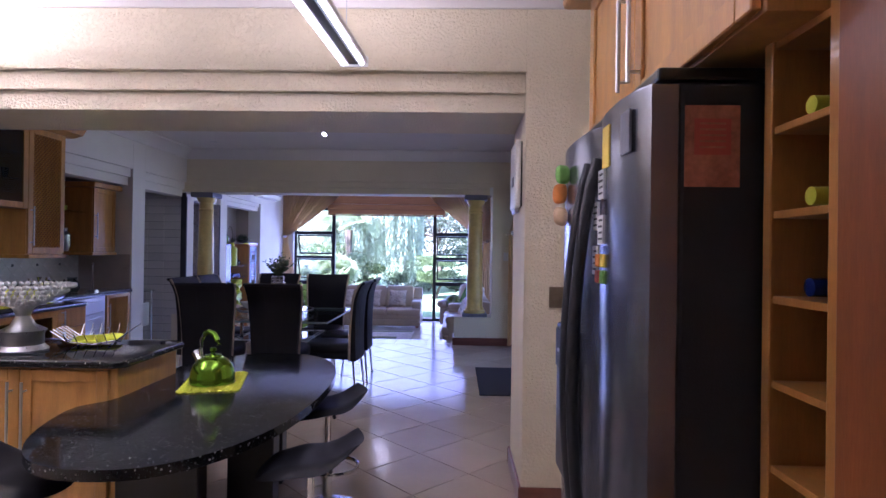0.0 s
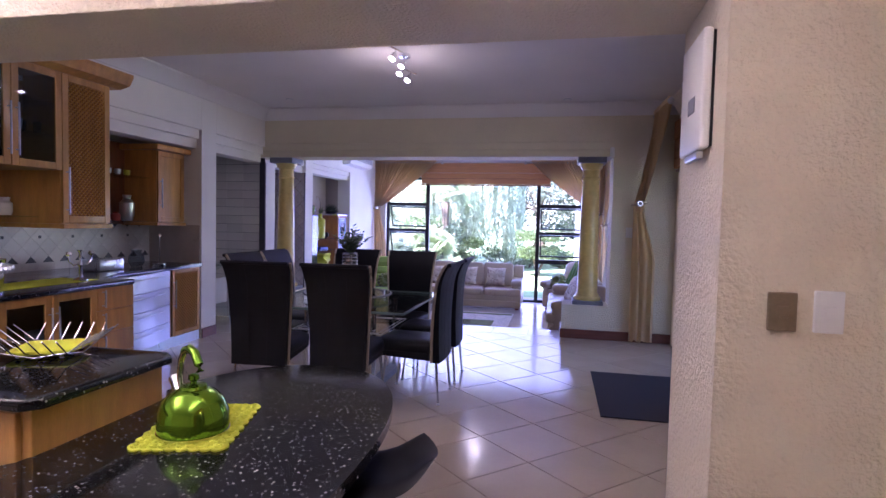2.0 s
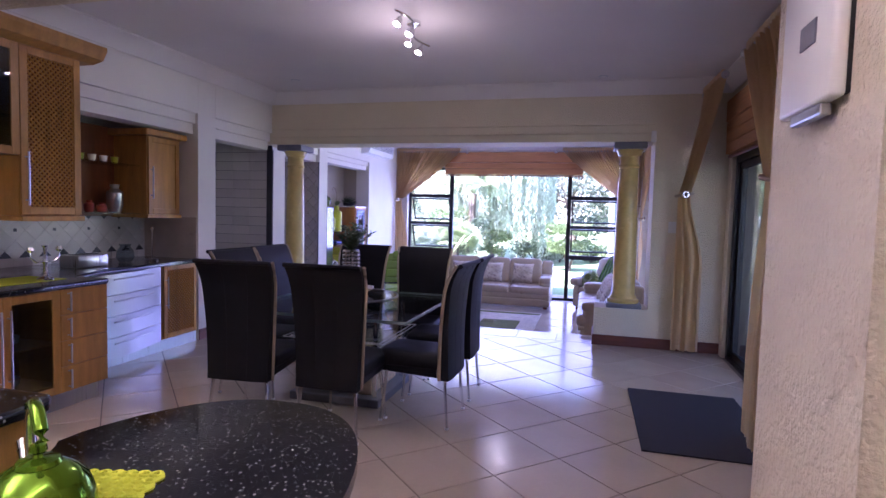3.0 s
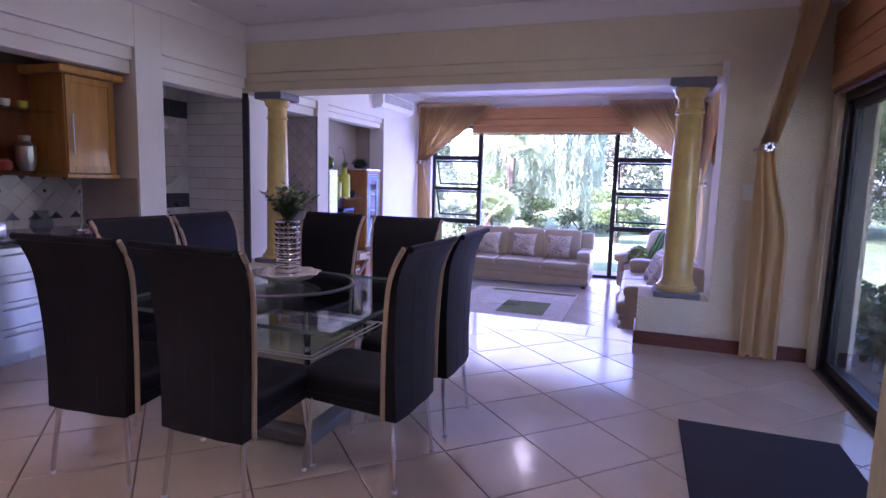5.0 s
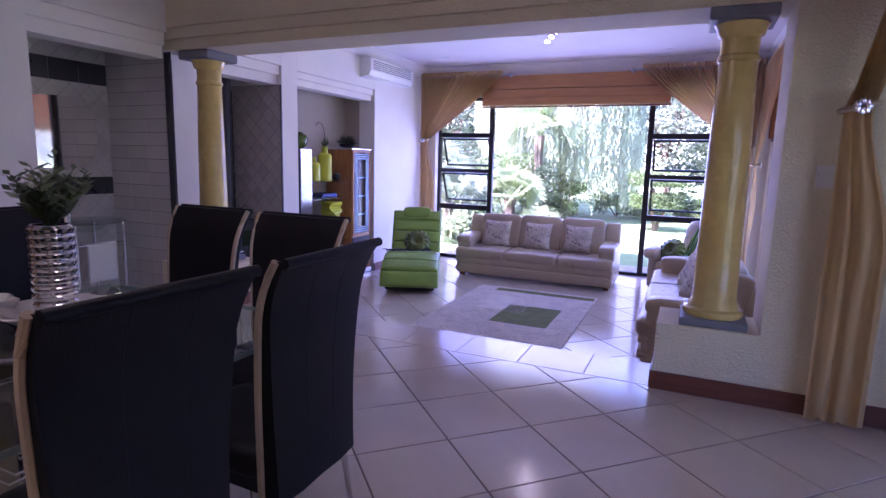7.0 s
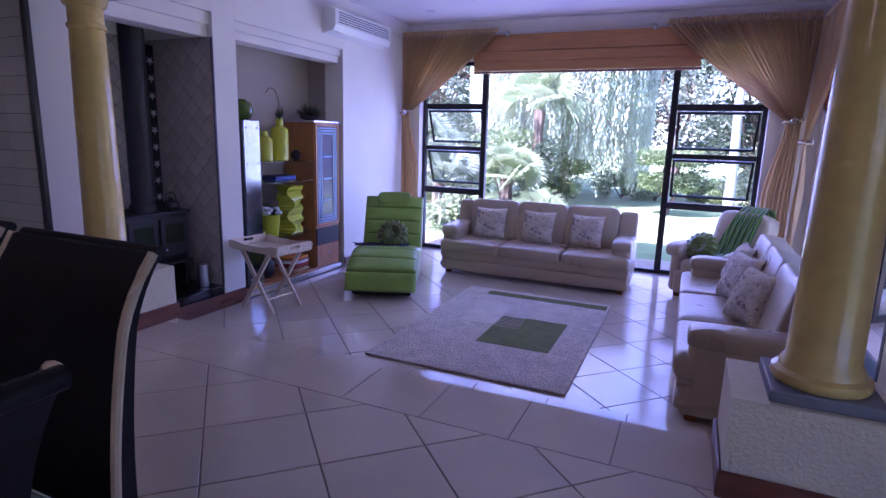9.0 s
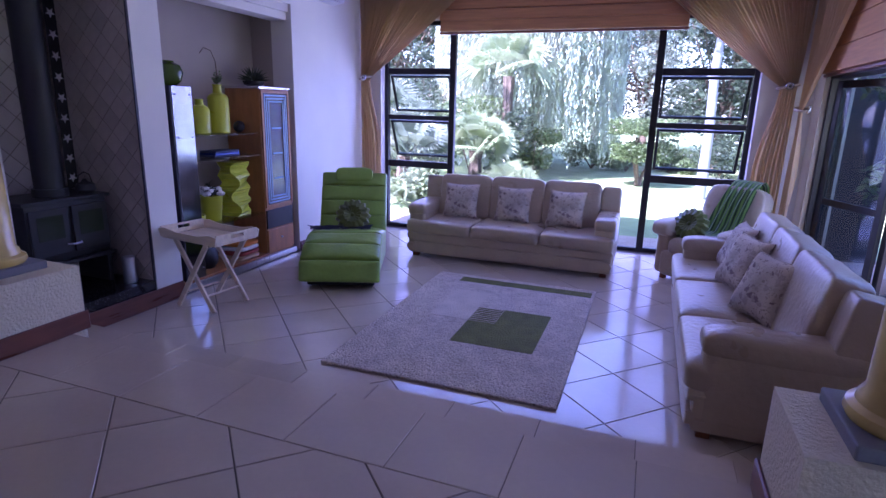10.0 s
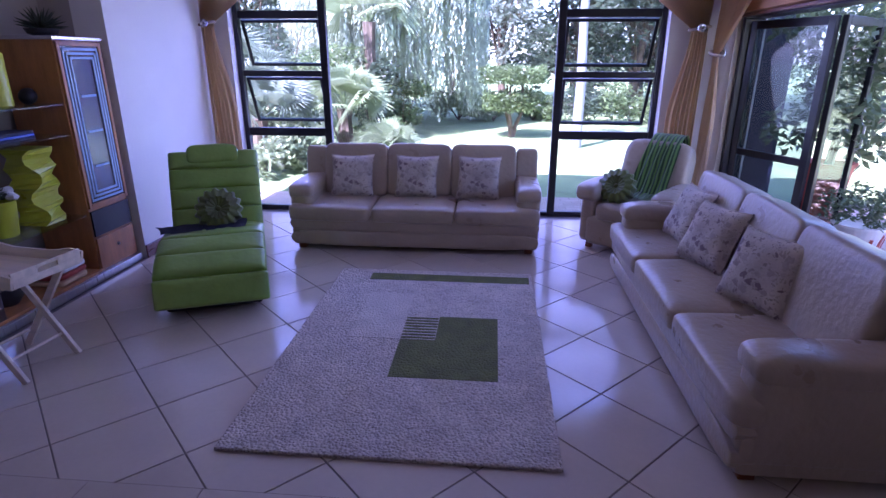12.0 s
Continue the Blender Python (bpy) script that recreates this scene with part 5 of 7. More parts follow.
for k, y in enumerate((5.05, 5.18, 5.32, 5.48, 5.63)):
    bottle("jar", "glazed spice jar on the shelf below the glazed doors", "jar", (-4.65, y - 0.42, 1.553), [(0.05, 0), (0.06, 0.03), (0.06, 0.10), (0.04, 0.12), (0.045, 0.15)], (GREY_GLASS, GREY_GLASS, GREY_GLASS, LIME, WHITE)[k], "jars below the cabinet")
for k in range(10):
    bottle("drinking_glass", "stemless drinking glass behind the glazed cabinet door", "glass", (-4.43 - 0.06 * (k % 2), 4.64 + 0.085 * k, (1.961, 2.231)[k // 5 % 2]), [(0.022, 0), (0.026, 0.01), (0.034, 0.11), (0.032, 0.11), (0.022, 0.012)], GREY_GLASS if k % 3 else WHITE, "glasses in the wall cabinet")
for k in range(4):
    bottle("plate_stack", "stack of white plates behind the glazed door", "plates", (-4.29, 4.80 + 0.42 * (k % 2), 0.221 + 0.315 * (k // 2)), [(0.08, 0), (0.12, 0.012), (0.125, 0.06), (0.10, 0.062)], WHITE, "plates in the cabinet")


# ---- fridge wall ----
def fridge():
    f = thing("fridge", "silver two-door fridge with dark sides and magnets", "fridge", (0, 0, 0))
    part("body", box((0.49, 1.24, 0.03), (1.20, 2.20, 1.965), 0.01), FRIDGE_SIDE, f, "dark grey textured cabinet")
    part("top_cap", box((0.44, 1.235, 1.965), (1.1, 2.19, 1.995), 0.008), BLACK_METAL, f)
    for y0, y1 in ((1.24, 1.655), (1.663, 2.20)):
        sec = []
        for k in range(13):
            v = k / 12
            sec.append((0.428 - 0.03 * math.sin(math.pi * v) ** 0.7, y0 + (y1 - y0) * v))
        bm = prism([(0.488, y0)] + sec + [(0.488, y1)], 0.05, 1.96, 0.006)
        d = part("door", bm, FRIDGE, f, smooth=True)
        y = 1.61 if y0 < 1.3 else 1.71
        part("handle", tube([(0.405 - 0.068 * math.sin(math.pi * v / 16) ** 0.75, y, 0.60 + 1.25 * v / 16) for v in range(17)], 0.018, 12), FRIDGE_SIDE, d, "dark curved handle", smooth=True)
        if y0 > 1.5:
            dp = part("dispenser", box((0.385, 1.80, 0.78), (0.41, 2.12, 1.32), 0.01), BLACK_METAL, d, "black water dispenser")
            part("control_panel", box((0.378, 1.82, 1.16), (0.386, 2.10, 1.30), 0.003), FRIDGE_SIDE, dp)
            for k in range(4):
                part("button", box((0.374, 1.86 + 0.055 * k, 1.22), (0.379, 1.88 + 0.055 * k, 1.232), 0.001), STEEL, dp)
    return f


fridge()
ORANGE = material("orange_felt", (0.72, 0.25, 0.04), 0.8, bump=0.3)
PEACH = material("peach_felt", (0.68, 0.48, 0.28), 0.8, bump=0.3)
LEAF_GREEN = material("green_felt", (0.20, 0.42, 0.08), 0.8, bump=0.3)
PAPER = material("grey_paper", (0.55, 0.56, 0.58), 0.7, bump=0)
YELLOW_NOTE = material("yellow_note", (0.75, 0.55, 0.06), 0.7, bump=0)
INK = material("dark_ink", (0.05, 0.05, 0.06), 0.7, bump=0)
CARD = material("mottled_red_card", (0.36, 0.13, 0.07), 0.7, spread=0.5, scale=14, bump=0)
for nm, lab, y, z, m, s in (("fruit_magnet", "orange felt fruit magnet on the fridge door", 2.04, 1.80, ORANGE, 0.06), ("fruit_magnet", "green felt leaf magnet on the fridge door", 1.99, 1.86, LEAF_GREEN, 0.055), ("fruit_magnet", "peach felt fruit magnet on the fridge door", 2.02, 1.71, PEACH, 0.055)):
    solid(nm, puff((0.05, s, s * 1.1), (0, 0, 0), 0.7, 0.7, dents=0.035, seed=z * 7), m, lab, "magnet", group="fridge magnets", smooth=True, at=(0.375, y, z))
solid("note", box((-0.003, -0.035, -0.06), (0.003, 0.028, 0.05)), YELLOW_NOTE, "yellow printed note on the fridge door", "note", at=(0.398, 1.50, 1.87))
solid("note", box((-0.003, -0.035, -0.05), (0.003, 0.035, 0.05)), SLATE, "dark energy label on the fridge door", "label", at=(0.402, 1.34, 1.87))
for k in range(4):
    nt = thing("note", "grey printed magnet strip on the fridge door", "note", (0.398, 1.56 + (0.035 if k % 2 else -0.02), 1.77 - (0.0, 0.085, 0.125, 0.21)[k]), group="notes on the fridge")
    part("sheet", box((-0.003, -0.028, -0.04), (0.003, 0.028, 0.04)), PAPER, nt)
    for j in range(4):
        part("line", box((-0.0045, -0.02, -0.028 + 0.017 * j), (-0.0032, 0.018 - 0.006 * (j % 2), -0.022 + 0.017 * j)), INK, nt)
for k in range(4):
    solid("magnet", box((-0.004, -0.018, -0.018), (0.004, 0.018, 0.018), 0.003), (YELLOW_NOTE, ORANGE, LEAF_GREEN, TERRACOTTA)[k], "small square coloured magnet on the fridge", "magnet", at=(0.397, 1.52 + 0.05 * (k % 2), 1.56 - 0.045 * (k // 2)), group="fridge magnets")
pc = thing("postcard", "mottled red and cream card stuck to the side of the fridge", "card", (0.56, 1.237, 1.82))
part("sheet", box((-0.06, -0.002, -0.09), (0.06, 0.001, 0.09)), CARD, pc)
part("text_block", box((-0.04, -0.0035, -0.02), (0.04, -0.0022, 0.06)), TERRACOTTA, pc)
for k in range(5):
    part("line", box((-0.028, -0.005, -0.005 + 0.013 * k), (0.028, -0.0037, -0.001 + 0.013 * k)), CARD, pc)

oc = thing("wall_cabinet", "maple cabinet above the fridge with long bar handles", "cabinet")
part("body", box((0.562, 1.03, 2.03), (1.29, 2.30, 2.62), 0.003), WOOD, oc)
part("crown", box((0.44, 1.0, 2.62), (1.29, 2.40, 2.72), 0.02), WOOD, oc)
for k, (a0, a1) in enumerate(((1.72, 2.295), (1.04, 1.715))):
    bar_handle(shaker("cabinet_door", oc, 0.56, a0, 2.035, a1, 2.615, out=-1), (0.538, a0 + 0.05 if k == 0 else a1 - 0.05, 2.25), 0.32, out=-1)
wr = thing("wine_rack", "tall amber maple wine rack with open cells", "wine rack")
for y in (0.28, 0.62, 0.975, 1.185):
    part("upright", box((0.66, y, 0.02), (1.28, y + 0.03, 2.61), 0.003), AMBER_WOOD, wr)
# Back and side in dark maple: the rack's shade is put into their colour.
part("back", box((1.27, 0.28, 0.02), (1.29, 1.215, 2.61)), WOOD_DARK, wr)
part("side_door_shaded", box((0.655, 0.31, 0.02), (0.67, 0.974, 2.6), 0.003), WOOD_DARK, wr)
for k in range(14):
    z = 0.06 + 0.1775 * k
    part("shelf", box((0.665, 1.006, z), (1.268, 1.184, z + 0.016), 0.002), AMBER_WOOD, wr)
BLUE = material("blue_foil", (0.02, 0.04, 0.22), 0.25, 0.5, bump=0)
BOTTLE = material("dark_bottle_glass", (0.02, 0.03, 0.015), 0.1, bump=0)
for z, m, lab in ((1.852, LIME, "lime foil"), (1.675, LIME, "lime foil"), (1.497, BLUE, "blue foil")):
    b = thing("wine_bottle", "wine bottle with coloured foil lying in the rack", "bottle", (0.69, 1.095, z - 0.1775 + 0.04 + 0.16), group="bottles in the wine rack")
    bt = lathe([(0.014, 0.0), (0.016, 0.09), (0.036, 0.14), (0.037, 0.30), (0.03, 0.305)], 18)
    bmesh.ops.rotate(bt, verts=bt.verts, matrix=turn_xyz(0, 90, 0).to_3x3())
    part("body", bt, BOTTLE, b, smooth=True)
    cp = lathe([(0.005, -0.006), (0.018, -0.004), (0.019, 0.05), (0.017, 0.055)], 18)
    bmesh.ops.rotate(cp, verts=cp.verts, matrix=turn_xyz(0, 90, 0).to_3x3())
    part("foil", cp, m, b, lab, smooth=True)

# pier: wall panel, thermostat, switches
wp = thing("wall_panel", "white flat wall unit with a grey display on the pier", "wall unit")
part("case", box((0.375, 3.60, 1.87), (0.41, 3.95, 2.31), 0.012, segments=3), WHITE_PLASTIC, wp, smooth=True)
part("back_plate", box((0.41, 3.61, 1.88), (0.42, 3.94, 2.30)), BLACK_METAL, wp)
part("display", box((0.371, 3.70, 2.02), (0.377, 3.80, 2.08), 0.002), SLATE, wp)
part("lip", box((0.378, 3.66, 1.84), (0.405, 3.86, 1.869), 0.005), STEEL, wp)
BRONZE = material("bronze_plate", (0.36, 0.28, 0.18), 0.4, 0.5, bump=0)


def switch(name, label, a, b, mat, axis_y):
    s = thing(name, label, "switch")
    part("plate", box(a, b, 0.004), mat, s)
    c = [(p + q) / 2 for p, q in zip(a, b)]
    part("rocker", box((c[0] - 0.018, a[1] - 0.006, c[2] - 0.02), (c[0] + 0.018, a[1], c[2] + 0.02), 0.003), mat, s)


switch("thermostat", "bronze dimmer plate on the textured pier", (0.575, 3.437, 1.24), (0.665, 3.45, 1.37), BRONZE, True)
switch("light_switch", "white light switch on the textured pier", (0.715, 3.437, 1.24), (0.805, 3.45, 1.38), WHITE_PLASTIC, True)
switch("light_switch", "white light switch on the cream wall", (0.79, 9.347, 1.43), (0.88, 9.36, 1.57), WHITE_PLASTIC, True)
solid("wall_sensor", box((0.545, 9.335, 2.52), (0.605, 9.36, 2.66), 0.01), WHITE_PLASTIC, "small white sensor at the end of the lintel", "sensor", smooth=True)

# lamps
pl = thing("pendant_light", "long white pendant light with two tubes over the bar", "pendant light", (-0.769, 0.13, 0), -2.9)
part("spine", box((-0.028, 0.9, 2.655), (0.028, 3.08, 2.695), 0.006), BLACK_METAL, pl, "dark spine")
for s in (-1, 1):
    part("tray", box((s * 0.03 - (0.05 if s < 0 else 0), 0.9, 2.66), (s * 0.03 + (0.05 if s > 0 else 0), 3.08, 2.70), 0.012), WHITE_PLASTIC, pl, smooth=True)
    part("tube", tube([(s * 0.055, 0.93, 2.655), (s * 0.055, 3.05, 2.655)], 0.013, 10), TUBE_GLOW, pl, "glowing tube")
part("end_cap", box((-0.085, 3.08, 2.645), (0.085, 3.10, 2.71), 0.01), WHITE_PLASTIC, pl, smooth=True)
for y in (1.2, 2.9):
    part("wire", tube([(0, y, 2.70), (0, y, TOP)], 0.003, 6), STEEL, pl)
# Second pendant added out of view, to go with the west fill lamps.
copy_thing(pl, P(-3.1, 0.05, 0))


def spotlights(at, n, rz):
    s = thing("ceiling_spotlight", "wavy chrome ceiling bar with swivelling spotlights", "ceiling light", at, rz)
    part("ceiling_plate", lathe([(0.06, -0.03), (0.06, -0.004), (0.055, 0)], 24), CHROME, s, smooth=True)
    L = 0.24 * n
    part("bar", tube([(0.06 * math.sin(k / 20 * math.tau), -L / 2 + L * k / 20, -0.07) for k in range(21)], 0.010, 8), CHROME, s, smooth=True)
    part("stem", tube([(0, 0, -0.03), (0, 0, -0.07)], 0.012, 8), CHROME, s)
    for k in range(n):
        y = -L / 2 + L * (k + 0.35) / (n - 0.3)
        x = 0.06 * math.sin((y + L / 2) / L * math.tau)
        tip = Vector((x - 0.03, y - 0.05, -0.17))
        top = Vector((x, y, -0.07))
        d = (tip - top).normalized()
        h = part("head", tube([top, top + d * 0.05, top + d * 0.055, tip], [0.008, 0.008, 0.024, 0.034], 14), CHROME, s, smooth=True)
        part("bulb", tube([tip - d * 0.004, tip + d * 0.004], [0.031, 0.028], 14), LAMP_GLOW, h, "glowing bulb")
    return s


spotlights((-1.68, 6.85, TOP), 4, 0)
spotlights((-1.67, 12.7, TOP_LIVING), 3, 15)


def downlight(at):
    d = thing("downlight", "small round recessed ceiling downlight", "downlight", at, group="downlights")
    part("ring", lathe([(0.045, -0.006), (0.055, -0.004), (0.056, -0.001)], 24), STEEL, d, smooth=True)
    part("lens", lathe([(0.038, -0.008), (0.037, -0.0065)], 20), WHITE_PLASTIC, d)


for p in ((-0.05, 9.02, TOP), (-3.85, 8.65, TOP), (-3.94, 14.45, TOP_LIVING), (-0.39, 14.74, TOP_LIVING)):
    downlight(p)


# ---- washroom beyond the opening ----
tw = solid("wall_tiles_washroom", box((-5.60, 9.408, 0.0), (-4.65, 9.42, 2.52)), TILE_DARK, "white rectangular wall tiles laid in rows", "wall tiles", "structure")
tm = finish("tile", boxes(((-0.141, -0.006, -0.065), (0.141, 0.0, 0.065)), bevel=0.0), TILE_WHITE)
for j in range(19):
    for i in range(3):
        ob = new("tile", tm)
        ob.parent = tw
        ob.matrix_basis = P(-5.45 + 0.286 * i, 9.408, 0.068 + 0.1345 * j)
solid("wall_washroom_edge", box((-4.66, 9.372, 0), (-4.622, 9.40, 2.45)), TILE_DARK, "dark tile edging strip", "trim", "structure")
wb2 = solid("wall_tiles_back", box((-5.62, 8.24, 0), (-5.604, 9.408, 2.9)), TILE_DARK, "white diagonal wall tiles with two charcoal bands", "wall tiles", "structure")
for i in range(13):
    for j in range(29):
        z = 0.1 + 0.1 * j
        if (i + j) % 2 == 0:
            ob = new("tile", dm)
            ob.parent = wb2
            ob.matrix_basis = P(-5.604, 8.22 + 0.1 * i, z) @ turn_xyz(0, 90, 0)
for z0, z1 in ((1.10, 1.28), (2.22, 2.43)):
    for i in range(4):
        ob = part("tile", box((-5.604, 8.24 + 0.293 * i, z0), (-5.595, 8.53 + 0.293 * i, z1), 0.002), TILE_DARK, wb2)
mr = thing("mirror", "shaped frameless mirror on the washroom wall", "mirror", (-5.585, 8.86, 1.72))
pts = []
for k in range(48):
    a = math.tau * k / 48
    pts.append((0.34 * power(math.sin(a), 0.7) * (1 + 0.03 * math.cos(4 * a)), 0.40 * power(math.cos(a), 0.55)))
mb = prism(pts, -0.005, 0.005)
bmesh.ops.rotate(mb, verts=mb.verts, matrix=turn_xyz(0, 90, 0).to_3x3())
part("plate", mb, MIRROR, mr)
bs = thing("washbasin", "glass washbasin shelf on chrome legs with a hanging towel", "washbasin", (-5.25, 8.86, 0))
part("top", lathe([(0.34, 0.86), (0.35, 0.865), (0.35, 0.875), (0.34, 0.88)], 40), CLEAR_GLASS, bs)
part("bowl", lathe([(0.05, 0.76), (0.15, 0.80), (0.19, 0.859)], 30), CLEAR_GLASS, bs, smooth=True)
for x, y in ((0.2, 0.24), (0.2, -0.24), (-0.25, 0.24), (-0.25, -0.24)):
    part("leg", tube([(x, y, 0), (x, y, 0.858)], 0.014, 10), CHROME, bs, smooth=True)
part("towel_rail", tube([(0.2, -0.24, 0.66), (0.2, 0.24, 0.66)], 0.008, 8), CHROME, bs)
part("tap", tube([(-0.26, 0, 0.88), (-0.26, 0, 1.05), (-0.20, 0, 1.08), (-0.12, 0, 1.06)], 0.014, 10), CHROME, bs, smooth=True)
tl = sweep_x([(-0.012, 0.30), (-0.014, 0.66), (0, 0.675), (0.014, 0.66), (0.012, 0.36), (0.006, 0.36), (0.006, 0.655), (0, 0.665), (-0.006, 0.655), (-0.006, 0.30)], -0.14, 0.14)
solid("towel", tl, WHITE, "white hand towel over the basin rail", "towel", at=(-5.05, 8.86, 0), rz=90)

# ---- stove niche ----
solid("hearth", box((-5.8, 10.1, LOW), (-4.86, 11.27, -0.13), 0.004), GRANITE, "black granite hearth under the stove", "hearth", "structure")
for nm, a, b in (("wall_tiles_stove", (-5.80, 11.255, -0.13), (-4.87, 11.268, 2.46)), ("wall_tiles_stove_back", (-5.80, 10.1, -0.13), (-5.788, 11.25, 2.46))):
    ob0 = solid(nm, box(a, b), GROUT, "taupe diagonal wall tiles around the stove", "wall tiles", "structure")
    side = nm == "wall_tiles_stove"
    if side:
        lay_diamonds(ob0, TILE_GREY, 0.105, (-5.80, -0.13), (11, 26), (-5.79, -0.128, -4.872, 2.455), lambda u, v: P(u, 11.254, v) @ turn_xyz(90, 0, 0))
        niche_side = ob0
    else:
        lay_diamonds(ob0, TILE_GREY, 0.105, (0.0, 0.0), (26, 13), (0.0, 0.0, 2.58, 1.14), lambda u, v: P(-5.787, 10.105 + v, -0.125 + u) @ turn_xyz(0, -90, 0) @ Matrix.Translation((0, 0, -0.005 * U)))
part("edge_strip", box((-4.869, 11.25, -0.13), (-4.853, 11.27, 2.46)), TILE_DARK, niche_side)
st = thing("wood_stove", "black cast-iron wood stove with a tall flue pipe", "stove", (-5.42, 10.76, -0.129))
part("firebox", box((-0.24, -0.36, 0.30), (0.22, 0.36, 0.80), 0.015), CAST_IRON, st, smooth=True)
part("top_plate", box((-0.26, -0.39, 0.80), (0.25, 0.39, 0.83), 0.008), CAST_IRON, st)
part("stand_shelf", box((-0.25, -0.38, 0.27), (0.27, 0.38, 0.30), 0.006), CAST_IRON, st)
for y in (-0.35, 0.35):
    part("leg", box((-0.2, y - 0.02, 0), (0.2, y + 0.02, 0.27), 0.005), CAST_IRON, st)
for s in (-1, 1):
    d = part("stove_door", box((0.22, s * 0.18 - 0.165, 0.36), (0.245, s * 0.18 + 0.165, 0.76), 0.01), CAST_IRON, st)
    part("pane", box((0.246, s * 0.18 - 0.11, 0.50), (0.25, s * 0.18 + 0.11, 0.70)), BOTTLE, d, "dark stove glass")
part("handle", tube([(0.25, -0.06, 0.44), (0.285, -0.04, 0.44), (0.285, 0.04, 0.44), (0.25, 0.06, 0.44)], 0.009, 8), STEEL, st)
part("flue", tube([(0.04, 0.0, 0.83), (0.04, 0.0, 2.75)], 0.115, 24), CAST_IRON, st, smooth=True)
part("flue_collar", tube([(0.04, 0.0, 0.83), (0.04, 0.0, 0.90)], 0.135, 24), CAST_IRON, st, smooth=True)
kp = thing("iron_kettle", "small black iron kettle on the stove", "kettle", (-5.30, 11.02, 0.702))
part("body", lathe([(0.06, 0), (0.085, 0.03), (0.075, 0.08), (0.03, 0.10), (0.012, 0.125)], 22), CAST_IRON, kp, smooth=True)
part("handle", tube([(0, -0.07, 0.08), (0, -0.05, 0.16), (0, 0, 0.185), (0, 0.05, 0.16), (0, 0.07, 0.08)], 0.006, 8), CAST_IRON, kp, smooth=True)
bottle("tin_can", "ribbed metal can on the hearth", "can", (-5.0, 11.12, -0.128), [(0.055, 0), (0.06, 0.02), (0.055, 0.12), (0.06, 0.24), (0.05, 0.25)], STEEL)
ch = thing("star_garland", "hanging string of white stars in the stove niche", "garland", (-5.66, 11.17, 2.3))
part("band", box((0, -0.05, -1.6), (0.006, 0.05, 0.1)), CAST_IRON, ch, "dark band")
for k in range(9):
    pts = [((0.045 if q % 2 == 0 else 0.018) * math.cos(math.tau * q / 10), (0.045 if q % 2 == 0 else 0.018) * math.sin(math.tau * q / 10)) for q in range(10)]
    sb = prism(pts, 0, 0.006)
    bmesh.ops.rotate(sb, verts=sb.verts, matrix=turn_xyz(0, 90, 0).to_3x3())
    for v in sb.verts:
        v.co += Vector((0.007, 0, -1.5 + 0.18 * k))
    part("star", sb, WHITE, ch)

# ---- display cabinet ----
dc = thing("display_cabinet", "cherry display cabinet with steel tower, glass shelves and etched door", "display cabinet", (0, 0, LOW))
part("plinth", box((-5.40, 11.62, 0.0), (-4.87, 13.55, 0.07), 0.006), STEEL, dc, "steel plinth")
part("floor_panel", box((-5.40, 11.62, 0.07), (-4.90, 13.0, 0.10), 0.004), CHERRY, dc)
part("steel_tower", box((-5.10, 11.70, 0.10), (-4.90, 11.95, 2.04), 0.004), DARK_CHROME, dc, "mirror-polished steel tower")
part("tower_side", box((-5.40, 11.68, 0.10), (-4.905, 11.70, 2.04)), FRIDGE_SIDE, dc)
for z in (0.20, 1.55, 1.96):
    for y in (11.735, 11.915):
        part("stud", puff((0.02, 0.022, 0.022), (-4.898, y, z), 1, 1, segments=8, rings=6), CHROME, dc)
for z in (0.60, 1.30, 1.55):
    part("shelf", box((-5.40, 11.952, z), (-4.92, 12.98, z + 0.014), 0.002), CLEAR_GLASS, dc, "glass shelf")
part("tall_body", box((-5.40, 12.985, 0.07), (-4.915, 13.53, 2.06), 0.004), CHERRY, dc)
part("tall_cap", box((-5.42, 12.95, 2.06), (-4.88, 13.55, 2.09), 0.006), CHROME, dc)
gd = shaker("glass_door", dc, -4.914, 12.995, 0.66, 13.525, 2.05, mat=CHERRY, fill="glass", rail_w=0.035)
et = bmesh.new()
ICE = material("etched_glass", (0.32, 0.45, 0.60), 0.35, spread=0.05, bump=0.05)
for k, m in enumerate((0.05, 0.085, 0.12)):
    y0, y1, z0, z1 = 12.995 + m, 13.525 - m, 0.66 + m, 2.05 - m
    for a, b in (((y0, z0), (y1, z0 + 0.02)), ((y0, z1 - 0.02), (y1, z1)), ((y0, z0), (y0 + 0.02, z1)), ((y1 - 0.02, z0), (y1, z1))):
        box((-4.898, a[0], a[1]), (-4.894 + 0.001 * k, b[0], b[1]), 0, et)
for k in range(3):
    box((-4.898, 13.17, 1.0 + 0.3 * k), (-4.892, 13.35, 1.02 + 0.3 * k), 0, et)
part("etched_pattern", et, ICE, gd, "pale blue etched lines")
part("drawer", box((-4.914, 13.0, 0.40), (-4.896, 13.52, 0.63), 0.004), CAST_IRON, dc, "black drawer front")
d = part("drawer", box((-4.914, 13.0, 0.10), (-4.896, 13.52, 0.38), 0.004), CHERRY, dc)
part("knob", puff((0.025, 0.03, 0.03), (-4.885, 13.26, 0.26), 1, 1, segments=10, rings=6), STEEL, d)
for y in (11.66, 12.6, 13.5):
    part("foot", lathe([(0.02, -0.001), (0.02, 0.0), (0.015, 0.004)], 12, (-4.9, y, 0)), STEEL, dc)


def on_shelf(y, z):
    return (-5.12, y, LOW + z + 0.015)


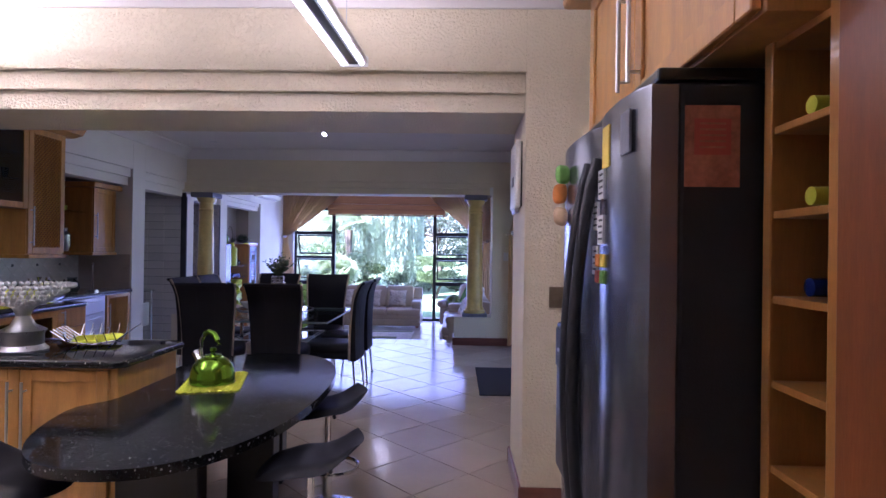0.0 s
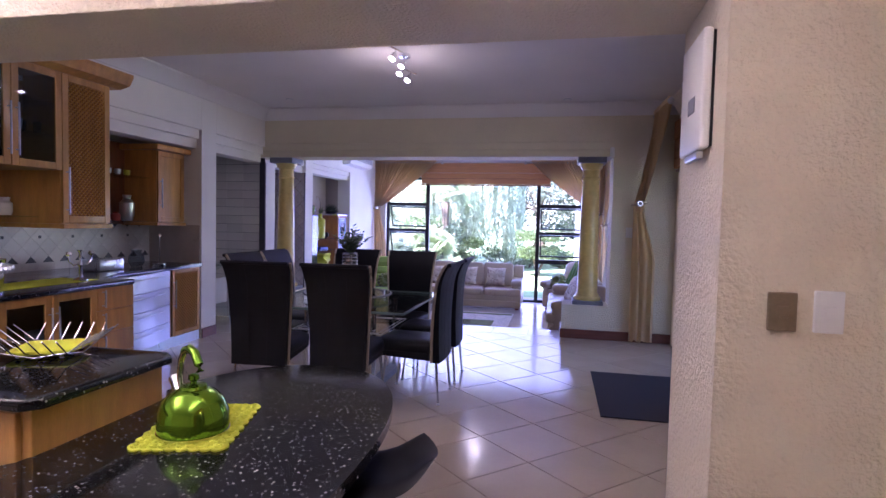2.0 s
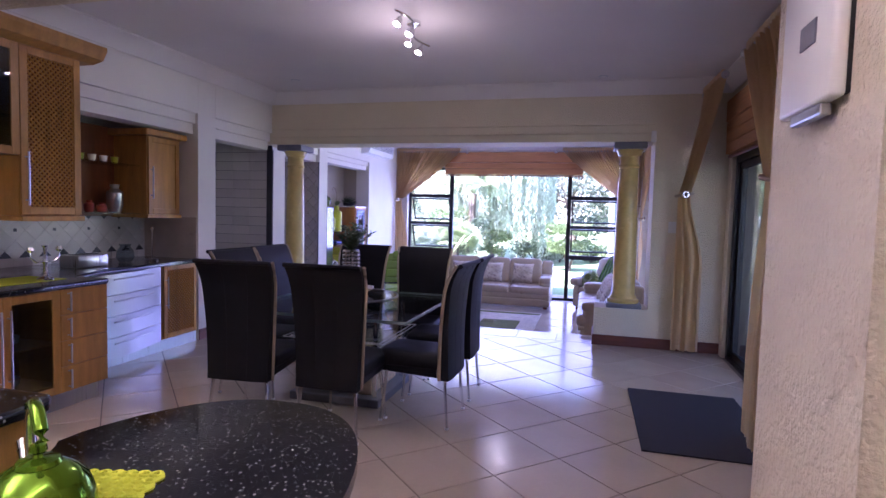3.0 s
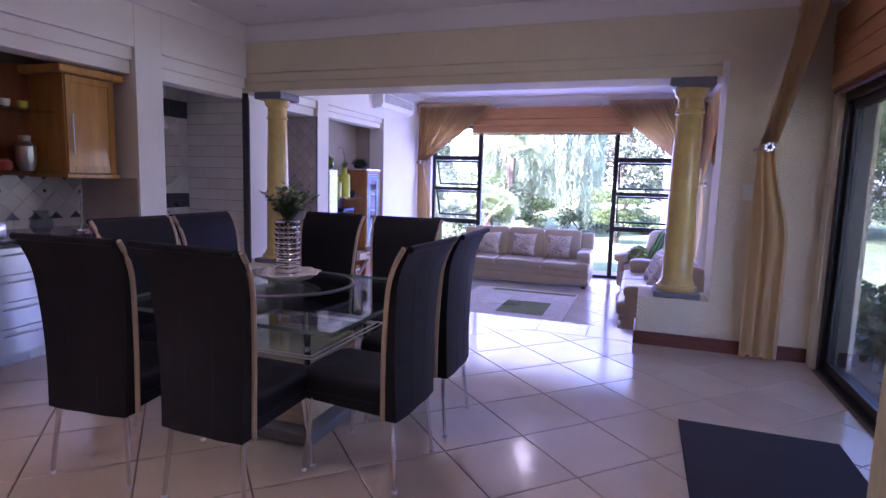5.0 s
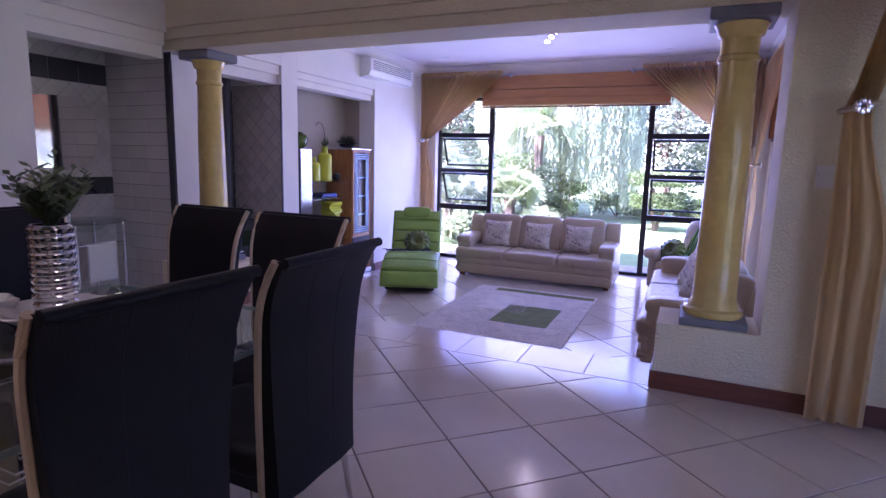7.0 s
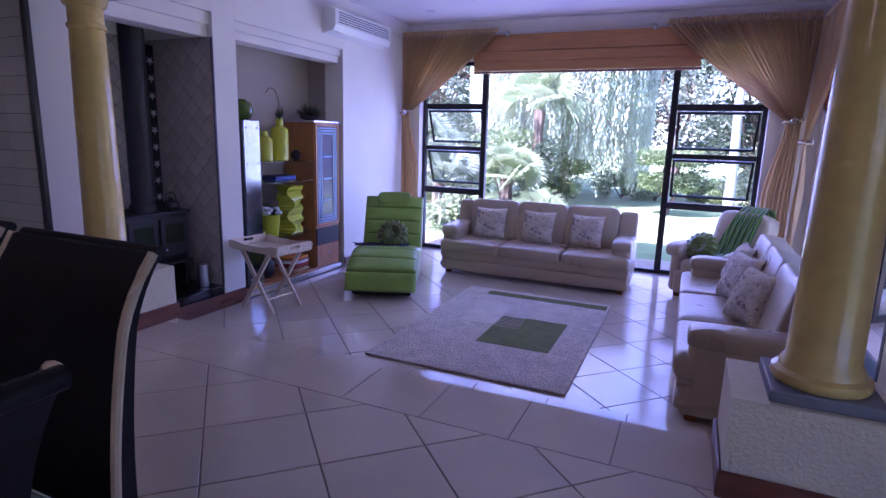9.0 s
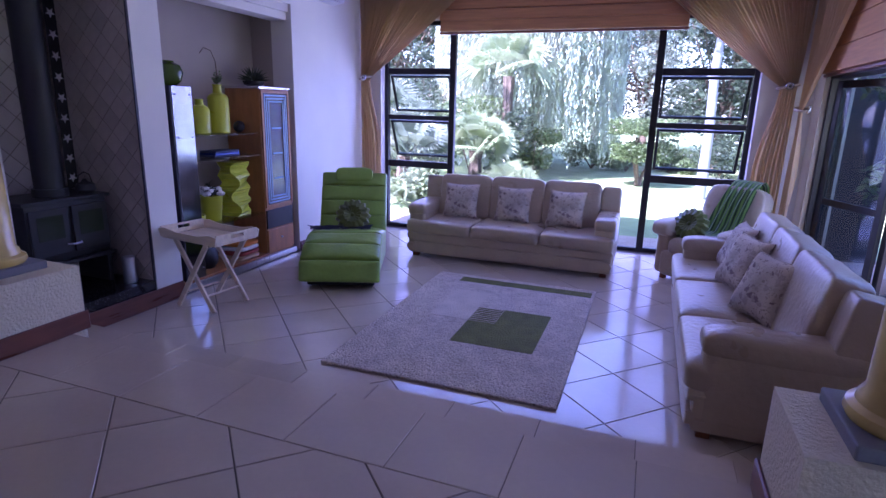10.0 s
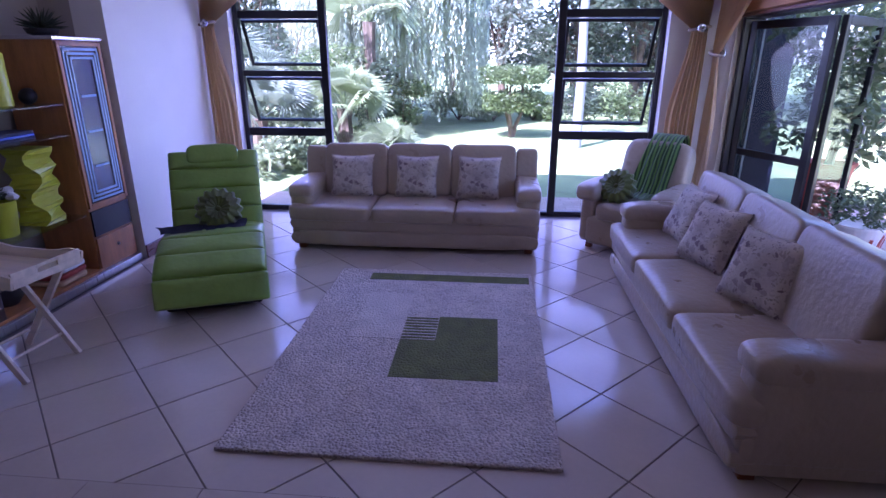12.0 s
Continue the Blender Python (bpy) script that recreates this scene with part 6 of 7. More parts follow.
bottle("vase", "tall lime ceramic bottle vase on the glass shelf", "vase", on_shelf(12.55, 1.55), [(0.10, 0), (0.11, 0.01), (0.11, 0.38), (0.09, 0.41), (0.05, 0.43), (0.045, 0.50), (0.052, 0.52)], LIME, "lime vases")
bottle("vase", "short lime ceramic bottle vase on the glass shelf", "vase", on_shelf(12.27, 1.55), [(0.09, 0), (0.10, 0.01), (0.10, 0.25), (0.08, 0.28), (0.045, 0.30), (0.04, 0.34), (0.047, 0.36)], LIME, "lime vases")
for y in (12.08, 12.86):
    solid("candle_ball", puff((0.13, 0.13, 0.13), (0, 0, 0.064), 1, 1, dents=0.01), CAST_IRON, "dark round candle holder on the glass shelf", "candle holder", smooth=True, at=on_shelf(y, 1.55), group="dark round candle holders")
solid("candle_ball", puff((0.13, 0.13, 0.13), (0, 0, 0.064), 1, 1, dents=0.01), CAST_IRON, "dark round candle holder on the shelf", "candle holder", smooth=True, at=(-4.99, 11.74, LOW + 1.564), group="dark round candle holders")
for k in range(3):
    solid("book", box((-0.11, -0.19, 0), (0.11, 0.19, 0.022), 0.003), (NAVY, BLUE, NAVY)[k], "dark blue book lying on the glass shelf", "book", at=(-5.1, 12.5, LOW + 1.315 + 0.0225 * k), rz=2 * k - 2, group="stacked books")
solid("knitted_ball", puff((0.10, 0.10, 0.10), (0, 0, 0.05), 1, 1, dents=0.015), WHITE, "pale rope ball on the glass shelf", "ornament", smooth=True, at=on_shelf(12.12, 1.30))
zig = bmesh.new()
rows = []
for i in range(17):
    z = 0.62 * i / 16
    tw2 = math.radians(20) * math.sin(i * math.pi / 4)
    h2 = 0.115 + 0.012 * math.sin(i * 1.7)
    rows.append([zig.verts.new((h2 * (cx * math.cos(tw2) - cy * math.sin(tw2)), h2 * (cx * math.sin(tw2) + cy * math.cos(tw2)), z)) for cx, cy in ((-1, -1), (1, -1), (1, 1), (-1, 1))])
for a, b in zip(rows, rows[1:]):
    for k in range(4):
        zig.faces.new((a[k], a[(k + 1) % 4], b[(k + 1) % 4], b[k]))
zig.faces.new(rows[0][::-1])
zig.faces.new(rows[-1])
solid("folded_vase", zig, LIME, "tall lime vase with zigzag folded sides", "vase", at=on_shelf(12.72, 0.60))
fp = thing("flower_pot", "lime bucket pot with white flowers on the glass shelf", "potted flowers", on_shelf(12.33, 0.60))
part("pot", lathe([(0.09, 0), (0.10, 0.01), (0.125, 0.27), (0.135, 0.28), (0.12, 0.28), (0.11, 0.2)], 28), LIME, fp, smooth=True)
fl = bmesh.new()
rnd = random.Random(7)
for k in range(26):
    a, r = rnd.uniform(0, math.tau), 0.14 * math.sqrt(rnd.random())
    puff((0.07, 0.07, 0.05), (r * math.cos(a), r * math.sin(a), 0.33 + 0.05 * rnd.random() - r * 0.3), 1, 1, fl, segments=7, rings=5)
part("blossoms", fl, WHITE, fp, kind="stuff")
part("leaves", sprig(bmesh.new(), (0, 0, 0.26), 10, 0.16, 1.6, 8, 0.07), FOLIAGE_DARK, fp, kind="stuff")
bottle("bowl", "low lime dish on the glass shelf", "dish", on_shelf(12.05, 0.60), [(0.10, 0), (0.12, 0.01), (0.13, 0.10), (0.12, 0.10), (0.09, 0.02)], LIME)
bottle("globe_vase", "round dark green glass vase on the steel tower", "vase", (-5.02, 11.80, LOW + 2.041), [(0.06, 0), (0.11, 0.04), (0.135, 0.12), (0.11, 0.19), (0.06, 0.215), (0.055, 0.23), (0.04, 0.225)], DARK_GREEN)
sp = thing("spiky_plant", "dark spiky succulent in a low bowl on the cabinet", "plant", (-5.15, 13.2, LOW + 2.091))
part("bowl", lathe([(0.05, 0), (0.11, 0.02), (0.13, 0.06), (0.11, 0.06), (0.05, 0.03)], 24), CAST_IRON, sp, smooth=True)
spk = bmesh.new()
for k in range(34):
    a, e = k * 2.4, 0.15 + 1.2 * (k / 34)
    d = Vector((math.cos(a) * math.cos(e), math.sin(a) * math.cos(e), math.sin(e)))
    tube([Vector((0, 0, 0.05)), Vector((0, 0, 0.05)) + d * 0.10, Vector((0, 0, 0.05)) + d * 0.21 - Vector((0, 0, 0.02))], [0.012, 0.012, 0.001], 4, spk)
part("leaves", spk, FOLIAGE_DARK, sp, kind="stuff")
sw = thing("curled_stem", "thin curled stem with green leaves rising from the tall vase", "dried stem", (-5.12, 12.55, LOW + 2.07))
part("stem", tube([(0, 0, -0.12), (0, 0.01, 0.1), (0, 0.0, 0.25), (0, -0.06, 0.36), (0, -0.16, 0.38), (0, -0.22, 0.32)], 0.005, 6), BARK, sw, smooth=True)
part("leaves", sprig(bmesh.new(), (0, 0, 0), 8, 0.16, 0.8, 3, 0.04), FOLIAGE, sw, kind="stuff")
for k in range(4):
    solid("magazine", puff((0.40, 0.34, 0.05), (0, 0, 0.025), 0.25, 0.4, dents=0.012, seed=k), (PEACH, TERRACOTTA, WHITE, ORANGE)[k], "folded patterned cloth on the cabinet floor", "folded cloth", smooth=True, at=(-5.12, 12.7, LOW + 0.101 + 0.051 * k), rz=3 * k, group="folded cloths")
solid("dark_jar", lathe([(0.08, 0), (0.12, 0.06), (0.12, 0.18), (0.07, 0.24), (0.08, 0.27)], 24), CAST_IRON, "black round jar on the cabinet floor", "jar", smooth=True, at=(-5.12, 12.2, LOW + 0.101))


# ---- tray table ----
def tray_table(at, rz):
    t = thing("tray_table", "pale wooden butler tray on crossed folding legs", "tray table", at, rz)
    part("tray_base", box((-0.36, -0.235, 0.655), (0.36, 0.235, 0.668), 0.003), PALE_WOOD, t)
    for s in (-1, 1):
        sec = [(-0.37, 0.668), (0.37, 0.668), (0.39, 0.74), (0.30, 0.755), (0.15, 0.73), (-0.15, 0.73), (-0.30, 0.755), (-0.39, 0.74)]
        bm = bmesh.new()
        a = [bm.verts.new((x, s * 0.235, z)) for x, z in sec]
        b = [bm.verts.new((x, s * 0.250, z)) for x, z in sec]
        bm.faces.new(a), bm.faces.new(b[::-1])
        for k in range(len(a)):
            bm.faces.new((a[k], b[k], b[(k + 1) % len(a)], a[(k + 1) % len(a)]))
        part("long_side", bm, PALE_WOOD, t)
        e = part("end", boxes(((s * 0.37 - 0.008, -0.235, 0.668), (s * 0.37 + 0.008, 0.235, 0.71)), ((s * 0.37 - 0.008, -0.235, 0.71), (s * 0.37 + 0.008, -0.07, 0.76)), ((s * 0.37 - 0.008, 0.07, 0.71), (s * 0.37 + 0.008, 0.235, 0.76)), ((s * 0.37 - 0.008, -0.07, 0.74), (s * 0.37 + 0.008, 0.07, 0.76)), bevel=0.002), PALE_WOOD, t)
    for y, d in ((-0.225, 1), (0.225, 1), (-0.195, -1), (0.195, -1)):
        ang = math.degrees(math.atan2(0.46, 0.65)) * d
        part("leg", box((-0.024, y - 0.012, -0.07), (0.024, y + 0.012, 0.725), 0.003, turn=turn_xyz(0, ang, 0)), PALE_WOOD, t)
    for x in (-0.24, 0.24):
        part("top_rail", tube([(x, -0.20, 0.64), (x, 0.20, 0.64)], 0.012, 8), PALE_WOOD, t)
        part("foot_rail", tube([(x * 0.55, -0.18, 0.327 - 0.327 * 0.55), (x * 0.55, 0.18, 0.327 - 0.327 * 0.55)], 0.010, 8), PALE_WOOD, t)
    return t


tray_table((-4.42, 11.53, LOW), -8)

# ---- air conditioner ----
ac = thing("air_conditioner", "white wall-mounted air conditioner near the ceiling", "air conditioner")
sec = [(0, 0), (0.17, 0.03), (0.205, 0.10), (0.205, 0.28), (0.17, 0.31), (0, 0.31)]
bm = sweep_x([(-y, z) for y, z in sec], 13.12, 14.55)
bmesh.ops.rotate(bm, verts=bm.verts, matrix=turn_xyz(0, 0, 90).to_3x3())
for v in bm.verts:
    v.co += Vector((-4.85, 0, 2.82))
part("case", bm, WHITE_PLASTIC, ac)
part("grille", boxes(*[((-4.646, 13.2, 2.95 + 0.03 * k), (-4.640, 14.47, 2.963 + 0.03 * k)) for k in range(5)]), SLATE, ac, "grey grille lines")
part("louvre", box((-4.72, 13.2, 2.835), (-4.65, 14.47, 2.845), turn=turn_xyz(0, 20, 0)), WHITE, ac)


# ---- scatter cushions and throws ----
FLORAL = speckled("floral_linen", (0.54, 0.46, 0.37), (0.17, 0.11, 0.12), 17, 0.40, 0.85, (0.30, 0.25, 0.20), 0.022)


def scatter(name, label, at, size, thick, tilt, rz, mat, group=""):
    """A square cushion with pinched corners, standing on its lower edge."""
    bm = bmesh.new()
    n = 18
    for side in (1, -1):
        g = []
        for i in range(n + 1):
            row = []
            for j in range(n + 1):
                u, v = -1 + 2 * i / n, -1 + 2 * j / n
                pin = 1 - 0.10 * (1 - u * u) * v * v
                pin2 = 1 - 0.10 * (1 - v * v) * u * u
                h = thick / 2 * ((1 - u ** 4) * (1 - v ** 4)) ** 0.6 * (1 + 0.15 * noise.noise(Vector((u * 2 + at[0] * 9, v * 2 + at[1] * 7, side))))
                row.append(bm.verts.new((u * pin2 * size / 2, side * h, v * pin * size / 2 + size / 2)))
            g.append(row)
        for i in range(n):
            for j in range(n):
                bm.faces.new((g[i][j], g[i + 1][j], g[i + 1][j + 1], g[i][j + 1]))
    bmesh.ops.remove_doubles(bm, verts=bm.verts, dist=0.0008)
    c = thing(name, label, "cushion", at, rz, group)
    p = part("cover", bm, mat, c, smooth=True)
    p.matrix_basis = turn_xyz(tilt)
    w = part("piping", tube([(x * size / 2, 0, z * size / 2 + size / 2) for x, z in [(-1, -1), (-0.5, -0.93), (0, -0.9), (0.5, -0.93), (1, -1), (0.93, -0.5), (0.9, 0), (0.93, 0.5), (1, 1), (0.5, 0.93), (0, 0.9), (-0.5, 0.93), (-1, 1), (-0.93, 0.5), (-0.9, 0), (-0.93, -0.5)]], 0.006, 6, closed=True), mat, c)
    w.matrix_basis = turn_xyz(tilt)
    return c


SEAT = LOW + 0.485
for x, a in ((-2.90, 4), (-2.20, -3), (-1.53, -6)):
    scatter("scatter_cushion", "cream floral cushion leaning on the sofa back", (x, 14.40, SEAT), 0.47, 0.17, -20, a, FLORAL, "floral cushions")
for y, a, dx in ((13.13, -84, 0.0), (12.52, -70, -0.02), (11.80, -62, 0.04)):
    scatter("scatter_cushion", "cream floral cushion leaning on the long sofa", (0.15 + dx, y, SEAT), 0.48, 0.17, -24, a, FLORAL, "floral cushions")


def pleated(at, tilt, rz):
    """A round cushion with gathered pleats and a button."""
    c = thing("round_cushion", "round olive silk cushion with gathered pleats", "cushion", at, rz, "round cushions")
    bm = lathe([(0.01, -0.06), (0.10, -0.10), (0.17, -0.07), (0.195, 0), (0.17, 0.07), (0.10, 0.10), (0.035, 0.065), (0.01, 0.045)], 90, ripple=0.075, waves=15)
    p = part("cover", bm, OLIVE_SILK, c, smooth=True)
    p.matrix_basis = turn_xyz(tilt)
    b = part("button", puff((0.05, 0.05, 0.03), (0, 0, 0.055), 1, 1, segments=12, rings=6), OLIVE_SILK, c, smooth=True)
    b.matrix_basis = turn_xyz(tilt)


pleated((-0.08, 14.36, LOW + 0.66), 62, -30)
pleated((-3.80, 13.16, LOW + 0.64), 62, 22)

STRIPE = material("green_striped_velvet", (0.10, 0.24, 0.03), 0.6, spread=0.2, bump=0.3, sheen=0.6)
nt = STRIPE.node_tree
wv = nt.nodes.new("ShaderNodeTexWave")
wv.inputs["Scale"].default_value, wv.inputs["Distortion"].default_value = 9.0, 1.5
tcs = nt.nodes.new("ShaderNodeTexCoord")
nt.links.new(tcs.outputs["Object"], wv.inputs["Vector"])
rampn = nt.nodes.new("ShaderNodeMix")
rampn.data_type = "RGBA"
rampn.inputs[6].default_value, rampn.inputs[7].default_value = (0.018, 0.065, 0.008, 1), (0.24, 0.46, 0.08, 1)
nt.links.new(wv.outputs[0], rampn.inputs[0])
nt.links.new(rampn.outputs[2], nt.nodes["Principled BSDF"].inputs["Base Color"])


def draped(name, label, at, rz, path, width, mat, folds, seed):
    """Cloth hanging along a path in y and z, with folds across its width."""
    bm = bmesh.new()
    g = []
    n = 40
    for i, (y, z) in enumerate(path):
        row = []
        wob = 0.03 * noise.noise(Vector((i * 0.3, seed, 0)))
        for j in range(n + 1):
            u = -1 + 2 * j / n
            f = 0.012 * math.sin(u * folds + 0.5 * i) + 0.010 * noise.noise(Vector((u * 4, i * 0.4, seed)))
            row.append(bm.verts.new((u * width / 2 * (1 + 0.08 * math.sin(i * 0.7 + seed)) + wob, y - f, z + abs(f) * 0.6)))
        g.append(row)
    for a, b in zip(g, g[1:]):
        for j in range(n):
            bm.faces.new((a[j], a[j + 1], b[j + 1], b[j]))
    bmesh.ops.solidify(bm, geom=bm.faces[:], thickness=0.008)
    return solid(name, bm, mat, label, "throw", smooth=True, at=at, rz=rz)


draped("throw", "green striped velvet throw over the armchair back", (-0.06, 14.03, LOW), -38, [(1.10, 0.75), (1.07, 0.95), (1.03, 1.10), (0.95, 1.16), (0.85, 1.14), (0.76, 1.07), (0.68, 0.95), (0.61, 0.82), (0.54, 0.68), (0.47, 0.59), (0.36, 0.57), (0.24, 0.57)], 0.36, STRIPE, 15, 2.2)
draped("blanket", "navy striped blanket folded across the chaise longue", (-3.55, 12.42, LOW), 30, [(0.52, 0.53), (0.62, 0.535), (0.72, 0.53), (0.82, 0.515), (0.90, 0.495)], 0.72, NAVY, 9, 5.1)


# ---- garden ----
GROUND = -0.47
solid("ground", box((-300, -200, -0.9), (300, 400, GROUND)), LAWN, "sunlit mown lawn", "lawn", "structure")
pv = solid("pavement", boxes(((-5.0, 15.76, -0.6), (1.46, 16.9, GROUND + 0.02)), ((1.46, 4.0, -0.6), (6.5, 16.9, GROUND + 0.02))), GROUT, "clay brick paving outside the doors", "paving", "structure")
pm = finish("paver", box((-0.118, -0.058, 0), (0.118, 0.058, 0.02), 0.004, segments=1), PAVING)
for i in range(27):
    for j in range(9):
        ob = new("paver", pm)
        ob.parent = pv
        ob.matrix_basis = P(-4.9 + 0.24 * i + (0.12 if j % 2 else 0), 15.83 + 0.12 * j, GROUND + 0.02)
pm2 = bmesh.new()
for i in range(20):
    for j in range(104):
        box((1.50 + 0.24 * i, 4.05 + 0.12 * j, GROUND + 0.02), (1.736 + 0.24 * i, 4.166 + 0.12 * j, GROUND + 0.04), 0, pm2)
part("paver_field", pm2, PAVING, pv, kind="stuff")


def leaves(bm, centre, radius, n, size, rnd, squash=1.0, droop=0.0):
    """Scatters small folded leaves through a lumpy ball."""
    cx, cy, cz = centre
    for _ in range(n):
        d = Vector((rnd.gauss(0, 1), rnd.gauss(0, 1), rnd.gauss(0, 1))).normalized()
        r = radius * (0.45 + 0.55 * rnd.random() ** 0.5)
        p = Vector((cx + d.x * r, cy + d.y * r, cz + d.z * r * squash))
        a = Vector((rnd.uniform(-1, 1), rnd.uniform(-1, 1), rnd.uniform(-0.6, 0.6) - droop)).normalized()
        s = a.cross(Vector((rnd.uniform(-1, 1), rnd.uniform(-1, 1), rnd.uniform(-1, 1)))).normalized()
        L = size * rnd.uniform(0.6, 1.4)
        bm.faces.new([bm.verts.new(q) for q in (p, p + a * L * 0.5 + s * L * 0.22, p + a * L, p + a * L * 0.5 - s * L * 0.22)])


def shrub(name, label, at, r, h, seed, mat, clumps=9, n=260, size=0.13):
    rnd = random.Random(seed)
    s = thing(name, label, "shrub", at)
    st = bmesh.new()
    for k in range(4):
        a = k * 1.7
        tube([(0, 0, 0), (0.2 * r * math.cos(a), 0.2 * r * math.sin(a), h * 0.3), (0.5 * r * math.cos(a), 0.5 * r * math.sin(a), h * 0.7)], [0.03, 0.02, 0.008], 5, st)
    part("stems", st, BARK, s)
    bm = bmesh.new()
    for k in range(clumps):
        a, q = rnd.uniform(0, math.tau), r * math.sqrt(rnd.random()) * 0.8
        z = h * rnd.uniform(0.25, 0.8)
        leaves(bm, (q * math.cos(a), q * math.sin(a), z), r * rnd.uniform(0.3, 0.5), n, size, rnd, 0.8)
    part("foliage", bm, mat, s, kind="stuff")
    return s


def tree(name, label, at, h, r, seed, mat, trunk=0.14, clumps=16, n=300, size=0.2, low=0.45):
    rnd = random.Random(seed)
    t = thing(name, label, "tree", at)
    bend = [(0.15 * math.sin(k * 1.3 + seed), 0.15 * math.cos(k * 1.7 + seed), h * 0.8 * k / 5) for k in range(6)]
    part("trunk", tube(bend, [trunk * (1 - 0.13 * k) for k in range(6)], 9), BARK, t, smooth=True)
    lim, cr = bmesh.new(), bmesh.new()
    for k in range(clumps):
        a, q = k * 2.4, r * rnd.uniform(0.3, 1.0)
        z = h * rnd.uniform(low, 1.0)
        tip = Vector((q * math.cos(a), q * math.sin(a), z))
        b = Vector(bend[min(4, 1 + k % 4)])
        tube([b, b.lerp(tip, 0.5) + Vector((0, 0, 0.2)), tip], [trunk * 0.35, trunk * 0.2, 0.012], 5, lim)
        leaves(cr, tip, r * rnd.uniform(0.28, 0.45), n, size, rnd, 0.75)
    part("limbs", lim, BARK, t)
    part("crown", cr, mat, t, kind="stuff")
    return t


def palm(at, trunk_h, n, L, seed, mat, label):
    """A fan palm: each frond is a stalk with a pleated fan of pointed leaflets."""
    rnd = random.Random(seed)
    t = thing("palm", label, "palm", at)
    if trunk_h > 0.1:
        part("trunk", lathe([(0.17, 0), (0.13, 0.1), (0.15, trunk_h * 0.5), (0.13, trunk_h * 0.8), (0.16, trunk_h)], 14, ripple=0.08, waves=7), BARK, t)
    fr = bmesh.new()
    for k in range(n):
        a, e = k * 2.4, math.radians(rnd.uniform(5, 85))
        d = Vector((math.cos(a) * math.cos(e), math.sin(a) * math.cos(e), math.sin(e)))
        base = Vector((0, 0, trunk_h))
        hub = base + d * L * 0.45
        tube([base, hub], [0.014, 0.008], 4, fr)
        side = d.cross(Vector((0, 0, 1))).normalized()
        side.rotate(Matrix.Rotation(rnd.uniform(-1.1, 1.1), 3, d))
        for j in range(25):
            q = math.radians(-84 + 7 * j)
            w = (d * math.cos(q) + side * math.sin(q)).normalized()
            nn = w.cross(side.cross(d)).normalized() * 0.022
            tip = hub + w * L * 0.55 * rnd.uniform(0.85, 1.1) - Vector((0, 0, 0.12 * L))
            mid = hub + w * L * 0.32
            fr.faces.new([fr.verts.new(p) for p in (hub, mid + nn, tip, mid - nn)])
    part("fronds", fr, mat, t, kind="stuff")
    return t


def willow(at, h, r, seed, strands):
    """A weeping willow: strings of narrow leaves hang from arching limbs."""
    rnd = random.Random(seed)
    t = thing("willow_tree", "tall pale green weeping willow with trailing strands", "tree", at)
    part("trunk", tube([(0, 0, 0), (0.1, 0.1, h * 0.3), (-0.1, 0.1, h * 0.6), (0, 0, h * 0.85)], [0.35, 0.28, 0.2, 0.1], 10), BARK, t, smooth=True)
    lim, lf = bmesh.new(), bmesh.new()
    for k in range(14):
        a = k * 2.4
        q = r * rnd.uniform(0.5, 1)
        tube([(0, 0, h * 0.6), (0.5 * q * math.cos(a), 0.5 * q * math.sin(a), h * 0.97), (q * math.cos(a), q * math.sin(a), h * 0.85)], [0.1, 0.06, 0.02], 6, lim)
    for _ in range(strands):
        a, q = rnd.uniform(0, math.tau), r * math.sqrt(rnd.random())
        lump = 0.8 + 0.35 * noise.noise(Vector((q * math.cos(a) * 0.9, q * math.sin(a) * 0.9, seed)))
        top = h * (1.0 - 0.25 * (q / r) ** 2) * rnd.uniform(0.75, 1.0)
        bot = max(0.25, top - h * rnd.uniform(0.25, 0.75) * lump)
        x, y = q * math.cos(a), q * math.sin(a)
        m = int((top - bot) / 0.13)
        sway = rnd.uniform(-0.1, 0.1)
        for j in range(m):
            z = top - 0.13 * j
            b = rnd.uniform(0, math.tau)
            p = Vector((x + sway * j / m + rnd.uniform(-0.04, 0.04), y + rnd.uniform(-0.04, 0.04), z))
            w = Vector((math.cos(b) * 0.05, math.sin(b) * 0.05, -0.15))
            s = Vector((-math.sin(b), math.cos(b), 0)) * 0.024
            lf.faces.new([lf.verts.new(v) for v in (p, p + w * 0.5 + s, p + w, p + w * 0.5 - s)])
    part("limbs", lim, BARK, t)
    part("strands", lf, WILLOW, t, kind="stuff")
    return t


WILLOW = material("willow_leaf", (0.40, 0.44, 0.32), 0.4, spread=0.5, scale=1.2, grain=15, bump=0)
PALM_LEAF = material("palm_leaf", (0.24, 0.29, 0.15), 0.35, spread=0.4, scale=2, grain=15, bump=0)
GREY_LEAF = material("grey_leaf", (0.17, 0.20, 0.16), 0.35, spread=0.5, scale=1.5, grain=15, bump=0)
translucent(WILLOW, (0.62, 0.66, 0.54), 0.35)
translucent(PALM_LEAF, (0.40, 0.45, 0.27), 0.3)
translucent(GREY_LEAF, (0.25, 0.30, 0.20), 0.3)
willow((-4.7, 26.6, GROUND), 8.2, 3.1, 3, 8500)
palm((-4.42, 20.0, GROUND), 1.05, 30, 1.08, 1, PALM_LEAF, "fan palm with a short shaggy trunk")
palm((-3.45, 19.4, GROUND), 0.15, 24, 0.95, 2, PALM_LEAF, "low fan palm beside the lawn")
palm((-5.9, 19.2, GROUND), 0.9, 24, 1.35, 3, GREY_LEAF, "grey-green fan palm in the border")
palm((-7.0, 21.0, GROUND), 1.5, 24, 1.5, 4, GREY_LEAF, "grey-green fan palm in the border")
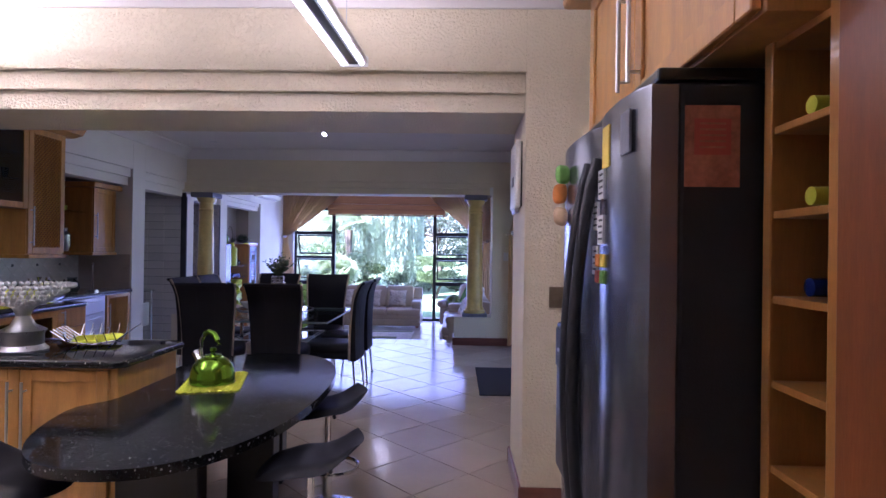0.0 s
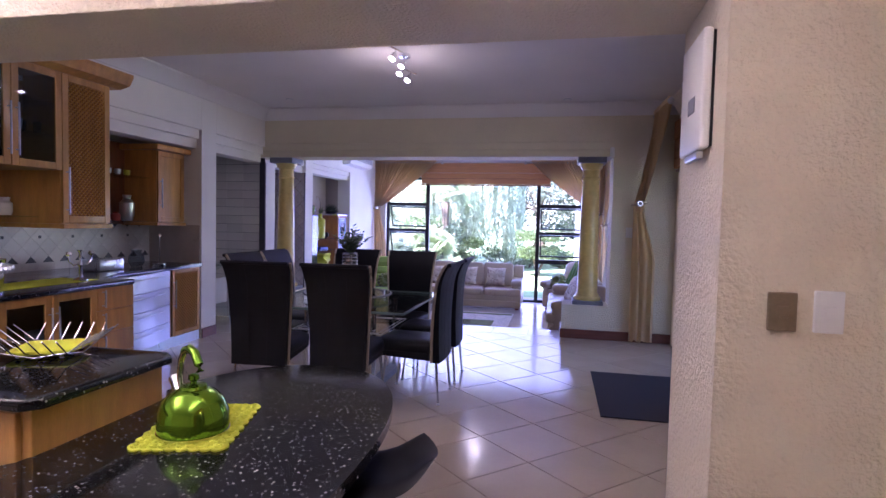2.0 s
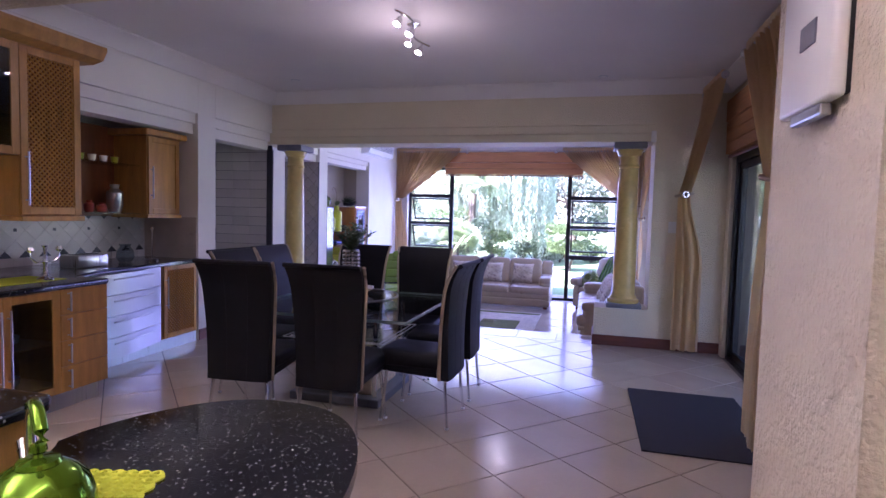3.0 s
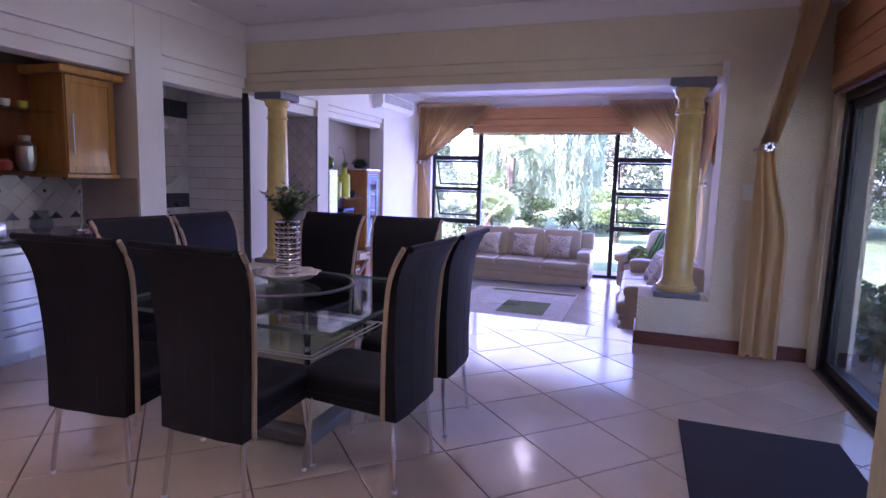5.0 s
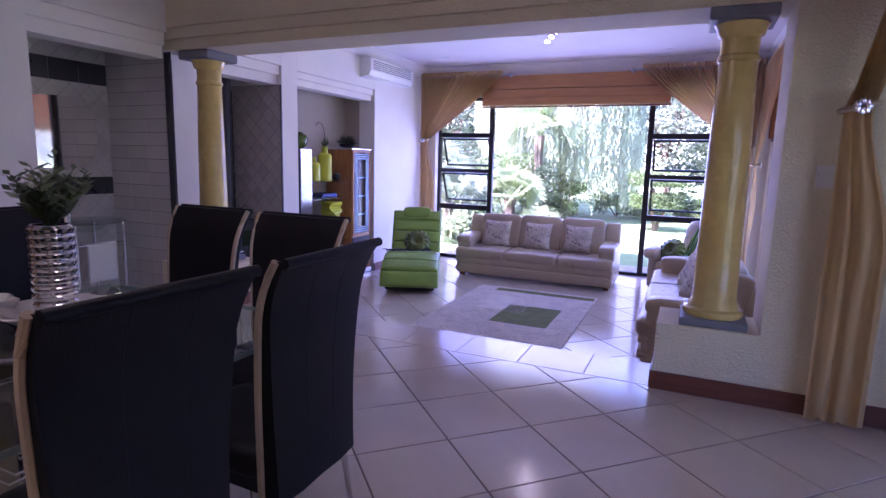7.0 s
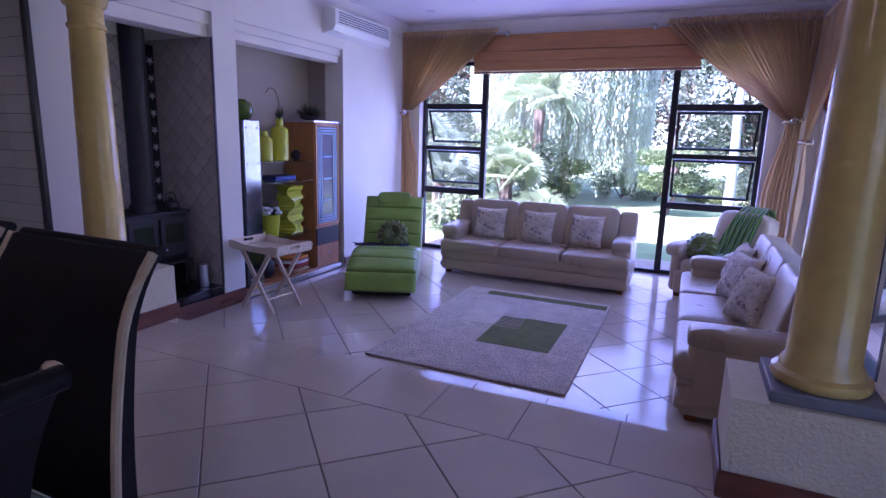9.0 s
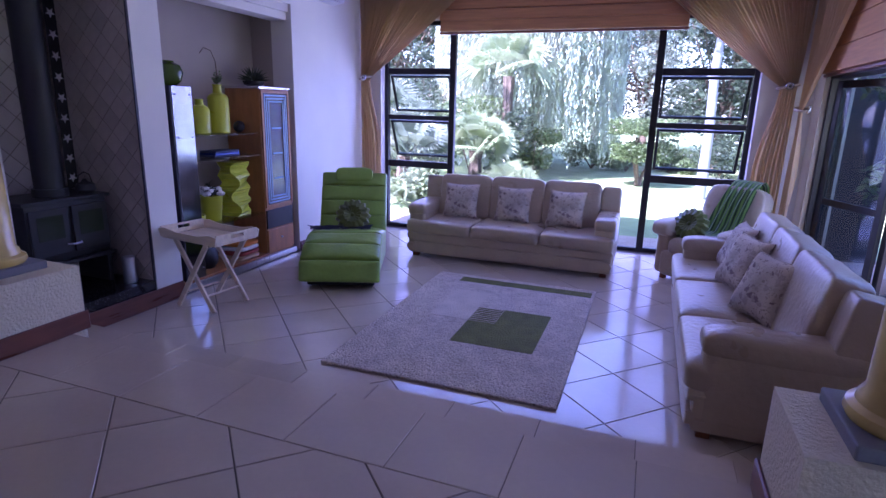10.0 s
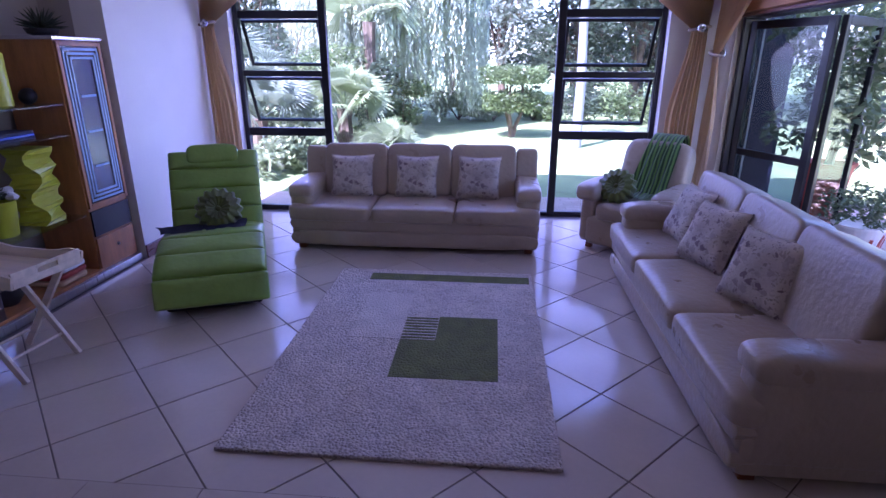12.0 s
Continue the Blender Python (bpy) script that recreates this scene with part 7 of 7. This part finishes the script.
palm((-4.6, 23.5, GROUND), 2.9, 24, 1.6, 5, PALM_LEAF, "tall fan palm among the shrubs")
palm((-5.4, 17.9, GROUND), 0.05, 14, 0.45, 6, FOLIAGE_PALE, "small yellow-green fan plant in the border")
rnd = random.Random(21)
for k, (x, y, r, h, m) in enumerate([(-5.2, 22.3, 1.3, 2.8, FOLIAGE), (-4.5, 23.1, 0.9, 2.5, FOLIAGE_DARK), (-3.9, 24.0, 0.8, 1.6, FOLIAGE), (-7.2, 23.5, 1.8, 4.2, FOLIAGE_DARK), (-9.0, 21.5, 1.8, 3.6, FOLIAGE), (-6.3, 20.2, 0.9, 1.4, FOLIAGE_PALE), (-5.6, 18.6, 0.7, 0.8, FOLIAGE_PALE), (-4.6, 19.0, 0.6, 0.55, FOLIAGE_PALE), (-3.6, 20.6, 0.7, 0.9, FOLIAGE), (-2.6, 28.4, 1.1, 1.1, FOLIAGE_PALE), (-1.4, 28.0, 0.9, 1.0, FOLIAGE_PALE), (0.0, 28.6, 1.1, 1.0, FOLIAGE), (1.6, 28.2, 1.2, 1.2, FOLIAGE_DARK), (3.2, 28.0, 1.3, 1.3, FOLIAGE), (5.2, 27.0, 1.5, 1.7, FOLIAGE_DARK), (-6.0, 29.5, 1.6, 1.8, FOLIAGE_DARK), (9.6, 28.0, 1.6, 2.0, FOLIAGE), (17.0, 24.0, 2.0, 2.4, FOLIAGE), (19.4, 17.0, 2.0, 2.4, FOLIAGE_DARK), (18.2, 9.5, 1.8, 2.2, FOLIAGE)]):
    shrub("shrub", "leafy green shrub at the edge of the lawn", (x, y, GROUND), r, h, 40 + k, m)
for k, (x, y, h, r, m) in enumerate([(-9.5, 27.0, 8.0, 2.6, FOLIAGE_DARK), (-7.4, 31.5, 9.0, 3.0, FOLIAGE_DARK), (-1.0, 35.0, 9.0, 3.0, GREY_LEAF), (1.8, 31.0, 7.5, 2.4, FOLIAGE_DARK), (4.4, 33.0, 9.0, 3.0, FOLIAGE_DARK), (8.0, 31.0, 8.5, 3.0, FOLIAGE), (14.5, 30.0, 8.0, 2.8, FOLIAGE_DARK), (-13.0, 33.0, 9.0, 3.2, FOLIAGE_DARK), (23.5, 20.0, 8.5, 3.2, FOLIAGE), (22.5, 11.0, 8.5, 3.2, FOLIAGE_DARK), (-3.5, 39.0, 11.0, 3.6, FOLIAGE_DARK)]):
    tree("tree", "tall leafy garden tree behind the lawn", (x, y, GROUND), h, r, 70 + k, m, 0.2, 30, 420, 0.20, 0.18)
wt = thing("tree", "pale-barked slender tree on the lawn", "tree", (0.60, 22.2, GROUND))
part("trunk", tube([(0, 0, 0), (0.02, 0, 1.5), (-0.03, 0, 3), (0.05, 0, 5)], [0.14, 0.11, 0.10, 0.06], 12), SLATE, wt, "pale grey bark", smooth=True)
cr = bmesh.new()
for k in range(9):
    leaves(cr, (1.1 * math.cos(k * 2.4), 1.1 * math.sin(k * 2.4), 4.0 + 0.25 * k), 0.7, 240, 0.18, rnd)
part("crown", cr, GREY_LEAF, wt, kind="stuff")
tp = thing("topiary_tree", "clipped topiary tree with two flat leafy tiers", "topiary", (-0.88, 24.0, GROUND))
tr = bmesh.new()
for a in (0.3, 2.2, 4.4):
    tube([(0.03 * math.cos(a), 0.03 * math.sin(a), 0), (0.10 * math.cos(a), 0.1 * math.sin(a), 0.3), (0.32 * math.cos(a), 0.32 * math.sin(a), 0.75), (0.25 * math.cos(a), 0.25 * math.sin(a), 1.35)], [0.07, 0.055, 0.04, 0.03], 7, tr)
part("trunk", tr, BARK, tp, smooth=True)
for z0, r, th in ((0.72, 0.80, 0.46), (1.42, 0.90, 0.40)):
    bm = bmesh.new()
    for _ in range(5200):
        a, q = rnd.uniform(0, math.tau), r * math.sqrt(rnd.random())
        leaves(bm, (q * math.cos(a), q * math.sin(a), z0 + th * rnd.random()), 0.03, 1, 0.085, rnd)
    part("tier", bm, FOLIAGE, tp, kind="stuff")


# patio pots
def tapered_pot(at, r0, r1, h, mat, label, n=4):
    p = thing("plant_pot", label, "plant pot", at)
    part("pot", lathe([(r0, 0), (r1, h * 0.92), (r1 * 1.12, h * 0.93), (r1 * 1.12, h), (r1 * 0.95, h), (r1 * 0.9, h * 0.9)], n if n > 4 else 4), mat, p)
    return p


p1 = tapered_pot((2.40, 15.15, GROUND + 0.04), 0.17, 0.29, 0.88, TERRACOTTA, "tall square red pot with a leafy bush on the patio")
b1 = bmesh.new()
tube([(0, 0, 0.8), (0.05, 0, 1.4), (0, 0.05, 2.1)], [0.05, 0.035, 0.015], 6, b1)
part("stem", b1, BARK, p1)
b2 = bmesh.new()
for k in range(20):
    leaves(b2, (0.65 * math.cos(k * 2.4) * rnd.random(), 0.65 * math.sin(k * 2.4) * rnd.random(), 1.15 + 0.075 * k), 0.30, 150, 0.12, rnd, droop=0.4)
part("foliage", b2, FOLIAGE, p1, kind="stuff")
p2 = tapered_pot((2.46, 14.48, GROUND + 0.04), 0.15, 0.23, 0.36, WHITE, "white ribbed pot with red stripes and a green plant", 28)
for k in range(14):
    a = math.tau * k / 14
    part("stripe", box((-0.016, -0.004, 0.03), (0.016, 0.004, 0.25), turn=Matrix()), TERRACOTTA, p2).matrix_basis = turn_xyz(0, 0, math.degrees(a)) @ Matrix.Translation((0, 0.182 * U, 0)) @ turn_xyz(-13)
b3 = bmesh.new()
for k in range(14):
    leaves(b3, (0.24 * math.cos(k * 2.4), 0.24 * math.sin(k * 2.4), 0.42 + 0.02 * k), 0.13, 90, 0.06, rnd)
part("foliage", b3, FOLIAGE, p2, kind="stuff")
for k, (x, y, r, h) in enumerate(((2.3, 9.3, 0.45, 0.95), (2.4, 10.2, 0.5, 1.15), (2.2, 8.5, 0.4, 0.75), (2.5, 11.3, 0.45, 1.0), (3.4, 9.9, 0.6, 1.3))):
    shrub("shrub", "broad-leaved potted shrub outside the sliding door", (x, y, GROUND + 0.04), r, h, 90 + k, FOLIAGE, 7, 90, 0.16)
fe = thing("fence", "dark upright stake fence beyond the patio", "fence", (0, 0, GROUND))
for k in range(26):
    part("stake", tube([(4.4, 8.2 + 0.22 * k, 0), (4.4 + 0.03 * math.sin(k * 3.1), 8.2 + 0.22 * k, 1.55 + 0.12 * math.sin(k * 1.9))], 0.03, 6), BARK, fe)
for z in (0.4, 1.2):
    part("cross_bar", tube([(4.42, 8.0, z), (4.42, 13.9, z)], 0.025, 6), BARK, fe)

solid("ceiling_patio", box((1.72, 4.0, 2.55), (4.3, 11.0, 2.75)), CEILING, "white boarded patio roof outside the sliding door", "patio roof", "structure")
solid("beam_patio", box((4.1, 4.0, 2.25), (4.3, 11.0, 2.55)), CEILING, "white beam along the patio roof's edge", "beam", "structure")
for y in (4.3, 10.7):
    solid("post_patio", box((4.12, y - 0.09, GROUND + 0.04), (4.28, y + 0.09, 2.25), 0.01), CEILING, "white square post under the patio roof", "post", "structure")

# Stands in for the dark area behind the door leaf; shade in its colour.
SHADED_RENDER = material("shaded_dark_render", (0.035, 0.035, 0.04), 0.8, spread=0.2, scale=3, grain=60, bump=0.5)
solid("wall_patio", box((1.36, 16.5, GROUND), (2.46, 16.72, 3.0), 0.01), SHADED_RENDER, "guessed garden wall beside the patio, shade in its dark colour", "wall", "structure")
for k, (x, y, h, r, m) in enumerate(((6.0, 39.0, 10.0, 4.0, FOLIAGE_DARK), (11.5, 36.0, 10.0, 4.0, GREY_LEAF), (26.0, 27.0, 10.0, 4.0, FOLIAGE_DARK))):
    tree("tree", "broad grey-green tree at the far end of the garden", (x, y, GROUND), h, r, 210 + k, m, 0.22, 34, 520, 0.22, 0.10)


# ---- floor tiles ----
def tile_mesh(outline, thick=0.008):
    bm = prism(outline, -thick, 0)
    top = [f for f in bm.faces if all(abs(v.co.z) < 1e-6 for v in f.verts)]
    bmesh.ops.bevel(bm, geom=list({e for f in top for e in f.edges}), offset=0.0025, segments=1, affect="EDGES")
    return finish("tile", bm, TILE)


HALF = 0.3705
GAP = 0.0035
full_tile = tile_mesh([(HALF - GAP * 1.41, 0), (0, HALF - GAP * 1.41), (-HALF + GAP * 1.41, 0), (0, -HALF + GAP * 1.41)])


def lay_diagonal(parent, node, x0, y0, x1, y1, z, holes=()):
    """Diagonal tiles over a rectangle; node: one crossing of the joints."""
    for i in range(int((x0 - node[0]) / HALF) - 2, int((x1 - node[0]) / HALF) + 3):
        for j in range(int((y0 - node[1]) / HALF) - 2, int((y1 - node[1]) / HALF) + 3):
            if (i + j) % 2 == 0:
                continue
            cx, cy = node[0] + i * HALF, node[1] + j * HALF
            poly = [(HALF - GAP * 1.41, 0), (0, HALF - GAP * 1.41), (-HALF + GAP * 1.41, 0), (0, -HALF + GAP * 1.41)]
            cut = poly
            for keep in (lambda x, y: x + cx - x0, lambda x, y: x1 - x - cx, lambda x, y: y + cy - y0, lambda x, y: y1 - y - cy):
                cut = clip(cut, keep) if cut else cut
            if len(cut) < 3:
                continue
            area = abs(sum(a[0] * b[1] - b[0] * a[1] for a, b in zip(cut, cut[1:] + cut[:1]))) / 2
            if area < 0.002:
                continue
            ob = new("tile", full_tile if area > 0.99 * 2 * (HALF - GAP * 1.41) ** 2 else tile_mesh(cut))
            ob.parent = parent
            ob.matrix_basis = P(cx, cy, z)


def lay_row(parent, first, pitch, x0, x1, y0, y1, z):
    k = math.floor((x0 - first) / pitch)
    while first + k * pitch < x1:
        a, b = max(x0, first + k * pitch) + GAP / 2, min(x1, first + (k + 1) * pitch) - GAP / 2
        k += 1
        if b - a < 0.02:
            continue
        ob = new("tile", tile_mesh([((a - b) / 2, (y0 - y1) / 2), ((b - a) / 2, (y0 - y1) / 2), ((b - a) / 2, (y1 - y0) / 2), ((a - b) / 2, (y1 - y0) / 2)]))
        ob.parent = parent
        ob.matrix_basis = P((a + b) / 2, (y0 + y1) / 2, z)


lay_diagonal(floor_upper, (-0.635, 6.921), -5.4, 3.0, EAST, 9.385, 0)
lay_diagonal(floor_upper, (-0.635, 6.921), -4.62, 0.2, 1.3, 3.0, 0)
lay_row(floor_upper, -0.503, 0.5155, -4.06, -0.03, 9.39, 9.87, 0)
lay_row(floor_tread, -0.503, 0.5155, -4.83, -0.03, 9.873, 10.355, -0.19)
lay_diagonal(floor_lower, (-0.684, 10.78), -4.83, 10.36, EAST_LIVING, 15.45, LOW)
